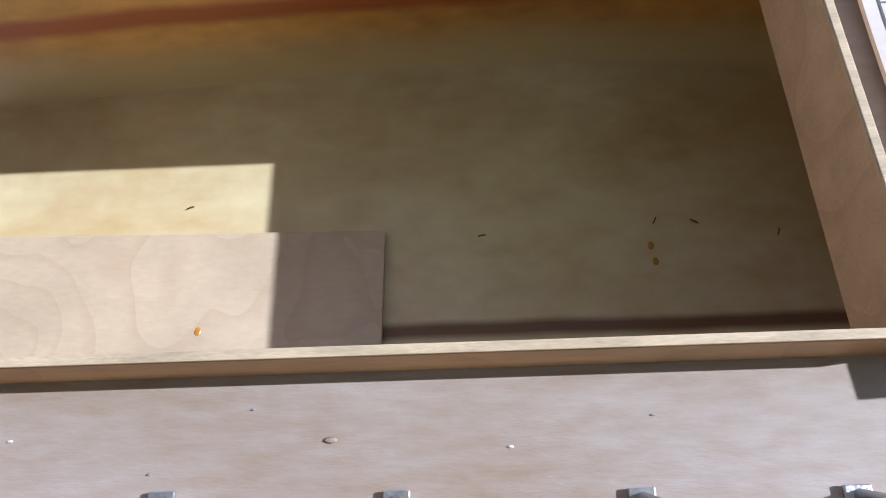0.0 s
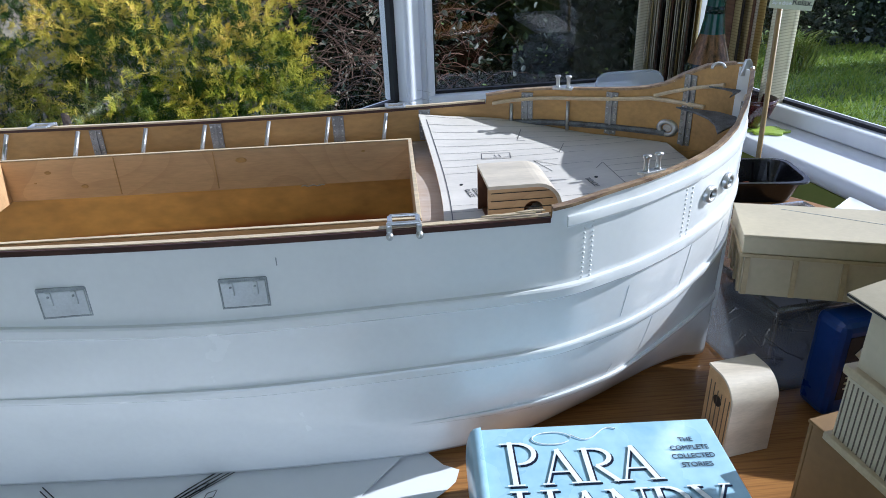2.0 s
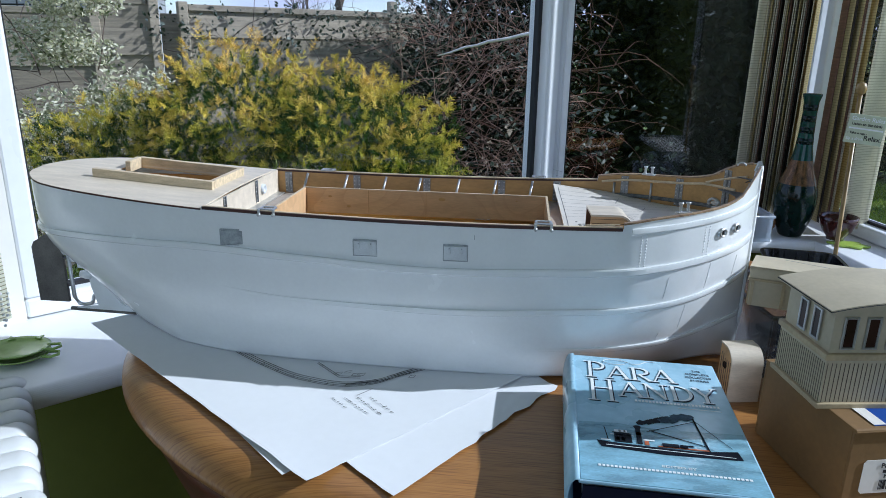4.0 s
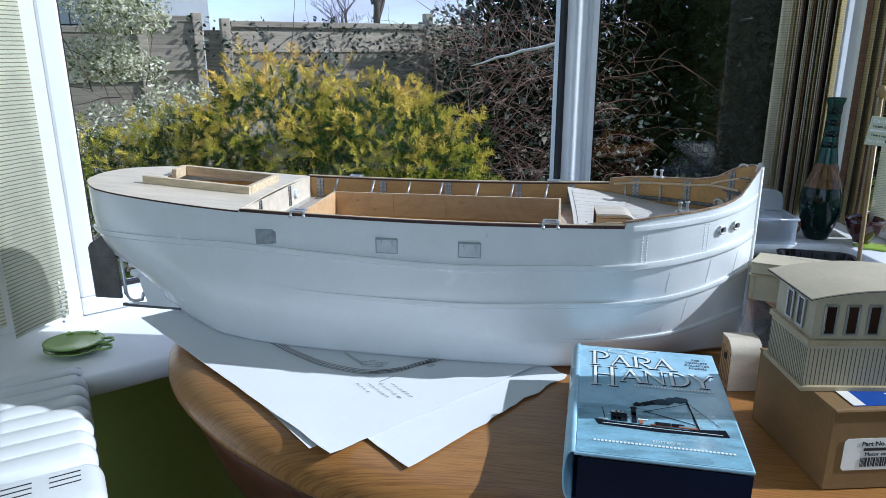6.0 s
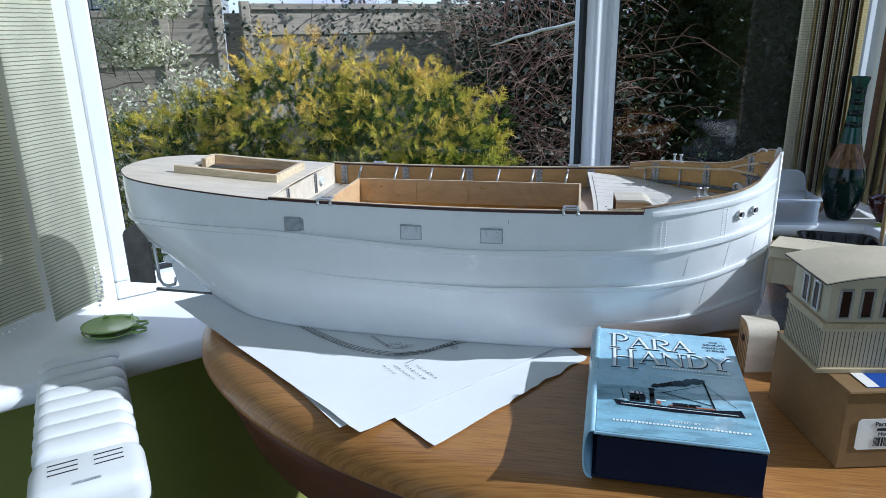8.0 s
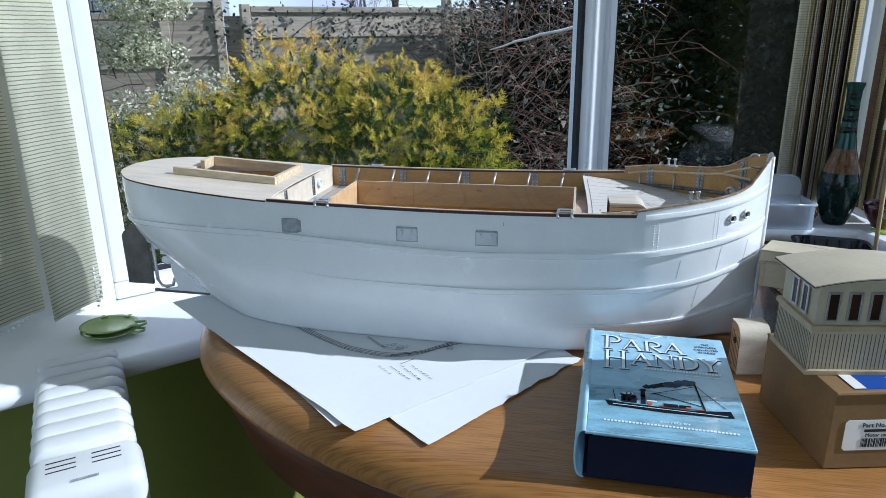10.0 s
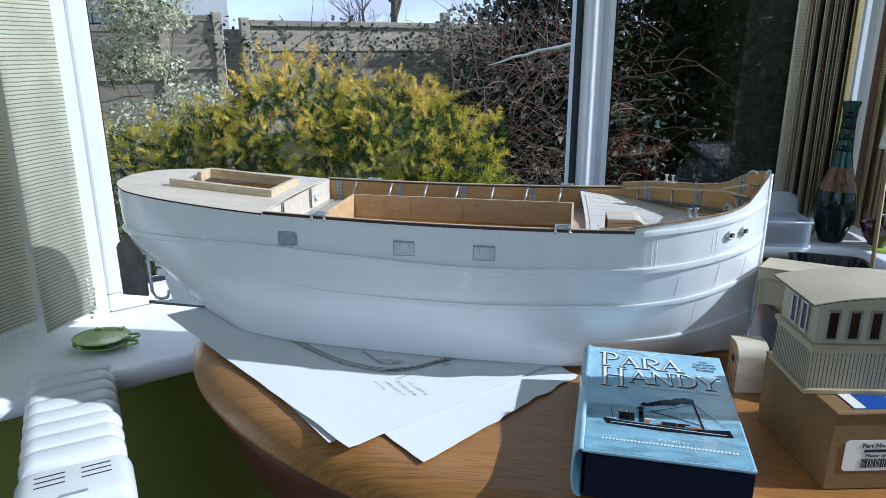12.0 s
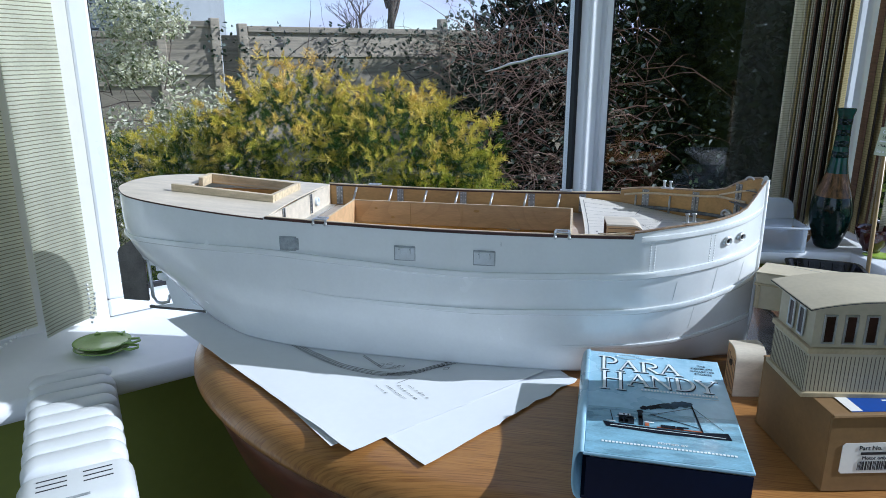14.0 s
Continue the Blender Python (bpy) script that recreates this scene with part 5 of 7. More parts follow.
# ======== things on the table ========
def sheet(name, corners, z, label, lift=0.0, seed=1, category="paper", ragged=0.0):
    """A thin sheet of paper between four corners, slightly wavy; upper face, lower face and edge apart, so that each shades crisply."""
    n = 26
    c = [Vector(p) for p in corners]
    up, low = [], []
    for i in range(n + 1):
        for j in range(n + 1):
            u, v = i / n, j / n
            p = c[0] * (1 - u) * (1 - v) + c[1] * u * (1 - v) + c[2] * u * v + c[3] * (1 - u) * v
            e = max(abs(u - 0.5), abs(v - 0.5)) * 2
            a = noise.noise(Vector((u * 5 + seed, v * 5, 0.3)))
            w = lift * e ** 7 * (0.55 + 0.45 * math.sin(5 * u + 7 * v + seed) + 0.35 * a) + 0.0002 * (1 + noise.noise(Vector((u * 4, v * 4, seed))))
            k = ragged * e ** 12
            p = p + Vector((noise.noise(Vector((u * 11, v * 11, seed))), noise.noise(Vector((u * 11, v * 11, seed + 9.0))))) * k
            up.append((p.x, p.y, z + 0.0002 + w)), low.append((p.x, p.y, z + w))
    m = (n + 1) ** 2
    verts, faces = up + low, []
    for i in range(n):
        for j in range(n):
            a = i * (n + 1) + j
            faces += [(a, a + n + 1, a + n + 2, a + 1), (m + a + 1, m + a + n + 2, m + a + n + 1, m + a)]
    ring = [i * (n + 1) for i in range(n)] + [n * (n + 1) + j for j in range(n)] + [i * (n + 1) + n for i in range(n, 0, -1)] + list(range(n, 0, -1))
    b = len(verts)
    verts += [up[k] for k in ring] + [low[k] for k in ring]
    q = len(ring)
    faces += [(b + k, b + (k + 1) % q, b + q + (k + 1) % q, b + q + k) for k in range(q)]
    return tagged(raw(name, verts, faces, M_PAPER, smooth=True), label, category)


p3 = sheet("paper_sheet", [(-0.30, 0.02), (-0.073, -0.186), (0.06, -0.02), (-0.12, 0.16)], 0.7506, "plain white sheet under the drawing, its corner showing", 0.0, 2)
p2 = sheet("paper_sheet", [(-0.20, -0.03), (0.013, -0.2), (0.135, -0.02), (-0.04, 0.14)], 0.7514, "white paper sheet with a creased edge under the ship", 0.0009, 5, ragged=0.004)
p1 = sheet("plan_drawing", [(-0.373, 0.047), (-0.052, -0.194), (0.115, 0.006), (-0.20, 0.26)], 0.7526, "white plan sheet with an ink ship drawing, under the model", 0.0010, 3, "drawing", ragged=0.002)


def pen(points, w, name, z=0.7538, parent=None):
    verts, faces = [], []
    pts = [Vector(p) for p in points]
    for i, p in enumerate(pts):
        d = (pts[min(i + 1, len(pts) - 1)] - pts[max(i - 1, 0)]).normalized()
        nn = Vector((-d.y, d.x)) * w / 2
        verts += [(p.x - nn.x, p.y - nn.y, z), (p.x + nn.x, p.y + nn.y, z)]
    for i in range(len(pts) - 1):
        faces.append((2 * i, 2 * i + 2, 2 * i + 3, 2 * i + 1))
    raw(name, verts, faces, M_INK, parent)


def plan_lines():
    sheer = curve([(-0.197, 0.008), (-0.149, -0.024), (-0.103, -0.047), (-0.065, -0.054), (-0.036, -0.046), (-0.014, -0.027), (0.02, 0.0)])

    def arc(off, x0=-0.19, x1=0.02):
        return [(x0 + (x1 - x0) * k / 30, sheer(x0 + (x1 - x0) * k / 30) + off) for k in range(31)]
    for off in (0.0, 0.0022, 0.0055, 0.0085):
        pen(arc(off), 0.0007, "ink_line", parent=p1)
    for off in (0.004, 0.008, 0.012):
        pen([(-0.06, -0.053 + off * 0.3), (-0.03, -0.041 + off * 0.6), (0.0, -0.018 + off)], 0.00065, "ink_line", parent=p1)
    for k in range(9):
        x = -0.15 + 0.018 * k
        pen([(x, sheer(x)), (x + 0.001, sheer(x) + 0.0045)], 0.00065, "ink_line", parent=p1)
    for dy in (0, 0.003):
        pen([(-0.098, -0.012 + dy), (-0.070, -0.037 + dy), (-0.050, -0.036 + dy)], 0.00065, "ink_line", parent=p1)
    for x, y in ((-0.066, -0.024), (-0.058, -0.028), (-0.074, -0.028), (-0.052, -0.027), (-0.010, -0.018), (-0.004, -0.024)):
        pen([(x, y), (x + 0.005, y + 0.002), (x + 0.004, y - 0.003), (x - 0.001, y - 0.004), (x, y)], 0.00065, "ink_line", parent=p1)
    pen([(-0.034, -0.054), (-0.045, -0.068)], 0.00065, "ink_line", parent=p1)
    rnd = random.Random(6)
    for r in range(4):
        x, y = -0.066 + 0.011 * r, -0.076 + 0.002 * r
        for k in range(6 if r else 4):
            xx, yy = x + 0.0045 * k, y - 0.0042 * k
            for q in range(2):
                pen([(xx + 0.002 * q, yy - 0.001 * q), (xx + 0.002 * q + rnd.uniform(0.0008, 0.0026), yy - 0.001 * q + rnd.uniform(-0.0024, 0.0012))], 0.0008, "writing_bar", parent=p1)


plan_lines()


STROKES = {
    "P": [(0.3, 0, 0.3, 1, 3), (0.12, 0, 0.5, 0, 1), (0.05, 0.97, 0.6, 0.97, 1), "bowl"],
    "R": [(0.22, 0, 0.22, 1, 3), (0.05, 0, 0.4, 0, 1), (0.05, 0.97, 0.55, 0.97, 1), "bowl", (0.45, 0.45, 0.92, 0, 2.6), (0.8, 0, 1.0, 0, 1)],
    "A": [(0.1, 0, 0.5, 1, 1.2), (0.5, 1, 0.88, 0, 3), (0.25, 0.33, 0.75, 0.33, 1), (0.0, 0, 0.25, 0, 1), (0.7, 0, 1.03, 0, 1)],
    "H": [(0.2, 0, 0.2, 1, 3), (0.8, 0, 0.8, 1, 3), (0.2, 0.58, 0.8, 0.58, 1.2), (0.03, 0, 0.37, 0, 1), (0.63, 0, 0.97, 0, 1), (0.03, 1, 0.37, 1, 1), (0.63, 1, 0.97, 1, 1)],
    "N": [(0.15, 0, 0.15, 1, 1.2), (0.15, 1, 0.85, 0, 3), (0.85, 0, 0.85, 1, 1.2), (0.0, 0, 0.3, 0, 1), (0.0, 1, 0.2, 1, 1), (0.7, 1, 1.0, 1, 1)],
    "D": [(0.2, 0, 0.2, 1, 3), (0.03, 0, 0.5, 0, 1), (0.03, 1, 0.5, 1, 1), "round"],
    "Y": [(0.12, 1, 0.5, 0.45, 3), (0.5, 0.45, 0.88, 1, 1.2), (0.5, 0, 0.5, 0.45, 3), (0.3, 0, 0.7, 0, 1), (0.0, 1, 0.3, 1, 1), (0.74, 1, 1.0, 1, 1)]}


def serif_letter(name, ch, m, w, h, mat, parent):
    """Roman capital of thick and thin strokes in a box w by h from its lower left corner."""
    bm = bmesh.new()
    th = 0.00085
    segs = []
    for st in STROKES[ch]:
        if st == "bowl":
            pts = [(0.45 + 0.42 * math.sin(t), 0.72 + 0.25 * math.cos(t)) for t in [math.pi * k / 10 for k in range(11)]]
            segs += [(*p, *q, 1.2 + 1.6 * math.sin(math.pi * (i + 0.5) / 10)) for i, (p, q) in enumerate(zip(pts, pts[1:]))]
        elif st == "round":
            pts = [(0.42 + 0.5 * math.sin(t), 0.5 + 0.49 * math.cos(t)) for t in [math.pi * k / 12 for k in range(13)]]
            segs += [(*p, *q, 1.2 + 1.8 * math.sin(math.pi * (i + 0.5) / 12)) for i, (p, q) in enumerate(zip(pts, pts[1:]))]
        else:
            segs.append(st)
    for i, (x0, y0, x1, y1, k) in enumerate(segs):
        a, b = Vector((x0 * w, y0 * h)), Vector((x1 * w, y1 * h))
        d = b - a
        bm_box(m @ pose((a.x + b.x) / 2, (a.y + b.y) / 2, 0.000002 * i, 0, 0, math.degrees(math.atan2(d.y, d.x))), d.length + th * 0.6, th * k, 0.0003, 0, 1, bm)
    return part(name, bm, mat, parent)


def book():
    b = thing("book", (0.205, -0.13, TOP), "thick hardback book with a pale blue steamboat cover", "book")
    a = math.radians(4.0)
    m = pose(0.2010, -0.1285, TOP + 0.001, 0, 0, -2.5)
    W, L, H = 0.120, 0.186, 0.0395
    part("pages", bm_box(m @ pose(0.002, 0, H / 2), W - 0.008, L - 0.008, H - 0.005), M_LABEL, b, "cream page block")
    part("back_board", bm_box(m @ pose(0, 0, 0.0013), W, L, 0.0026, 0.0006), M_NAVY, b)
    cov = part("front_board", bm_box(m @ pose(0, 0, H - 0.0013), W, L, 0.0026, 0.0008), M_BLUECOVER, b, "pale blue printed front cover")
    # rounded spine
    verts, faces = [], []
    k = 12
    for i in range(k + 1):
        t = math.pi * i / k
        for y in (-L / 2, L / 2):
            verts.append(m @ Vector((-W / 2 + 0.001 - 0.007 * math.sin(t) ** 0.6, y, H / 2 - (H / 2) * math.cos(t))))
    for i in range(k):
        faces.append((2 * i, 2 * i + 2, 2 * i + 3, 2 * i + 1))
    sp = raw("spine", verts, faces, M_BLUECOVER, b, "rounded pale blue spine", smooth=True)
    sm = sp.modifiers.new("thick", "SOLIDIFY")
    sm.thickness, sm.offset = 0.0015, 1
    part("jacket_front", bm_box(m @ pose(0.001, -L / 2 + 0.0008, H / 2 - 0.001), W - 0.004, 0.0016, H - 0.006), M_NAVY, b, "dark navy tail edge")
    z = H + 0.0002
    # sea and hills
    part("sea", bm_box(m @ pose(0, -0.059, z), W - 0.003, 0.066, 0.0003), M_BLUESEA, cov, "blue sea printed on the cover")
    part("hill_line", bm_prism([(-0.058, -0.026), (0.058, -0.026), (0.058, -0.019), (0.03, -0.021), (0.0, -0.023), (-0.03, -0.019), (-0.058, -0.021)], m @ pose(0, 0, z), 0.00015), M_BLUESEA, cov)
    rr = random.Random(3)
    for i in range(16):
        u = i / 15
        x, y = -0.015 + 0.036 * u + rr.uniform(-0.002, 0.002), -0.022 + 0.020 * u ** 0.6 + rr.uniform(-0.0025, 0.0025)
        rx, ry = 0.0028 + 0.0035 * u, 0.0024 + 0.0018 * u
        out = [(x + rx * rr.uniform(0.75, 1.2) * math.cos(t), y + ry * rr.uniform(0.7, 1.25) * math.sin(t)) for t in [2 * math.pi * k / 16 for k in range(16)]]
        part("smoke", bm_prism(out, m @ pose(0, 0, z + 0.00001 * i), 0.0002), M_SMOKE if i < 9 else M_HAZE, cov, "dark smoke from the funnel")
    boat = part("printed_boat", bm_prism([(-0.046, -0.0445), (-0.030, -0.0462), (0.02, -0.0478), (0.0490, -0.0430), (0.0505, -0.0530), (0.0, -0.0550), (-0.043, -0.0520)], m @ pose(0, 0, z + 0.0003), 0.0002), M_BOATINK, cov, "dark printed steamboat")
    for x0, y0, x1, y1, mt in ((-0.0335, -0.0445, -0.0215, -0.033, M_SMOKE), (-0.018, -0.045, -0.0145, -0.024, M_SMOKE), (-0.018, -0.034, -0.0145, -0.030, M_STRIPE), (-0.001, -0.046, 0.010, -0.041, M_SMOKE), (-0.036, -0.036, -0.0200, -0.0350, M_WHITEINK), (-0.0325, -0.0430, -0.0300, -0.0385, M_WHITEINK), (-0.0285, -0.0430, -0.0262, -0.0385, M_WHITEINK), (-0.0345, -0.0330, -0.0225, -0.0322, M_BOATINK), (-0.0130, -0.0455, -0.0100, -0.0405, M_STRIPE), (0.0105, -0.0460, 0.0160, -0.0425, M_BOATINK), (-0.0040, -0.0462, 0.0300, -0.0448, M_STRIPE), (-0.0330, -0.0320, -0.0240, -0.0290, M_WHITEINK), (-0.0300, -0.0318, -0.0285, -0.0292, M_BOATINK), (-0.0265, -0.0318, -0.0252, -0.0292, M_BOATINK), (-0.0135, -0.0400, -0.0060, -0.0385, M_WHITEINK), (0.0110, -0.0425, 0.0200, -0.0412, M_BOATINK), (-0.0430, -0.0440, -0.0360, -0.0425, M_WHITEINK)):
        part("deckhouse_print", bm_box(m @ pose((x0 + x1) / 2, (y0 + y1) / 2, z + 0.0006), x1 - x0, y1 - y0, 0.0002), mt, boat)
    for (x0, y0), (x1, y1), w in (((0.030, -0.046), (0.026, -0.004), 0.0012), ((0.026, -0.008), (-0.010, -0.028), 0.0004), ((0.026, -0.006), (0.046, -0.040), 0.0003), ((0.028, -0.040), (-0.008, -0.026), 0.0007), ((-0.038, -0.043), (-0.040, -0.026), 0.0006)):
        d = math.degrees(math.atan2(y1 - y0, x1 - x0))
        part("rigging", bm_box(m @ pose((x0 + x1) / 2, (y0 + y1) / 2, z + 0.0006, 0, 0, d), math.hypot(x1 - x0, y1 - y0), w, 0.0002), M_BOATINK, boat)
    part("boat_line", bm_box(m @ pose(0.003, -0.0505, z + 0.0007, 0, 0, -1), 0.086, 0.0005, 0.0002), M_WHITEINK, boat)
    for ch, x, y, w, h in (("P", -0.0520, 0.0520, 0.0200, 0.0290), ("A", -0.0330, 0.0520, 0.0195, 0.0225), ("R", -0.0135, 0.0520, 0.0175, 0.0225), ("A", 0.0040, 0.0520, 0.0195, 0.0225), ("H", -0.0500, 0.0130, 0.0235, 0.0350), ("A", -0.0255, 0.0230, 0.0200, 0.0235), ("N", -0.0055, 0.0230, 0.0195, 0.0235), ("D", 0.0150, 0.0230, 0.0180, 0.0235), ("Y", 0.0330, 0.0230, 0.0195, 0.0235)):
        serif_letter("title_shadow", ch, m @ pose(x + 0.0010, y - 0.0008, z + 0.0002), w, h, M_NAVY, cov)
        serif_letter("title_letter", ch, m @ pose(x, y, z + 0.0006), w, h, M_WHITEINK, cov)
    for i, body in enumerate(("THE", "COMPLETE", "COLLECTED", "STORIES")):
        text_part("small_title", body, 0.0044, m @ pose(0.043, 0.0775 - 0.0058 * i, z + 0.0003), M_NAVY, cov, (0.007, 0.019, 0.021, 0.015)[i], 0.0001)
    for pts in ([(-0.024 + 0.010 * math.cos(t), 0.083 + 0.0045 * math.sin(t)) for t in [0.3 * k for k in range(20)]], [(-0.014 + 0.0022 * k, 0.085 - 0.004 * math.sin(k * 0.5)) for k in range(12)]):
        bm = bm_tube([m @ Vector((x, y, z + 0.0004)) for x, y in pts], 0.00035, 5)
        part("flourish", bm, M_WHITEINK, cov)
    text_part("small_title", "EDITED BY", 0.0034, m @ pose(0.006, -0.0690, z + 0.0004), M_WHITEINK, cov, 0.022, 0.0001)
    for x, y, w, h in ((0.018, 0.0170, 0.064, 0.0030), (0.034, 0.0110, 0.032, 0.0005), (0.002, -0.0750, 0.098, 0.0021)):
        n = max(1, int(w / 0.0026))
        for k in range(n):
            part("name_bar", bm_box(m @ pose(x - w / 2 + w * (k + 0.5) / n, y, z + 0.0005), w / n * (0.66 if h > 0.001 else 1.0), h, 0.0003), M_WHITEINK, cov)


M_HAZE = pbr("thin_smoke_print", (0.06, 0.10, 0.14), 0.6, var=0.35, scale=60, spec=0.1)
M_BOATINK = pbr("boat_print", (0.006, 0.008, 0.016), 0.6, var=0.3, scale=80, spec=0.08)
M_SMOKE = pbr("smoke_print", (0.010, 0.014, 0.022), 0.6, var=0.4, scale=60, spec=0.1)
book()


def curved_piece():
    """Cabin-top piece standing on end: a boarded side and a bent cream skin."""
    c = thing("curved_cabin_piece", (0.29, -0.02, TOP), "curved cream cabin piece with a drawn boarded side, on end", "model part")
    H, D, R = 0.058, 0.028, 0.017
    m = pose(0.2850, -0.0270, TOP, 0, 0, 10) @ Matrix.Scale(0.86, 4)
    # side lies in local yz-plane at x=0 towards -y ; skin runs along +x
    W = 0.034
    skin = [(-0.0, H)] + [(-(D - R) - R * math.sin(a), H - R + R * math.cos(a)) for a in [math.pi / 2 * k / 28 for k in range(29)]] + [(-D, 0.0)]
    t = 0.0016
    verts, faces = [], []
    inn = [(-0.0, H - t)] + [(-(D - R) - (R - t) * math.sin(a), H - R + (R - t) * math.cos(a)) for a in [math.pi / 2 * k / 28 for k in range(29)]] + [(-D + t, 0.0)]
    for pr in (skin, inn):
        for y, z in pr:
            for x in (0, W):
                verts.append(m @ Vector((x, y + D, z)))
    n = len(skin)
    for i in range(n - 1):
        a, b = 2 * i, 2 * n + 2 * i
        faces += [(a, a + 1, a + 3, a + 2), (b, b + 2, b + 3, b + 1), (a, a + 2, b + 2, b), (a + 1, b + 1, b + 3, a + 3)]
    faces += [(0, 2 * n, 2 * n + 1, 1), (2 * n - 2, 2 * n - 1, 4 * n - 1, 4 * n - 2)]
    raw("skin", verts, faces, M_PLYPALE, c, "smooth cream bent skin", smooth=False)
    for x in (0.0008, W - 0.0018):
        out = [(D, 0.0), (D, H - t)] + [(y + D, z) for y, z in inn[1:]]
        bm = bm_prism(out, m @ Matrix(((0, 0, 1, x), (1, 0, 0, 0), (0, 1, 0, 0), (0, 0, 0, 1))), 0.0012)
        s = part("side", bm, M_PLY, c, "plywood side with drawn boards")
        if x < 0.01:
            for k in range(1, 7):
                y = D * k / 7
                part("board_line", bm_box(m @ pose(x - 0.0002, y, H * 0.42), 0.0004, 0.0005, H * (0.80 if y > R else 0.66)), M_LINE, s)
            # dark disc on the closed side, painting the hole's inner shade
            part("hole", bm_lathe([(0, 0.0006), (0.004, 0.0006), (0.004, 0)], m @ pose(x + 0.0002, D * 0.55, H * 0.62, 0, -90, 0), 18), M_DARK, s)


curved_piece()


def wheelhouse():
    """Boarded lower half, windowed upper half and a cambered roof."""
    w = thing("wheelhouse", (0.36, -0.11, 0.8165), "cream model wheelhouse with framed windows, on a cardboard box", "model wheelhouse")
    m = pose(0.3050, -0.1490, 0.8172, 0, 0, 8.5)
    # local: x along the front, y back along the side
    L, D, H1, H2 = 0.105, 0.061, 0.0365, 0.0722
    part("plinth", bm_box(m @ pose(L / 2, D / 2, 0.002), L + 0.005, D + 0.005, 0.004, 0.0006), M_CREAMDK, w)
    part("lower_body", bm_box(m @ pose(L / 2, D / 2, 0.004 + (H1 - 0.004) / 2), L, D, H1 - 0.004), M_CREAM, w, "cream boarded lower half")
    for face in range(2):
        n = 34 if face == 0 else 24
        for k in range(n):
            u = (k + 0.5) / n
            mm = m @ (pose(u * L, -0.0001, 0.019) if face == 0 else pose(-0.0001, u * D, 0.019, 0, 0, 90))
            part("board_line", bm_box(mm, 0.00045, 0.0004, H1 - 0.007), M_LINE, w)
    part("belt", bm_box(m @ pose(L / 2, D / 2, H1 + 0.0022), L + 0.004, D + 0.004, 0.0046, 0.0008), M_CREAMDK, w, "moulded belt under the windows")
    part("upper_body", bm_box(m @ pose(L / 2, D / 2, (H1 + 0.0045 + H2) / 2), L - 0.003, D - 0.003, H2 - H1 - 0.0045), M_CREAM, w, "cream upper half")
    zc, wh = (H1 + 0.0045 + H2) / 2 - 0.0005, 0.0222

    def win(mm, ww):
        # solid panel: the dim interior is put into its colour
        f = part("window", bm_box(mm @ pose(0, -0.0006, 0), ww, 0.0012, wh, 0.0006), M_PANE, w, "dark panel painted as the window's unlit inside, silver frame")
        for dx, dz, sx, sz in ((-ww / 2, 0, 0.0016, wh + 0.0016), (ww / 2, 0, 0.0016, wh + 0.0016), (0, -wh / 2, ww, 0.0016), (0, wh / 2, ww, 0.0016)):
            part("frame", bm_box(mm @ pose(dx, -0.0013, dz), sx, 0.0014, sz, 0.0004), M_SILVER, f)
    for k in range(6):
        win(m @ pose(0.0125 + 0.0158 * k, 0.0013, zc), 0.0085)
    for y in (0.019, 0.036):
        win(m @ pose(0.0013, y, zc, 0, 0, -90), 0.0085)
    # cambered roof
    verts, faces = [], []
    n = 36
    for i in range(n + 1):
        u = i / n
        x = -0.006 + (L + 0.012) * u
        z = H2 + 0.0068 * (1 - (2 * u - 1) ** 2)
        for y in (-0.005, D + 0.005):
            verts += [m @ Vector((x, y, z)), m @ Vector((x, y, z + 0.0022))]
    for i in range(n):
        a = 4 * i
        faces += [(a, a + 4, a + 6, a + 2), (a + 1, a + 3, a + 7, a + 5), (a, a + 1, a + 5, a + 4), (a + 2, a + 6, a + 7, a + 3)]
    faces += [(0, 2, 3, 1), (4 * n, 4 * n + 1, 4 * n + 3, 4 * n + 2)]
    rf = raw("roof", verts, faces, M_CREAM, w, "cambered cream roof with a thin dark seam")
    for y, x0, x1 in ((-0.0052, 0, 1), (D + 0.0052, 0, 1)):
        part("seam", bm_tube([m @ Vector((-0.006 + (L + 0.012) * k / 12, y, H2 + 0.0012 + 0.0068 * (1 - (2 * k / 12 - 1) ** 2))) for k in range(13)], 0.00035, 5), M_INK, rf)
    part("seam", bm_box(m @ pose(-0.0061, D / 2, H2 + 0.0012), 0.0006, D + 0.010, 0.0007), M_INK, rf)
    for y in (0.0013, D - 0.0025):
        out = [(0, H2 - 0.0002)] + [(L * k / 10, H2 + 0.0067 * (1 - (2 * ((L * k / 10 + 0.006) / (L + 0.012)) - 1) ** 2)) for k in range(11)] + [(L, H2 - 0.0002)]
        part("gable", bm_prism(out, m @ pose(0, y + 0.0012, 0, 90, 0, 0), 0.0012), M_CREAM, w)


wheelhouse()


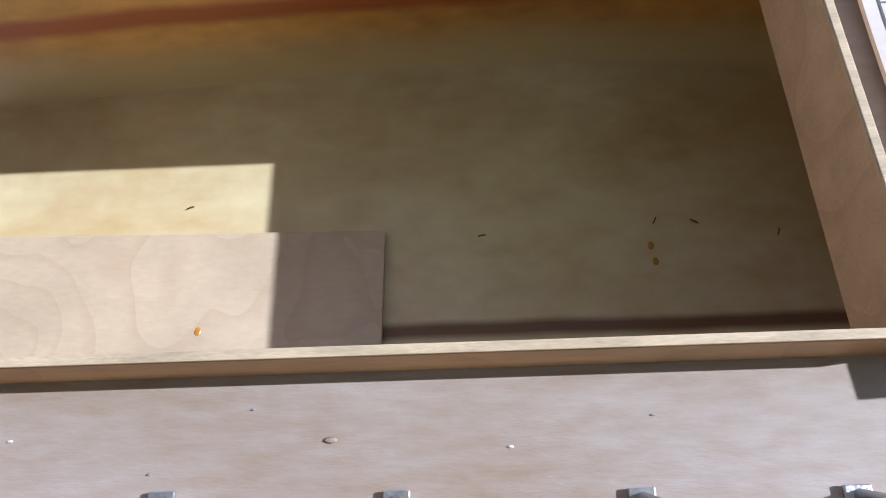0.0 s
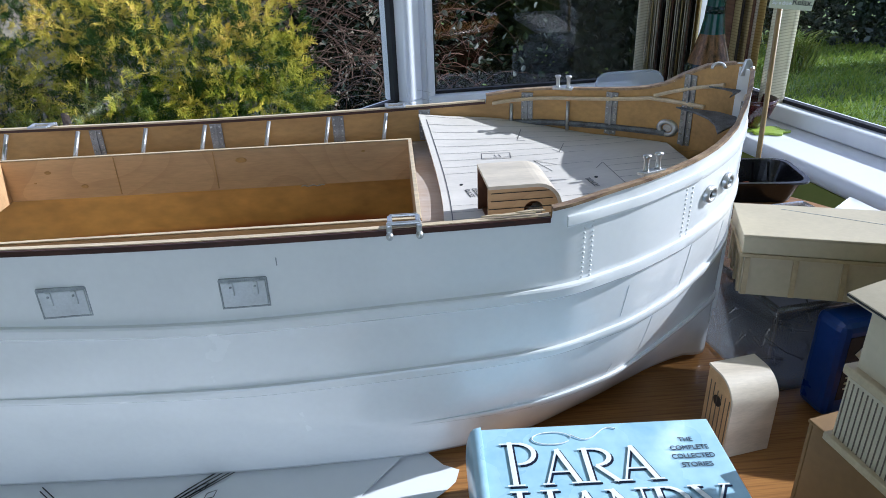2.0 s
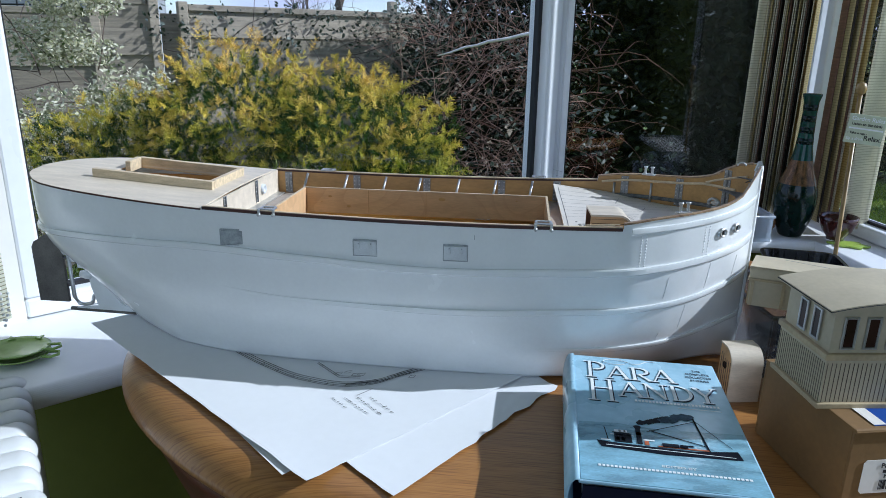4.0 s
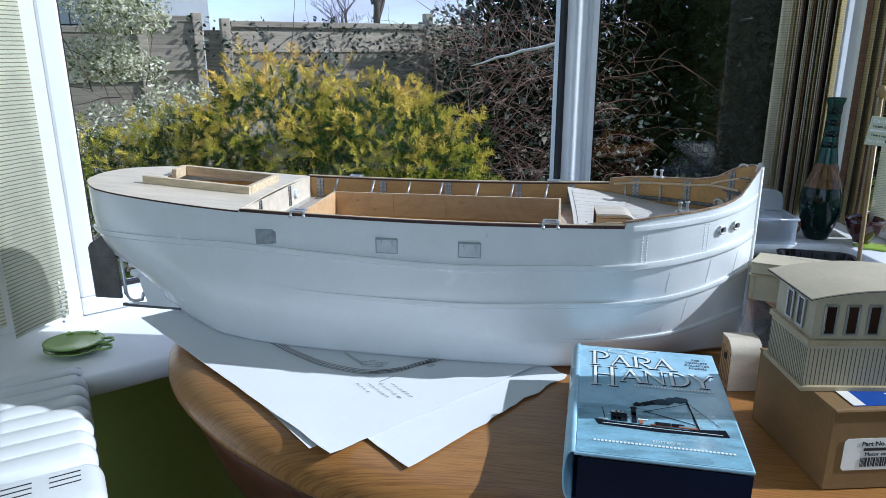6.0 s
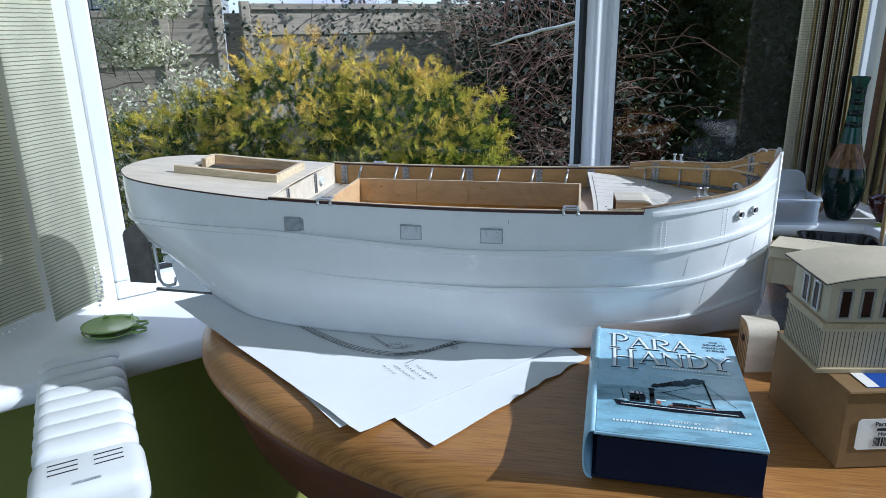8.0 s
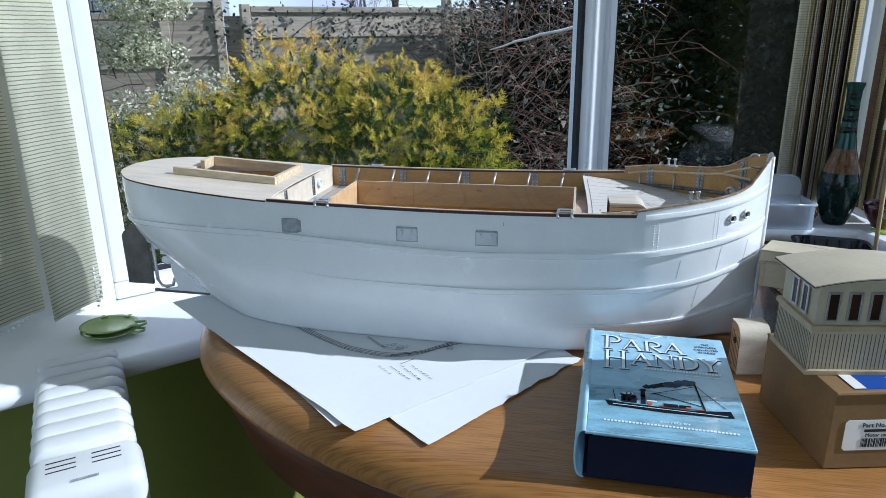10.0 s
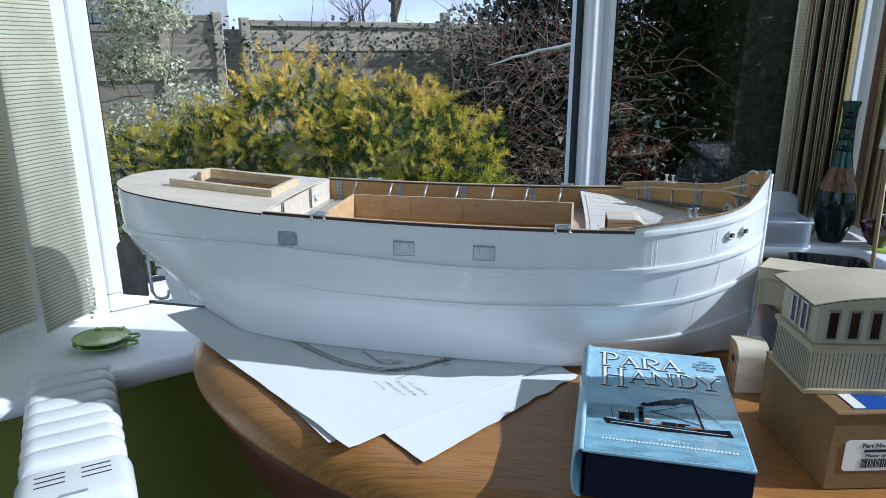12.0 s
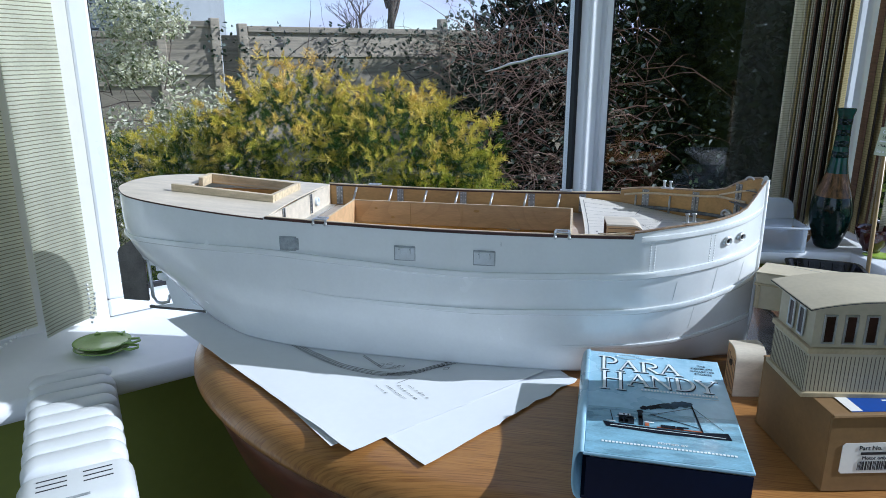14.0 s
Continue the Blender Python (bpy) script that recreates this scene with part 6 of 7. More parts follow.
def cardboard_box():
    b = thing("cardboard_box", (0.37, -0.10, TOP), "brown cardboard parts box with a white printed label", "box")
    m = pose(0.319, -0.176, TOP + 0.0005, 0, 0, 13)
    L, D, H = 0.15, 0.105, 0.0645
    t = 0.002
    for sx, sy, x, y, z, sz in ((L, t, L / 2, t / 2, H / 2, H), (L, t, L / 2, D - t / 2, H / 2, H), (t, D - 2 * t - 0.0004, t / 2, D / 2, H / 2, H), (t, D - 2 * t - 0.0004, L - t / 2, D / 2, H / 2, H), (L - 2 * t, D - 2 * t, L / 2, D / 2, t / 2, t)):
        part("panel", bm_box(m @ pose(x, y, z), sx, sy, sz, 0.0004), M_CARD, b)
    part("lid", bm_box(m @ pose(L / 2, D / 2, H + 0.0006), L + 0.001, D + 0.001, 0.0018, 0.0005), M_CARD, b, "folded cardboard lid")
    part("lid_fold", bm_tube([m @ Vector((0, 0.0, H)), m @ Vector((L, 0.0, H))], 0.0018, 8), M_CARD, b)
    lm = m @ pose(-0.009, 0, 0)
    lab = part("label", bm_prism([(0.022, 0.016), (0.090, 0.016), (0.092, 0.018), (0.092, 0.040), (0.090, 0.042), (0.022, 0.042), (0.020, 0.040), (0.020, 0.018)], lm @ pose(0, -0.0003, 0, 90, 0, 0), 0.0003), M_LABEL, b, "white printed label with a bar code")
    text_part("label_text", "Part No.", 0.0052, lm @ pose(0.042, -0.0008, 0.0375, 90, 0, 0), M_INK, lab)
    part("number_bar", bm_box(lm @ pose(0.062, -0.0008, 0.0375), 0.016, 0.0003, 0.0038), M_INK, lab)
    part("name_bar", bm_box(lm @ pose(0.046, -0.0008, 0.0330), 0.022, 0.0003, 0.0022), M_INK, lab)
    text_part("label_text", "Motor only", 0.0042, lm @ pose(0.046, -0.0008, 0.0290, 90, 0, 0), M_INK, lab)
    rnd = random.Random(4)
    x = 0.034
    while x < 0.060:
        w = rnd.choice((0.0003, 0.0005, 0.0009))
        part("code_bar", bm_box(lm @ pose(x, -0.0008, 0.0225), w, 0.0003, 0.0075), M_INK, lab)
        x += w + rnd.choice((0.0004, 0.0006))
    lf = thing("leaflet", tuple(m @ Vector((0.07, 0.02, H + 0.0016))), "blue and white printed leaflet tucked under the wheelhouse", "leaflet")
    part("sheet", bm_box(m @ pose(0.075, 0.017, H + 0.0018), 0.118, 0.028, 0.0004), M_LEAFBLUE, lf, "blue printed sheet")
    part("border", bm_box(m @ pose(0.020, 0.017, H + 0.0022), 0.009, 0.027, 0.0002), M_LABEL, lf)
    for k in range(6):
        part("print_bar", bm_box(m @ pose(0.052 + 0.012 * (k % 3), 0.012 + 0.007 * (k // 3), H + 0.0022), 0.006, 0.0016, 0.0002), M_LABEL, lf)


cardboard_box()


def deckhouse():
    """Long cream casing with battens and a flat lid, one end slanted, tipped back on a tub."""
    d = thing("deckhouse", (0.42, 0.08, 0.81), "long cream model deckhouse with thin battens, tipped on a tub", "model deckhouse")
    turn = Matrix.Rotation(radians(-18), 4, "Z") @ Matrix.Rotation(radians(-7), 4, "X")
    L, D, H = 0.19, 0.068, 0.024
    m = Matrix.Translation(Vector((0.311, 0.034, 0.862)) - turn @ Vector((0, 0, H + 0.0136))) @ turn

    def plan(o, k=0.005):
        return [(-o, -o), (L + o, -o), (L + o, D + o), (k - o, D + o)]
    part("body", bm_prism(plan(0), m, H), M_CREAM, d, "cream panelled sides")
    for k in range(8):
        part("batten", bm_box(m @ pose(0.002 + k * 0.0262, -0.0009, H / 2), 0.0028, 0.0018, H - 0.001), M_CREAMDK, d)
    for k in range(4):
        u = 0.06 + 0.29 * k
        part("batten", bm_box(m @ pose(0.005 * u - 0.0008, D * u, H / 2, 0, 0, 4), 0.0018, 0.0030, H - 0.001), M_CREAMDK, d)
    part("cornice", bm_prism(plan(0.0028), m @ pose(0, 0, H), 0.0020), M_CREAMDK, d, "pale beading under the roof")
    part("roof_fascia", bm_prism(plan(0.0018), m @ pose(0, 0, H + 0.0021), 0.0100, 0.0006), M_CREAM, d, "deep cream fascia")
    rf = part("roof", bm_prism(plan(0.0024), m @ pose(0, 0, H + 0.0122), 0.0014, 0.0004), M_CREAM, d, "flat cream roof with a pencil line")
    part("pencil_line", bm_box(m @ pose(0.085, D * 0.52, H + 0.0137, 0, 0, -24), 0.12, 0.0006, 0.0002), M_GRAPHITE, rf)


deckhouse()


def plastic_tub():
    t = thing("plastic_tub", (0.36, 0.10, TOP), "low smoky plastic tub holding small black fittings", "tub")
    m = pose(0.384, 0.100, TOP + 0.0005, 0, 0, 8)
    L, D, H, w = 0.120, 0.135, 0.064, 0.0016
    for x, y, sx, sy in ((0, -D / 2, L, w), (0, D / 2, L, w), (-L / 2, 0, w, D - 2 * w), (L / 2, 0, w, D - 2 * w)):
        part("wall", bm_box(m @ pose(x, y, H / 2), sx, sy, H, 0.0005), M_CLEAR, t, "smoky plastic wall")
    part("bottom", bm_box(m @ pose(0, 0, 0.001), L - 2 * w, D - 2 * w, 0.0016), M_CLEAR, t)
    for y in (-D / 2 - 0.002, D / 2 + 0.002):
        part("rim", bm_tube([m @ Vector((-L / 2 - 0.002, y, H)), m @ Vector((L / 2 + 0.002, y, H))], 0.0022, 8), M_CLEAR, t, smooth=True)
    for x in (-L / 2 - 0.002, L / 2 + 0.002):
        part("rim", bm_tube([m @ Vector((x, -D / 2, H)), m @ Vector((x, D / 2, H))], 0.0022, 8), M_CLEAR, t, smooth=True)
    # black slab added so that the inside of the tub reads dark
    tagged(part("dark_pouch", bm_box(m @ pose(0.018, 0.028, 0.0065, 0, 0, 12), 0.060, 0.052, 0.009, 0.003), M_INK), "flat black slab added for the tub's dark inside", "pouch")
    rnd = random.Random(11)
    for k in range(26):
        c = m @ Vector((rnd.uniform(-0.050, 0.030), rnd.uniform(-0.056, 0.01), 0.0040 + rnd.uniform(0, 0.012)))
        a, tl = rnd.uniform(0, 6.3), rnd.uniform(-0.3, 0.3)
        v = Vector((math.cos(a) * math.cos(tl), math.sin(a) * math.cos(tl), math.sin(tl))) * rnd.uniform(0.004, 0.009)
        tagged(part("screw", bm_tube([c - v, c - v * 0.8, c - v * 0.79, c + v], [0.0015, 0.0015, 0.0007, 0.0006], 7), M_RUDDER if k % 3 else M_BLACK), "small dark metal fitting lying loose in the tub", "fitting", "loose fittings in the tub")


plastic_tub()


def blue_can():
    c = thing("blue_bottle", (0.377, 0.012, TOP), "blue plastic bottle with a white hazard label", "bottle")
    m = pose(0.377, 0.012, TOP + 0.0005, 0, 0, 9)
    part("body", bm_box(m @ pose(0, 0, 0.0335), 0.044, 0.024, 0.067, 0.006, 3), M_BLUECAN, c)
    part("label", bm_box(m @ pose(-0.006, -0.0122, 0.036), 0.020, 0.0004, 0.044), M_NAVY, c)
    part("hazard_mark", bm_box(m @ pose(-0.006, -0.0126, 0.046, 0, 45, 0), 0.0065, 0.0004, 0.0065), M_LABEL, c, "white diamond hazard mark")
    for k in range(4):
        part("print_bar", bm_box(m @ pose(-0.006, -0.0126, 0.034 - 0.004 * k), 0.014, 0.0004, 0.0012), M_LABEL, c)


blue_can()


def black_tray():
    t = thing("black_tray", (0.492, 0.355, TOP), "black plastic food tray with ribbed sides, holding small fittings", "tray")
    m = pose(0.488, 0.357, TOP + 0.0005, 0, 0, -8)
    L, D, H = 0.096, 0.074, 0.026
    for s, z0, z1 in ((1, 0.0, H),):
        n = 40
        out, inn = [], []
        def ring(hx, hy, z, r=0.014):
            pts = []
            for k in range(n):
                a = 2 * math.pi * k / n
                ca, sa = math.cos(a), math.sin(a)
                pts.append(m @ Vector((math.copysign(abs(ca) ** 0.35, ca) * hx, math.copysign(abs(sa) ** 0.35, sa) * hy, z)))
            return pts
        rings = [ring(L / 2 - 0.010, D / 2 - 0.010, 0.0), ring(L / 2 - 0.002, D / 2 - 0.002, H - 0.003), ring(L / 2 + 0.004, D / 2 + 0.004, H - 0.002), ring(L / 2 + 0.004, D / 2 + 0.004, H), ring(L / 2 - 0.001, D / 2 - 0.001, H), ring(L / 2 - 0.009, D / 2 - 0.009, 0.002)]
        verts = [p for r in rings for p in r]
        faces = []
        for i in range(len(rings) - 1):
            for k in range(n):
                faces.append((i * n + k, i * n + (k + 1) % n, (i + 1) * n + (k + 1) % n, (i + 1) * n + k))
        faces += [tuple(range(n))[::-1], tuple(range(5 * n, 6 * n))]
        raw("shell", verts, faces, M_BLACK, t, "glossy black plastic shell")
    for k in range(5):
        part("rib", bm_tube([m @ Vector((-0.032 + 0.016 * k, D / 2 - 0.0105, 0.003)), m @ Vector((-0.032 + 0.016 * k, D / 2 - 0.0035, H - 0.002))], 0.0012, 6), M_BLACK, t)
    part("red_card", bm_box(m @ pose(-0.005, 0.008, 0.0035, 0, 0, 12), 0.035, 0.024, 0.0014), M_STRIPE, t)
    for k in range(3):
        part("fitting", bm_tube([m @ Vector((-0.02 + 0.02 * k, -0.01, 0.006)), m @ Vector((-0.005 + 0.02 * k, 0.004, 0.007))], 0.0012, 6), M_SILVER, t)
    return t


black_tray()


rs = sheet("paper_sheet", [(0.535, 0.225), (0.605, 0.245), (0.585, 0.325), (0.528, 0.282)], 0.7508, "white printed sheet lying at the table's edge", 0.002, 8)
for k in range(7):
    pen([(0.545 + 0.005 * k, 0.245), (0.555 + 0.004 * k, 0.275)], 0.0008, "ink_line", 0.7524, rs)

# ======== on the window sill ========
SZ = SILL_Z + 0.0005


def cat_dish(x, y, z, ang, label):
    """Round shallow dish with two small ears and a wire handle."""
    d = thing("green_dish", (x, y, z), label, "dish", "stacked green dishes")
    m = pose(x, y, z, 0, 0, ang) @ Matrix.Scale(0.80, 4)
    prof = [(0.0, 0.0), (0.026, 0.0), (0.030, 0.002), (0.041, 0.0065), (0.044, 0.009), (0.0432, 0.010), (0.039, 0.0078), (0.028, 0.0042), (0.0, 0.0038)]
    part("bowl", bm_lathe(prof, m @ Matrix.Diagonal((1.08, 0.92, 1, 1)), 48), M_GREEN, d, smooth=True)
    for a in (62, 118):
        mm = m @ pose(0.043 * math.cos(radians(a)), 0.038 * math.sin(radians(a)), 0.0075, 0, 0, a)
        part("ear", bm_prism([(-0.004, -0.0055), (0.0085, -0.001), (0.0085, 0.001), (-0.004, 0.0055)], mm, 0.0026, 0.0006), M_GREEN, d)
    part("handle", bm_tube([m @ Vector(p) for p in ((0.040, -0.010, 0.008), (0.056, -0.012, 0.0085), (0.064, -0.004, 0.009), (0.060, 0.006, 0.009), (0.042, 0.006, 0.0085))], 0.0018, 8), M_GREEN, d, "looped green handle", smooth=True)
    return d


cat_dish(-0.503, 0.086, SZ, 8, "lower green glazed dish with ears, on the window sill")
cat_dish(-0.505, 0.089, SZ + 0.0058, 16, "upper green glazed dish with ears, stacked on another")


def vase():
    v = thing("tall_vase", (0.655, 0.845, SZ), "tall dark teal glazed vase with a striped neck, on the sill", "vase")
    m = pose(0.655, 0.845, SZ)
    full = [(0.0, 0.0), (0.020, 0.0), (0.0235, 0.004), (0.0305, 0.022), (0.0370, 0.046), (0.0402, 0.070), (0.0402, 0.084), (0.0385, 0.098), (0.0355, 0.110)]
    mid = [(0.0355, 0.110), (0.030, 0.127), (0.0248, 0.143), (0.0205, 0.158)]
    neck = [(0.0205, 0.158), (0.0165, 0.182), (0.0142, 0.21), (0.0130, 0.25), (0.0138, 0.272), (0.0175, 0.285), (0.0172, 0.288), (0.012, 0.283), (0.011, 0.24)]
    part("body", bm_lathe(full, m, 48), M_TEALDK, v, "near-black glossy body", smooth=True)
    part("shoulder", bm_lathe(mid, m, 48), M_COPPER, v, "streaked copper shoulder", smooth=True)
    part("neck", bm_lathe(neck, m, 40), M_TEAL, v, "teal glazed neck", smooth=True)
    for z, r0, r1 in ((0.196, 0.01584, 0.01486), (0.218, 0.01414, 0.01378), (0.240, 0.01348, 0.01312), (0.262, 0.01324, 0.01364)):
        part("neck_band", bm_lathe([(r0 - 0.001, z - 0.006), (r0 + 0.0002, z - 0.006), (r1 + 0.0002, z + 0.006), (r1 - 0.001, z + 0.006)], m, 40), M_TEALDK, v, "dark band round the neck", smooth=True)


vase()


def food_box():
    b = thing("plastic_food_box", (0.555, 0.80, SZ), "clear plastic food box with its lid propped open, on the sill", "plastic box")
    m = pose(0.530, 0.815, SZ, 0, 0, 4)
    L, D, H, w = 0.125, 0.080, 0.052, 0.0015
    for x, y, sx, sy in ((0, -D / 2, L, w), (0, D / 2, L, w), (-L / 2, 0, w, D - 2 * w), (L / 2, 0, w, D - 2 * w)):
        part("wall", bm_box(m @ pose(x, y, H / 2), sx, sy, H, 0.0005), M_CLEARBOX, b, "cloudy clear wall")
    part("bottom", bm_box(m @ pose(0, 0, 0.001), L - 2 * w, D - 2 * w, 0.0015), M_CLEARBOX, b)
    for y in (-D / 2 - 0.002, D / 2 + 0.002):
        part("rim", bm_tube([m @ Vector((-L / 2 - 0.002, y, H)), m @ Vector((L / 2 + 0.002, y, H))], 0.0026, 8), M_CLEARBOX, b, smooth=True)
    for x in (-L / 2 - 0.002, L / 2 + 0.002):
        part("rim", bm_tube([m @ Vector((x, -D / 2, H)), m @ Vector((x, D / 2, H))], 0.0026, 8), M_CLEARBOX, b, smooth=True)
    lid = m @ pose(0, D / 2 + 0.004, H + 0.002, 74, 0, 0)
    out = [(-L / 2, 0), (L / 2, 0), (L / 2 - 0.001, 0.026), (L / 2 - 0.006, 0.035), (L / 2 - 0.014, 0.040), (L / 2 - 0.026, 0.042), (-L / 2 + 0.026, 0.042), (-L / 2 + 0.014, 0.040), (-L / 2 + 0.006, 0.035), (-L / 2 + 0.001, 0.026)]
    part("lid", bm_prism(out, lid, 0.0016), M_CLEARBOX, b, "open clear lid")
    part("lid_rim", bm_tube([lid @ Vector((x, y, 0.001)) for x, y in out[1:] + out[:1]], 0.0022, 8), M_CLEARBOX, b, smooth=True)
    for k, (x, r) in enumerate(((-0.028, 0.016), (0.004, 0.018), (0.030, 0.014))):
        o = tagged(part("dried_bulb", bm_lathe([(0, -r)] + [(r * math.cos(t) * (1 + 0.1 * math.sin(5 * t)), r * math.sin(t)) for t in [-1.3 + 0.26 * i for i in range(11)]] + [(0, r)], m @ pose(x, 0.004, 0.0025 + r), 20), M_WICKER, smooth=True), "brown dried bulb lying in the plastic box", "bulb", "bulbs in the plastic box")


M_CLEARBOX = cloudy_plastic("cloudy_plastic", (0.92, 0.94, 0.95), 0.26)
food_box()


def wicker_ball():
    c, r = Vector((0.603, 0.852, SZ + 0.0225)), 0.021
    o = thing("wicker_ball", (c.x, c.y, SZ), "small woven wicker ball on the sill, beside the vase", "ornament")
    rnd = random.Random(3)
    for k in range(16):
        n = Vector((rnd.gauss(0, 1), rnd.gauss(0, 1), rnd.gauss(0, 1))).normalized()
        u = n.orthogonal().normalized()
        v = n.cross(u)
        part("cane", bm_tube([c + (u * math.cos(t) + v * math.sin(t)) * r * (1 + 0.03 * math.sin(3 * t + k)) for t in [2 * math.pi * i / 20 for i in range(21)]], 0.0014, 5), M_WICKER, o)


wicker_ball()
bowl = thing("plum_bowl", (0.728, 0.805, SZ + 0.006), "dark plum glazed bowl standing on a green leaf dish", "bowl")
part("body", bm_lathe([(0.0, 0.0), (0.016, 0.0), (0.017, 0.006), (0.027, 0.018), (0.034, 0.037), (0.036, 0.048), (0.0345, 0.0485), (0.030, 0.032), (0.018, 0.012), (0.0, 0.009)], pose(0.728, 0.805, SZ + 0.006), 44), M_BOWL, bowl, smooth=True)
leaf = thing("leaf_dish", (0.752, 0.785, SZ), "flat lime green leaf-shaped dish on the sill", "dish")
part("dish", bm_prism([((0.034 + 0.006 * math.cos(6 * t)) * math.cos(t) * 1.25, (0.030 + 0.004 * math.cos(6 * t)) * math.sin(t)) for t in [2 * math.pi * k / 40 for k in range(40)]], pose(0.745, 0.782, SZ, 0, 0, -20) @ Matrix.Diagonal((0.78, 0.78, 1, 1)), 0.004, 0.0012), M_GREENLEAF, leaf)


def sign():
    s = thing("garden_sign", (0.676, 0.662, 0.0), "pale sage garden sign with printed rules, fixed to a bamboo pole", "sign")
    base, head = Vector((0.690, 0.664, 0.0)), Vector((0.660, 0.662, 0.985))
    part("pole", bm_tube([base, base.lerp(head, 0.5) + Vector((0.001, 0, 0)), head], [0.0042, 0.0040, 0.0036], 12), M_BRASSPOLE, s, "slim bamboo pole", smooth=True)
    part("finial", bm_lathe([(0, 0), (0.007, 0.003), (0.009, 0.012), (0.006, 0.02), (0.0, 0.022)], pose(head.x, head.y, head.z - 0.004), 16), M_BRASSPOLE, s, smooth=True)
    m = pose(0.676, 0.655, 0.924, 90, 0, -8) @ pose(0, 0, 0, 0, 0, -6) @ Matrix.Scale(0.9, 4)
    W, H = 0.066, 0.055
    b = part("board", bm_box(m, W, H, 0.003, 0.0008), M_SIGN, s, "sage painted board")
    for body, sz, y, x, mt in (("Garden Rules", 0.0105, 0.0190, 0, M_WHITEINK), ("Listen to the birds", 0.0072, 0.0090, 0, M_INK), ("- Take a nap -", 0.0062, -0.0080, -0.013, M_INK), ("Sip a drink", 0.0072, -0.0190, -0.015, M_WHITEINK), ("Relax.", 0.0130, -0.0160, 0.016, M_INK)):
        text_part("lettering", body, sz, m @ pose(x, y, 0.0019), mt, b, None, 0.0002, 0.00012)
    part("text_bar", bm_box(m @ pose(0, 0.0008, 0.0018), 0.060, 0.0030, 0.0004), M_WHITEINK, b)


sign()


# ======== blinds ========
def slat(p, ang, width, parent, mat=None, z0=0.70, z1=HEAD_Z - 0.03, wave=0.004):
    """Vertical fabric slat hanging from the head of the window, gently curved across."""
    m = pose(p[0], p[1], 0, 0, 0, ang)
    verts, faces, n = [], [], 6
    for k in range(2):
        for i in range(n + 1):
            u = i / n - 0.5
            verts.append(m @ Vector((u * width, wave * (1 - 4 * u * u), (z0, z1)[k])))
    for i in range(n):
        faces.append((i, i + 1, n + 2 + i, n + 1 + i))
    ob = raw("slat", verts, faces, mat or M_BLINDS, parent, smooth=True)
    so = ob.modifiers.new("thick", "SOLIDIFY")
    so.thickness = 0.0012
    return ob


def blind(name, a, b, label):
    """Head rail from a to b."""
    t = thing(name, (a[0], a[1], HEAD_Z - 0.03), label, "vertical blind")
    d = Vector(b) - Vector(a)
    part("head_rail", bm_box(pose((a[0] + b[0]) / 2, (a[1] + b[1]) / 2, HEAD_Z - 0.015, 0, 0, math.degrees(math.atan2(d.y, d.x))), d.length, 0.04, 0.03, 0.003), M_UPVC, t)
    return t


bl = blind("vertical_blind", (-0.83, -0.12), (-0.56, 0.16), "cream textured vertical blind drawn to the window's edge")
for p, ang in (((-0.571, 0.118), 84), ((-0.630, 0.066), 80), ((-0.690, 0.008), 82), ((-0.750, -0.052), 78)):
    slat(p, ang, 0.089, bl)
bl = blind("vertical_blind", (0.57, 0.975), (0.70, 0.99), "striped cream and brown vertical blind stacked at the bay corner")
slat((0.586, 0.960), 36, 0.070, bl, M_BLINDPALE)
for k in range(20):
    slat((0.606 + 0.0046 * k, 0.988 + 0.0012 * (k % 3)), 52 + 4 * (k % 4), 0.08, bl, (M_BLINDPALE, M_BLINDTAN, M_BLINDPALE, M_BLINDBROWN, M_BLINDPALE, M_BLINDEDGE)[k % 6], wave=0.002)
bl = blind("vertical_blind", (0.715, 0.95), (0.775, 0.82), "cream, tan and brown vertical blind stacked at the bay corner")
for k in range(7):
    slat((0.724 + 0.0044 * k, 0.934 - 0.0075 * k), 92 - 5 * (k % 3), 0.030 if k == 0 else 0.055, bl, (M_BLINDBROWN, M_BLINDTAN, M_BLINDEDGE, M_BLINDTAN, M_BLINDBROWN, M_BLINDPALE, M_BLINDTAN)[k], wave=0.002)
slat((0.776, 0.838), 30, 0.080, bl, M_BLINDPALE)


def chain(points, label):
    """Beaded control chain."""
    c = thing("blind_chain", points[0], label, "chain")
    pts = [Vector(p) for p in points]
    bm = bmesh.new()
    for a, b in zip(pts, pts[1:]):
        n = max(1, int((b - a).length / 0.007))
        for i in range(n):
            bmesh.ops.create_icosphere(bm, subdivisions=1, radius=0.0022, matrix=Matrix.Translation(a.lerp(b, i / n)))
    part("beads", bm, M_CHAIN, c, smooth=True)


chain([(-0.72, -0.02, 0.715), (-0.69, -0.005, 0.698), (-0.655, 0.02, 0.692), (-0.62, 0.04, 0.698), (-0.60, 0.055, 0.712), (-0.59, 0.065, 0.72)], "white beaded chain linking the feet of the blind slats")
chain([(-0.560, 0.143, 0.755), (-0.560, 0.142, 0.72), (-0.556, 0.137, 0.70), (-0.551, 0.141, 0.72), (-0.549, 0.143, 0.75)], "white beaded pull chain hanging beside the window frame")


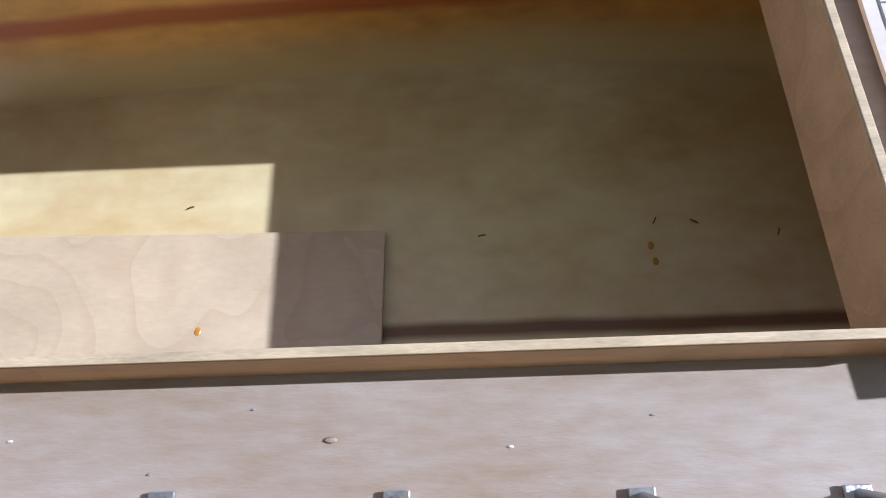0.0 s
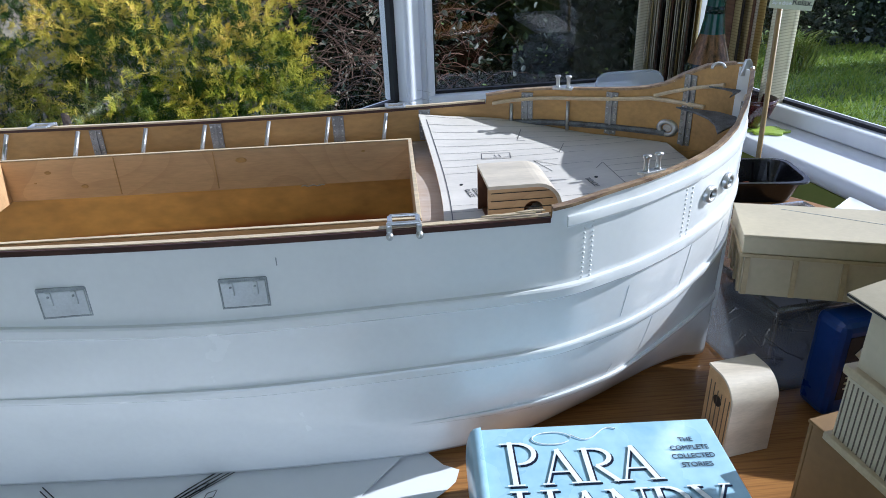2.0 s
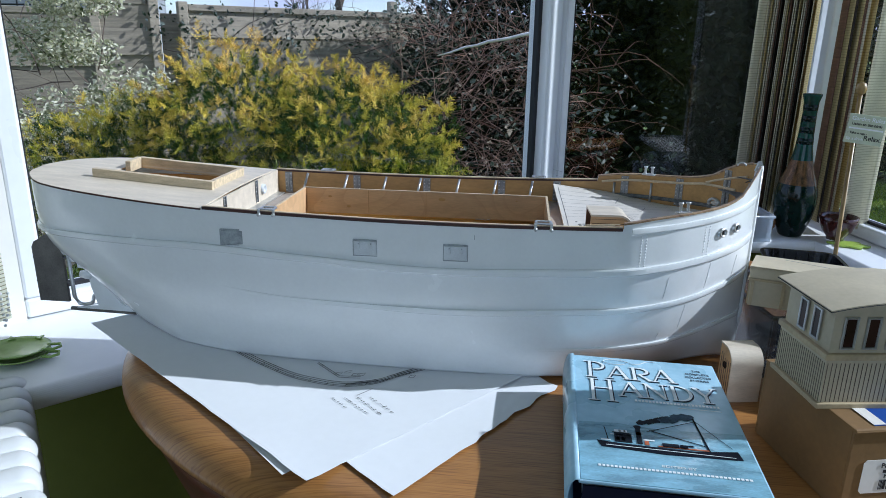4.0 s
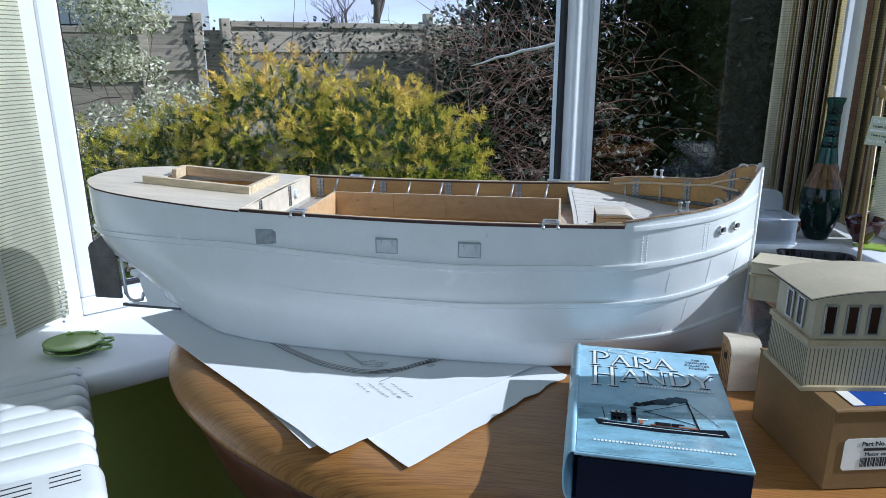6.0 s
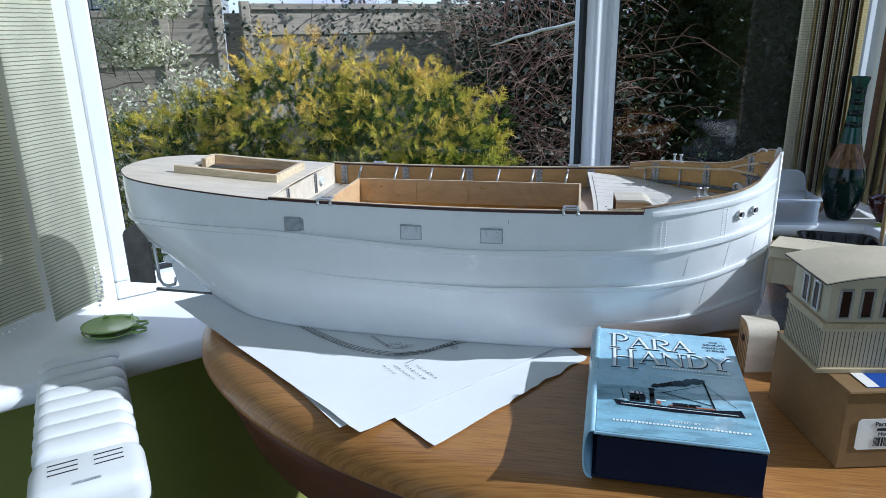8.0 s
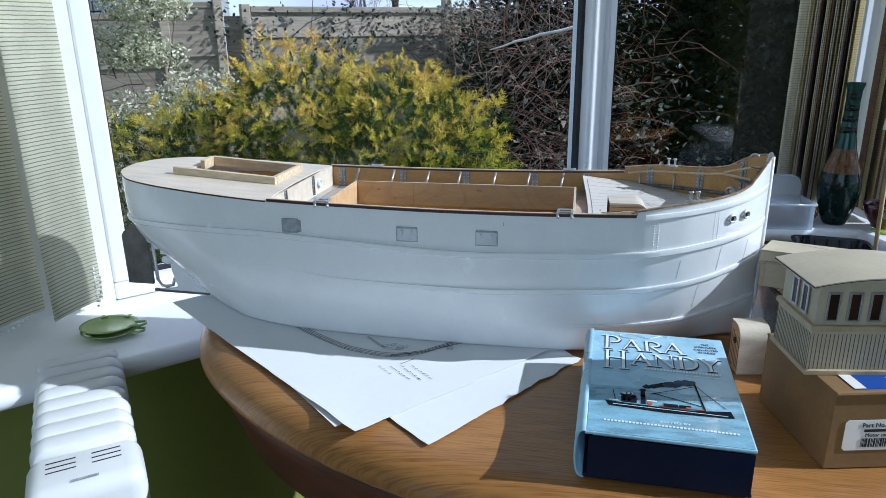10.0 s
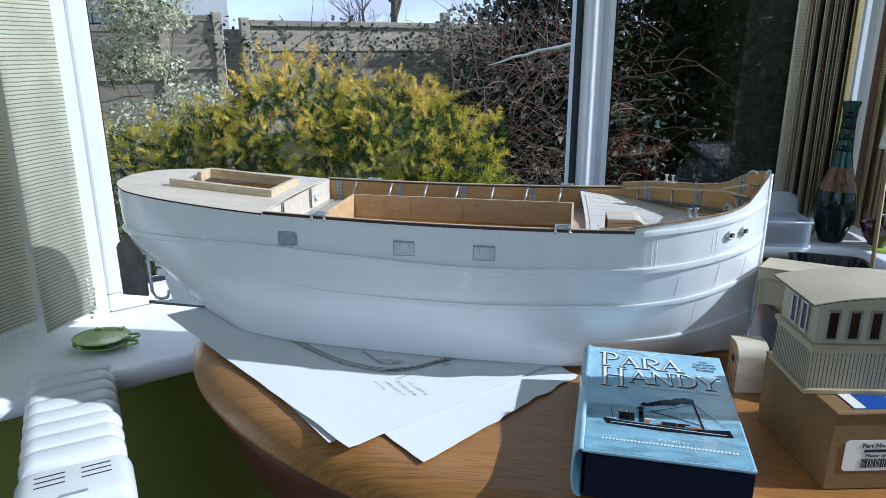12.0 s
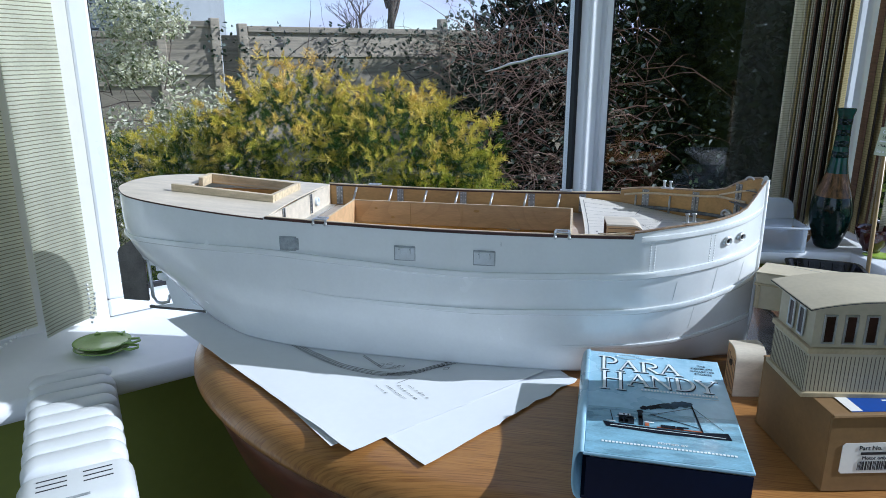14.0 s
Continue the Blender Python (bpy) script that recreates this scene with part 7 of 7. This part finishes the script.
# ======== radiator ========
def radiator():
    r = thing("oil_radiator", (-0.39, -0.12, 0.0), "white oil-filled column radiator with a slotted control panel", "radiator")
    a, b = Vector((-0.488, 0.004)), Vector((-0.308, -0.216))
    d = (b - a).normalized()
    ang = math.degrees(math.atan2(d.y, d.x))
    nf, gap = 8, 0.0285
    W, ZT = 0.098, 0.690
    r0 = 0.017
    top = [(W / 2 - r0 + r0 * math.cos(t), ZT - r0 + r0 * math.sin(t)) for t in [math.pi / 2 * i / 9 for i in range(10)]]
    outline = [(W / 2, 0.10)] + top + [(-x, z) for x, z in reversed(top)] + [(-W / 2, 0.10)]
    for k in range(nf):
        p = a + d * gap * k
        m = pose(p.x, p.y, 0, 0, 0, ang)
        verts, faces, q = [], [], len(outline)
        sl = [-1, -0.95, -0.8, -0.5, -0.1, 0.3, 0.65, 0.88, 1]
        for s in sl:
            cut = 0.0045 * (1 - math.sqrt(max(0.0, 1 - (0.985 * s) ** 2)))
            for x, z in outline:
                verts.append(m @ Vector((s * gap * 0.49, x * (1 - cut / (W / 2)), z - (cut if z > 0.2 else -cut))))
        for i in range(len(sl) - 1):
            for k2 in range(q):
                faces.append((i * q + k2, i * q + (k2 + 1) % q, (i + 1) * q + (k2 + 1) % q, (i + 1) * q + k2))
        faces += [tuple(range(q))[::-1], tuple(range((len(sl) - 1) * q, len(sl) * q))]
        raw("fin", verts, faces, M_RADI, r, "rounded white fin", smooth=True)
    p = a + d * (gap * nf + 0.020)
    m = pose(p.x, p.y, 0, 0, 0, ang)
    part("control_panel", bm_box(m @ pose(0, 0, 0.39), 0.075, W + 0.006, 0.585, 0.016, 4), M_RADI, r, "white control housing with slots", smooth=True)
    for side in (-1, 1):
        for k in range(3):
            # black bars on the housing paint the shade of its slots
            part("slot", bm_box(m @ pose(-0.016 + 0.0085 * k, side * 0.020, 0.6826), 0.0013, 0.026, 0.0008), M_INK, r)
    part("brand_bar", bm_box(m @ pose(0.024, 0.0, 0.6826), 0.0034, 0.024, 0.0006), M_GRAPHITE, r)
    for k in (0, nf - 1):
        q = a + d * gap * k
        part("foot_bar", bm_tube([(q.x - d.y * 0.11, q.y + d.x * 0.11, 0.03), (q.x + d.y * 0.11, q.y - d.x * 0.11, 0.03)], 0.008, 8), M_RADI, r)
        part("leg", bm_tube([(q.x, q.y, 0.03), (q.x, q.y, 0.11)], 0.008, 8), M_RADI, r)
        for s in (-1, 1):
            part("castor", bm_lathe([(0, -0.01), (0.028, -0.01), (0.03, 0), (0.028, 0.01), (0, 0.01)], pose(q.x - s * d.y * 0.11, q.y + s * d.x * 0.11, 0.03, 90, 0, ang), 16), M_BLACK, r)


radiator()

# ======== the garden ========
GZ = -0.45
gr = raw("ground", [(-400, -400, GZ), (400, -400, GZ), (400, 400, GZ), (-400, 400, GZ)], [(0, 1, 2, 3)], M_LAWN)
tagged(gr, "green lawn running out round the house", "lawn", kind="structure")


def stuff(name, verts, faces, mat, label, category):
    return tagged(raw(name, verts, faces, mat), label, category, kind="stuff")


def spray_mesh(clumps, seed, size):
    """Feathery conifer fronds standing out of several rounded clumps; each frond carries many small sprays."""
    rnd = random.Random(seed)
    verts, faces = [], []

    def spray(p, d, s):
        side = d.cross(Vector((rnd.uniform(-0.7, 0.7), rnd.uniform(-0.7, 0.7), rnd.uniform(-1, 1)))).normalized()
        up = side.cross(d)
        b0, k = len(verts), 3
        for i in range(k + 1):
            u = i / k
            q = p + d * s * u - up * s * 0.14 * u * u
            verts.append(q)
            verts.append(q + side * 0.0022)
        for i in range(k):
            a = b0 + 2 * i
            faces.append((a, a + 1, a + 3, a + 2))
            L = s * (0.42 * (1 - 0.8 * i / k) + 0.04) * rnd.uniform(0.7, 1.2)
            for sg in (-1, 1):
                o = Vector(verts[a])
                e = (d * 0.75 + side * sg + up * rnd.uniform(-0.3, 0.3)).normalized()
                w = e.cross(up).normalized() * L * 0.12
                n0 = len(verts)
                verts.extend([o, o + e * L * 0.55 + w, o + e * L, o + e * L * 0.55 - w])
                faces.append((n0, n0 + 1, n0 + 2, n0 + 3))

    for cx, cy, cz, rx, ry, rz, n in clumps:
        per = 13
        for _ in range(max(1, n // per)):
            v = Vector((rnd.gauss(0, 1), rnd.gauss(0, 1), rnd.gauss(0.2, 1))).normalized()
            wob = 1.05 + 0.15 * noise.noise(Vector((v.x * 2.4 + cx * 3, v.y * 2.4 + cy, v.z * 2.4 + seed))) + 0.14 * noise.noise(Vector((v.x * 6 + cx, v.y * 6, v.z * 6)))
            f = rnd.uniform(0.62, 1.0) ** 0.6 * wob
            p = Vector((cx + v.x * rx * f, cy + v.y * ry * f, cz + v.z * rz * f))
            if p.z < GZ + 0.05:
                continue
            out = Vector((v.x / rx, v.y / ry, v.z / rz)).normalized()
            d = (out + Vector((rnd.uniform(-0.6, 0.6), rnd.uniform(-0.6, 0.6), rnd.uniform(-0.3, 0.6)))).normalized()
            L = size * rnd.uniform(0.9, 2.2)
            fan = d.cross(Vector((rnd.uniform(-1, 1), rnd.uniform(-1, 1), rnd.uniform(-0.5, 0.5)))).normalized()
            droop = rnd.uniform(0.0, 0.35)
            for i in range(per):
                u = (i + rnd.random()) / per
                q = p + d * L * u - Vector((0, 0, droop * L * u * u))
                sd = (1 if i % 2 else -1) * (1 - 0.5 * u)
                spray(q, (d * 0.7 + fan * sd * rnd.uniform(0.7, 1.6) + Vector((rnd.uniform(-0.3, 0.3), rnd.uniform(-0.3, 0.3), rnd.uniform(-0.3, 0.3)))).normalized(), size * (1.0 - 0.5 * u) * rnd.uniform(0.55, 1.1))
    return verts, faces


def conifer(name, base, clumps, seed, size, mat, label, dark=None):
    t = thing(name, base, label, "shrub")
    part("trunk", bm_tube([(base[0], base[1], GZ), (base[0] + 0.02, base[1], GZ + 0.5), (base[0], base[1], GZ + 0.95)], [0.05, 0.035, 0.012], 8), M_BARK, t, smooth=True)
    v, f = spray_mesh(clumps, seed, size)
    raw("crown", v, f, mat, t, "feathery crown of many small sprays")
    # smaller dark copy of the crown fills its gaps with painted shade
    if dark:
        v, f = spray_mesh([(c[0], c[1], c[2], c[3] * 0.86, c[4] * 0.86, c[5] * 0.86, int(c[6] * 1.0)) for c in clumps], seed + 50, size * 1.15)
        raw("inner_crown", v, f, dark, t, "dark green inner sprays, the crown's shade put into their colour")
    return t


conifer("golden_conifer", (-1.24, 2.45, GZ), [(-1.22, 2.45, 0.40, 0.50, 0.45, 0.61, 13500), (-1.55, 2.30, 0.26, 0.40, 0.36, 0.56, 8000)], 1, 0.037, M_GOLD, "golden conifer with feathery yellow sprays, close to the window", M_CROWNSHADE)
conifer("golden_conifer", (-0.62, 2.35, GZ), [(-0.70, 2.38, 0.36, 0.48, 0.45, 0.58, 13500), (-0.42, 2.25, 0.20, 0.30, 0.36, 0.52, 7000), (-0.26, 2.42, 0.58, 0.05, 0.05, 0.22, 500)], 2, 0.037, M_GOLD, "golden conifer with feathery yellow-green sprays, close to the window", M_CROWNSHADE)
conifer("golden_conifer", (-1.92, 2.35, GZ), [(-1.92, 2.35, 0.18, 0.36, 0.36, 0.55, 7600)], 3, 0.037, M_GOLD, "smaller golden conifer beside the fence", M_CROWNSHADE)
conifer("green_conifer", (-0.95, 1.95, GZ), [(-0.95, 1.98, 0.06, 0.85, 0.28, 0.42, 6500)], 4, 0.040, M_LOWGREEN, "low green conifer in front of the golden ones")


def leaf_cloud(boxes, seed, size, curl=0.3):
    """Loose leaves scattered in rounded boxes; each leaf a small folded blade."""
    rnd = random.Random(seed)
    verts, faces = [], []
    for cx, cy, cz, rx, ry, rz, n in boxes:
        for _ in range(n):
            v = Vector((rnd.uniform(-1, 1), rnd.uniform(-1, 1), rnd.uniform(-1, 1)))
            if v.length > 1.25:
                continue
            p = Vector((cx + v.x * rx, cy + v.y * ry, cz + v.z * rz))
            if p.z < GZ:
                continue
            d = Vector((rnd.uniform(-1, 1), rnd.uniform(-1, 1), rnd.uniform(-0.7, 0.9))).normalized()
            side = d.cross(Vector((rnd.uniform(-1, 1), rnd.uniform(-1, 1), rnd.uniform(-1, 1)))).normalized()
            up = side.cross(d)
            s = size * rnd.uniform(0.5, 1.3)
            b = len(verts)
            cu = up * s * curl * 0.45
            verts += [p, p + d * s * 0.22 + side * s * 0.26 + cu, p + d * s * 0.62 + side * s * 0.27 + cu, p + d * s, p + d * s * 0.62 - side * s * 0.27 + cu, p + d * s * 0.22 - side * s * 0.26 + cu, p + d * s * 0.5]
            faces += [(b, b + 1, b + 6), (b + 1, b + 2, b + 6), (b + 2, b + 3, b + 6), (b + 3, b + 4, b + 6), (b + 4, b + 5, b + 6), (b + 5, b, b + 6)]
    return verts, faces


def stems(n, box, seed, r=0.004, length=0.9, droop=0.4):
    """Tangled thin stems, each a bent three-sided rod."""
    rnd = random.Random(seed)
    verts, faces = [], []
    for _ in range(n):
        p = Vector((rnd.uniform(box[0], box[1]), rnd.uniform(box[2], box[3]), rnd.uniform(box[4], box[5])))
        d = Vector((rnd.uniform(-1, 1), rnd.uniform(-0.5, 0.5), rnd.uniform(-0.2, 1.0))).normalized()
        k, L, rr = 6, length * rnd.uniform(0.4, 1.2), r * rnd.uniform(0.5, 1.3)
        prev = None
        for i in range(k + 1):
            w = rr * (1 - 0.7 * i / k)
            u = d.orthogonal().normalized()
            v = d.cross(u)
            ring = []
            for t in (0, 2.1, 4.2):
                ring.append(len(verts))
                verts.append(p + (u * math.cos(t) + v * math.sin(t)) * w)
            if prev:
                for q in range(3):
                    faces.append((prev[q], prev[(q + 1) % 3], ring[(q + 1) % 3], ring[q]))
            prev = ring
            p = p + d * L / k
            d = (d + Vector((rnd.uniform(-0.3, 0.3), rnd.uniform(-0.3, 0.3), rnd.uniform(-0.3, 0.2) - droop * i / k))).normalized()
    return verts, faces


# variegated shrub by the fence
vs = thing("variegated_shrub", (-2.38, 2.85, GZ), "variegated shrub with cream-edged leaves, climbing the fence", "shrub")
v, f = leaf_cloud([(-2.42, 2.92, 1.02, 0.22, 0.16, 0.12, 1900), (-2.26, 2.92, 1.25, 0.24, 0.16, 0.10, 1700), (-2.16, 2.90, 0.97, 0.11, 0.1, 0.07, 300), (-2.26, 2.85, 0.64, 0.28, 0.2, 0.15, 1100), (-2.4, 2.75, 0.28, 0.32, 0.25, 0.4, 3200), (-1.98, 2.9, 0.76, 0.24, 0.12, 0.13, 900), (-2.42, 2.92, 1.45, 0.28, 0.2, 0.18, 1300)], 7, 0.027)
raw("crown", v, f, M_VARIEG, vs, "cream and green leaves")
v, f = stems(60, (-2.7, -1.75, 2.75, 3.1, -0.3, 1.0), 8, 0.004, 0.7)
raw("branches", v, f, M_BARK, vs)

# ivy on the fence, brambles and a near-black hedge behind the second window
ivy = thing("ivy", (-1.6, 4.3, GZ), "dark ivy trailing over the fence top", "climber")
v, f = leaf_cloud([(-2.24, 3.74, 1.15, 0.10, 0.08, 0.14, 60), (-1.95, 3.98, 1.16, 0.14, 0.12, 0.12, 80), (-1.62, 4.26, 1.17, 0.14, 0.12, 0.12, 90), (-1.35, 4.40, 1.14, 0.16, 0.10, 0.10, 110), (-1.05, 4.62, 1.10, 0.16, 0.12, 0.16, 180), (-1.62, 4.18, 0.98, 0.16, 0.08, 0.12, 90), (-2.08, 3.80, 0.95, 0.08, 0.06, 0.30, 120), (-0.72, 4.8, 1.0, 0.22, 0.2, 0.4, 1100)], 9, 0.034)
raw("leaves", v, f, M_IVY, ivy)
v, f = stems(46, (-2.1, -0.7, 3.9, 4.4, 0.5, 1.2), 10, 0.004, 0.6, 0.3)
raw("stems", v, f, M_BARK, ivy)
br = thing("bramble_thicket", (0.3, 3.6, GZ), "tangled bare bramble thicket with pale and dark leaves", "thicket")
v, f = stems(320, (-0.55, 0.6, 3.1, 4.1, -0.4, 1.25), 12, 0.0032, 0.5, 0.4)
raw("stems", v, f, M_STEM, br, "thin brown tangled stems")
vt, ft = stems(260, (-0.62, 0.2, 3.2, 3.9, 0.0, 1.2), 15, 0.0032, 0.55, 0.3)
raw("twigs", vt, ft, M_TWIG, br, "fine pale brown twigs")
v, f = leaf_cloud([(0.0, 3.6, 0.35, 0.65, 0.4, 0.9, 1300), (0.55, 3.3, 0.2, 0.35, 0.4, 0.7, 300), (0.45, 2.7, -0.15, 0.7, 0.3, 0.3, 500), (-0.1, 3.9, 1.25, 0.6, 0.3, 0.3, 700)], 13, 0.038)
raw("leaves", v, f, M_IVY, br, "dark and silvery bramble leaves")
hd = thing("dark_hedge", (1.0, 4.6, GZ), "dense evergreen hedge, its shade put into near-black leaf colours", "hedge")
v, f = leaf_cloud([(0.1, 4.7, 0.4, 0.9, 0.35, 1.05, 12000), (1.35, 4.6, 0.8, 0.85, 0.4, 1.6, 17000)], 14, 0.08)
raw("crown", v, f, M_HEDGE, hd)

bb = thing("birch_branch", (-0.1, 3.0, GZ), "bare white birch branch leaning through the brambles", "branch")
part("limb", bm_tube([(-0.36, 3.02, 0.985), (-0.29, 3.01, 1.003), (-0.22, 3.0, 1.028), (-0.16, 2.99, 1.038), (-0.1, 2.98, 1.058), (0.0, 2.97, 1.075), (0.08, 2.96, 1.095), (0.2, 2.95, 1.12)], [0.002, 0.0045, 0.0065, 0.0068, 0.0078, 0.0076, 0.0084, 0.009], 8), M_BIRCH, bb, smooth=True)


# fence
def fence():
    fe = thing("garden_fence", (-2.0, 4.3, GZ), "weathered grey wooden panel fence with square posts", "fence")
    def bay(x0, y0, x1, y1, top, n):
        L = math.hypot(x1 - x0, y1 - y0)
        a = math.degrees(math.atan2(y1 - y0, x1 - x0))
        m = pose((x0 + x1) / 2, (y0 + y1) / 2, 0, 0, 0, a)
        h = 0.145
        for k in range(n):
            z = top - 0.05 - h * (k + 0.5)
            part("board", bm_box(m @ pose(0, 0.012 * (k % 2), z, 4 if k % 2 else -4, 0, 0), L - 0.052, 0.016, h + 0.02), M_FENCE, fe)
        part("cap_rail", bm_box(m @ pose(0, -0.005, top - 0.02), L - 0.066, 0.05, 0.04, 0.004), M_FENCE, fe)
    posts = [(-3.75, 3.06, 1.26), (-3.15, 3.37, 1.26), (-2.62, 3.64, 1.30), (-2.31, 3.80, 1.31), (-2.14, 3.86, 1.275), (-0.95, 4.89, 1.34), (0.45, 6.05, 1.34)]
    for x, y, z in posts:
        part("post", bm_box(pose(x, y, (z + GZ) / 2, 0, 0, 40), 0.062, 0.062, z - GZ, 0.006), M_FENCE, fe, "square fence post")
    part("infill_board", bm_box(pose(-2.225, 3.85, (1.20 + GZ) / 2, 0, 0, 20), 0.115, 0.03, 1.20 - GZ, 0.004), M_FENCE, fe, "upright board closing the gap between two posts")
    bay(-2.31, 3.80, -2.62, 3.64, 1.29, 12)
    bay(-2.62, 3.64, -3.15, 3.37, 1.22, 12)
    bay(-3.15, 3.37, -3.75, 3.06, 1.22, 12)
    bay(-2.14, 3.86, -0.95, 4.89, 1.26, 11)
    bay(-0.95, 4.89, 0.45, 6.05, 1.26, 11)


fence()


# bare trees beyond
def bare_tree(x, y, h, seed, spread, label):
    rnd = random.Random(seed)
    t = thing("bare_tree", (x, y, GZ), label, "tree", "bare trees beyond the fence")
    part("trunk", bm_tube([(x, y, GZ), (x + 0.1, y, h * 0.35), (x, y, h * 0.7)], [h * 0.016, h * 0.012, h * 0.006], 8), M_BARK, t, smooth=True)
    verts, faces = [], []

    def grow(p, d, L, r, depth):
        k = 3
        prev = None
        for i in range(k + 1):
            u = d.orthogonal().normalized()
            v = d.cross(u)
            ring = []
            for a in (0, 2.1, 4.2):
                ring.append(len(verts))
                verts.append(p + (u * math.cos(a) + v * math.sin(a)) * r * (1 - 0.4 * i / k))
            if prev:
                for q in range(3):
                    faces.append((prev[q], prev[(q + 1) % 3], ring[(q + 1) % 3], ring[q]))
            prev = ring
            if i < k:
                p = p + d * L / k
                d = (d + Vector((rnd.uniform(-1, 1), rnd.uniform(-1, 1), rnd.uniform(-0.3, 0.8))) * 0.16).normalized()
        if depth:
            for _ in range(3):
                e = (d + Vector((rnd.uniform(-1, 1) * spread, rnd.uniform(-1, 1) * spread, rnd.uniform(-0.1, 0.6)))).normalized()
                grow(p, e, L * rnd.uniform(0.6, 0.85), r * 0.55, depth - 1)
    for k in range(9):
        z = h * (0.2 + 0.055 * k)
        a = rnd.uniform(0, 6.28)
        grow(Vector((x, y, z)), Vector((math.cos(a) * spread, math.sin(a) * spread, 0.9)).normalized(), h * 0.18, h * 0.010, 3)
    raw("limbs", verts, faces, M_BARK, t, "fine bare twigs")


bare_tree(-5.2, 19.0, 7.5, 21, 0.35, "tall bare upright tree far beyond the fence")
bare_tree(-1.6, 20.0, 5.2, 22, 0.8, "bare spreading tree far beyond the fence")
bare_tree(0.6, 18.0, 5.4, 23, 0.8, "bare spreading tree far beyond the fence")
bare_tree(2.6, 21.0, 6.0, 24, 0.7, "bare spreading tree far beyond the fence")
bare_tree(-7.6, 24.0, 3.6, 25, 0.8, "small bare tree on the skyline")


# neighbour's house
hs = thing("neighbour_house", (-9.0, 11.0, GZ), "grey rendered neighbouring house behind the fence", "house")
part("wall", bm_box(pose(-9.1, 11.2, 2.0, 0, 0, 12), 4.4, 4.0, 5.0), M_HOUSE, hs, "grey rendered wall")
part("roof", bm_prism([(-2.4, 0), (2.4, 0), (0, 1.6)], pose(-9.1, 13.3, 4.5, 90, 0, 12), 4.4), M_BARK, hs)
part("fascia", bm_box(pose(-6.92, 10.6, 3.4, 0, 0, 12), 0.06, 3.4, 0.25), M_UPVC, hs)

# trellis
tr = thing("trellis", (-3.9, 4.2, GZ), "thin dark wire trellis beside the window", "trellis")
for k in range(6):
    part("wire", bm_tube([(-4.0 + 0.15 * k, 4.2, GZ), (-4.0 + 0.15 * k, 4.2, 2.3)], 0.006, 5), M_INK, tr)
for k in range(8):
    part("wire", bm_tube([(-4.05, 4.2, 0.9 + 0.18 * k), (-3.2, 4.2, 0.9 + 0.18 * k)], 0.006, 5), M_INK, tr)


# lawn blades and border plants seen through the right window
def blades(n, region, seed, h):
    rnd = random.Random(seed)
    verts, faces = [], []
    for _ in range(n):
        x, y = rnd.uniform(*region[:2]), rnd.uniform(*region[2:])
        a, s = rnd.uniform(0, 6.28), h * rnd.uniform(0.5, 1.3)
        dx, dy = math.cos(a), math.sin(a)
        b = len(verts)
        w = 0.004 + s * 0.03
        verts += [(x - dy * w, y + dx * w, GZ), (x + dy * w, y - dx * w, GZ), (x + dx * s * 0.3, y + dy * s * 0.3, GZ + s * 0.8), (x + dx * s * 0.7, y + dy * s * 0.7, GZ + s)]
        faces += [(b, b + 1, b + 2), (b + 1, b + 3, b + 2)]
    return verts, faces


v, f = blades(30000, (1.0, 5.5, 0.8, 7.5), 31, 0.05)
stuff("lawn_grass", v, f, M_GRASS, "short bright green lawn grass", "grass")
for i, (x, y, n, h, lab) in enumerate(((1.45, 1.75, 260, 0.30, "clump of long grassy leaves under the window"), (1.85, 1.55, 260, 0.26, "clump of long grassy leaves in the border"), (1.15, 2.0, 200, 0.36, "clump of strappy green leaves beside the brambles"), (2.9, 6.3, 420, 0.34, "clump of flowering border plants across the lawn"), (4.0, 6.2, 420, 0.36, "clump of flowering border plants across the lawn"), (5.0, 5.8, 380, 0.34, "clump of flowering border plants across the lawn"))):
    t = thing("border_plant", (x, y, GZ), lab, "plant", "border plants")
    rnd = random.Random(40 + i)
    verts, faces = [], []
    for _ in range(n):
        a, s = rnd.uniform(0, 6.28), h * rnd.uniform(0.5, 1.2)
        dx, dy = math.cos(a), math.sin(a)
        ox, oy = x + rnd.gauss(0, 0.07), y + rnd.gauss(0, 0.07)
        b = len(verts)
        w = 0.006
        verts += [(ox - dy * w, oy + dx * w, GZ), (ox + dy * w, oy - dx * w, GZ), (ox + dx * s * 0.35 - dy * w, oy + dy * s * 0.35 + dx * w, GZ + s * 0.8), (ox + dx * s * 0.35 + dy * w, oy + dy * s * 0.35 - dx * w, GZ + s * 0.8), (ox + dx * s * 0.8, oy + dy * s * 0.8, GZ + s * rnd.uniform(0.6, 1.0))]
        faces += [(b, b + 1, b + 3, b + 2), (b + 2, b + 3, b + 4)]
    raw("leaves", verts, faces, M_GRASS if i < 3 else M_LOWGREEN, t)
hb = thing("heather", (1.75, 2.15, GZ), "low russet heather by the window", "shrub")
v, f = spray_mesh([(1.55, 2.15, GZ + 0.12, 0.22, 0.18, 0.2, 420), (1.95, 1.95, GZ + 0.1, 0.2, 0.18, 0.18, 380)], 33, 0.06)
raw("crown", v, f, M_RUSSET, hb)
fh = thing("far_hedge", (4.5, 8.5, GZ), "dark tall hedge at the far end of the lawn", "hedge")
v, f = leaf_cloud([(3.2, 8.4, 0.9, 1.8, 0.6, 1.6, 34000), (6.0, 7.6, 0.9, 1.8, 0.6, 1.6, 30000), (8.5, 6.0, 0.9, 1.8, 0.6, 1.6, 20000)], 34, 0.085)
raw("crown", v, f, M_IVY, fh)
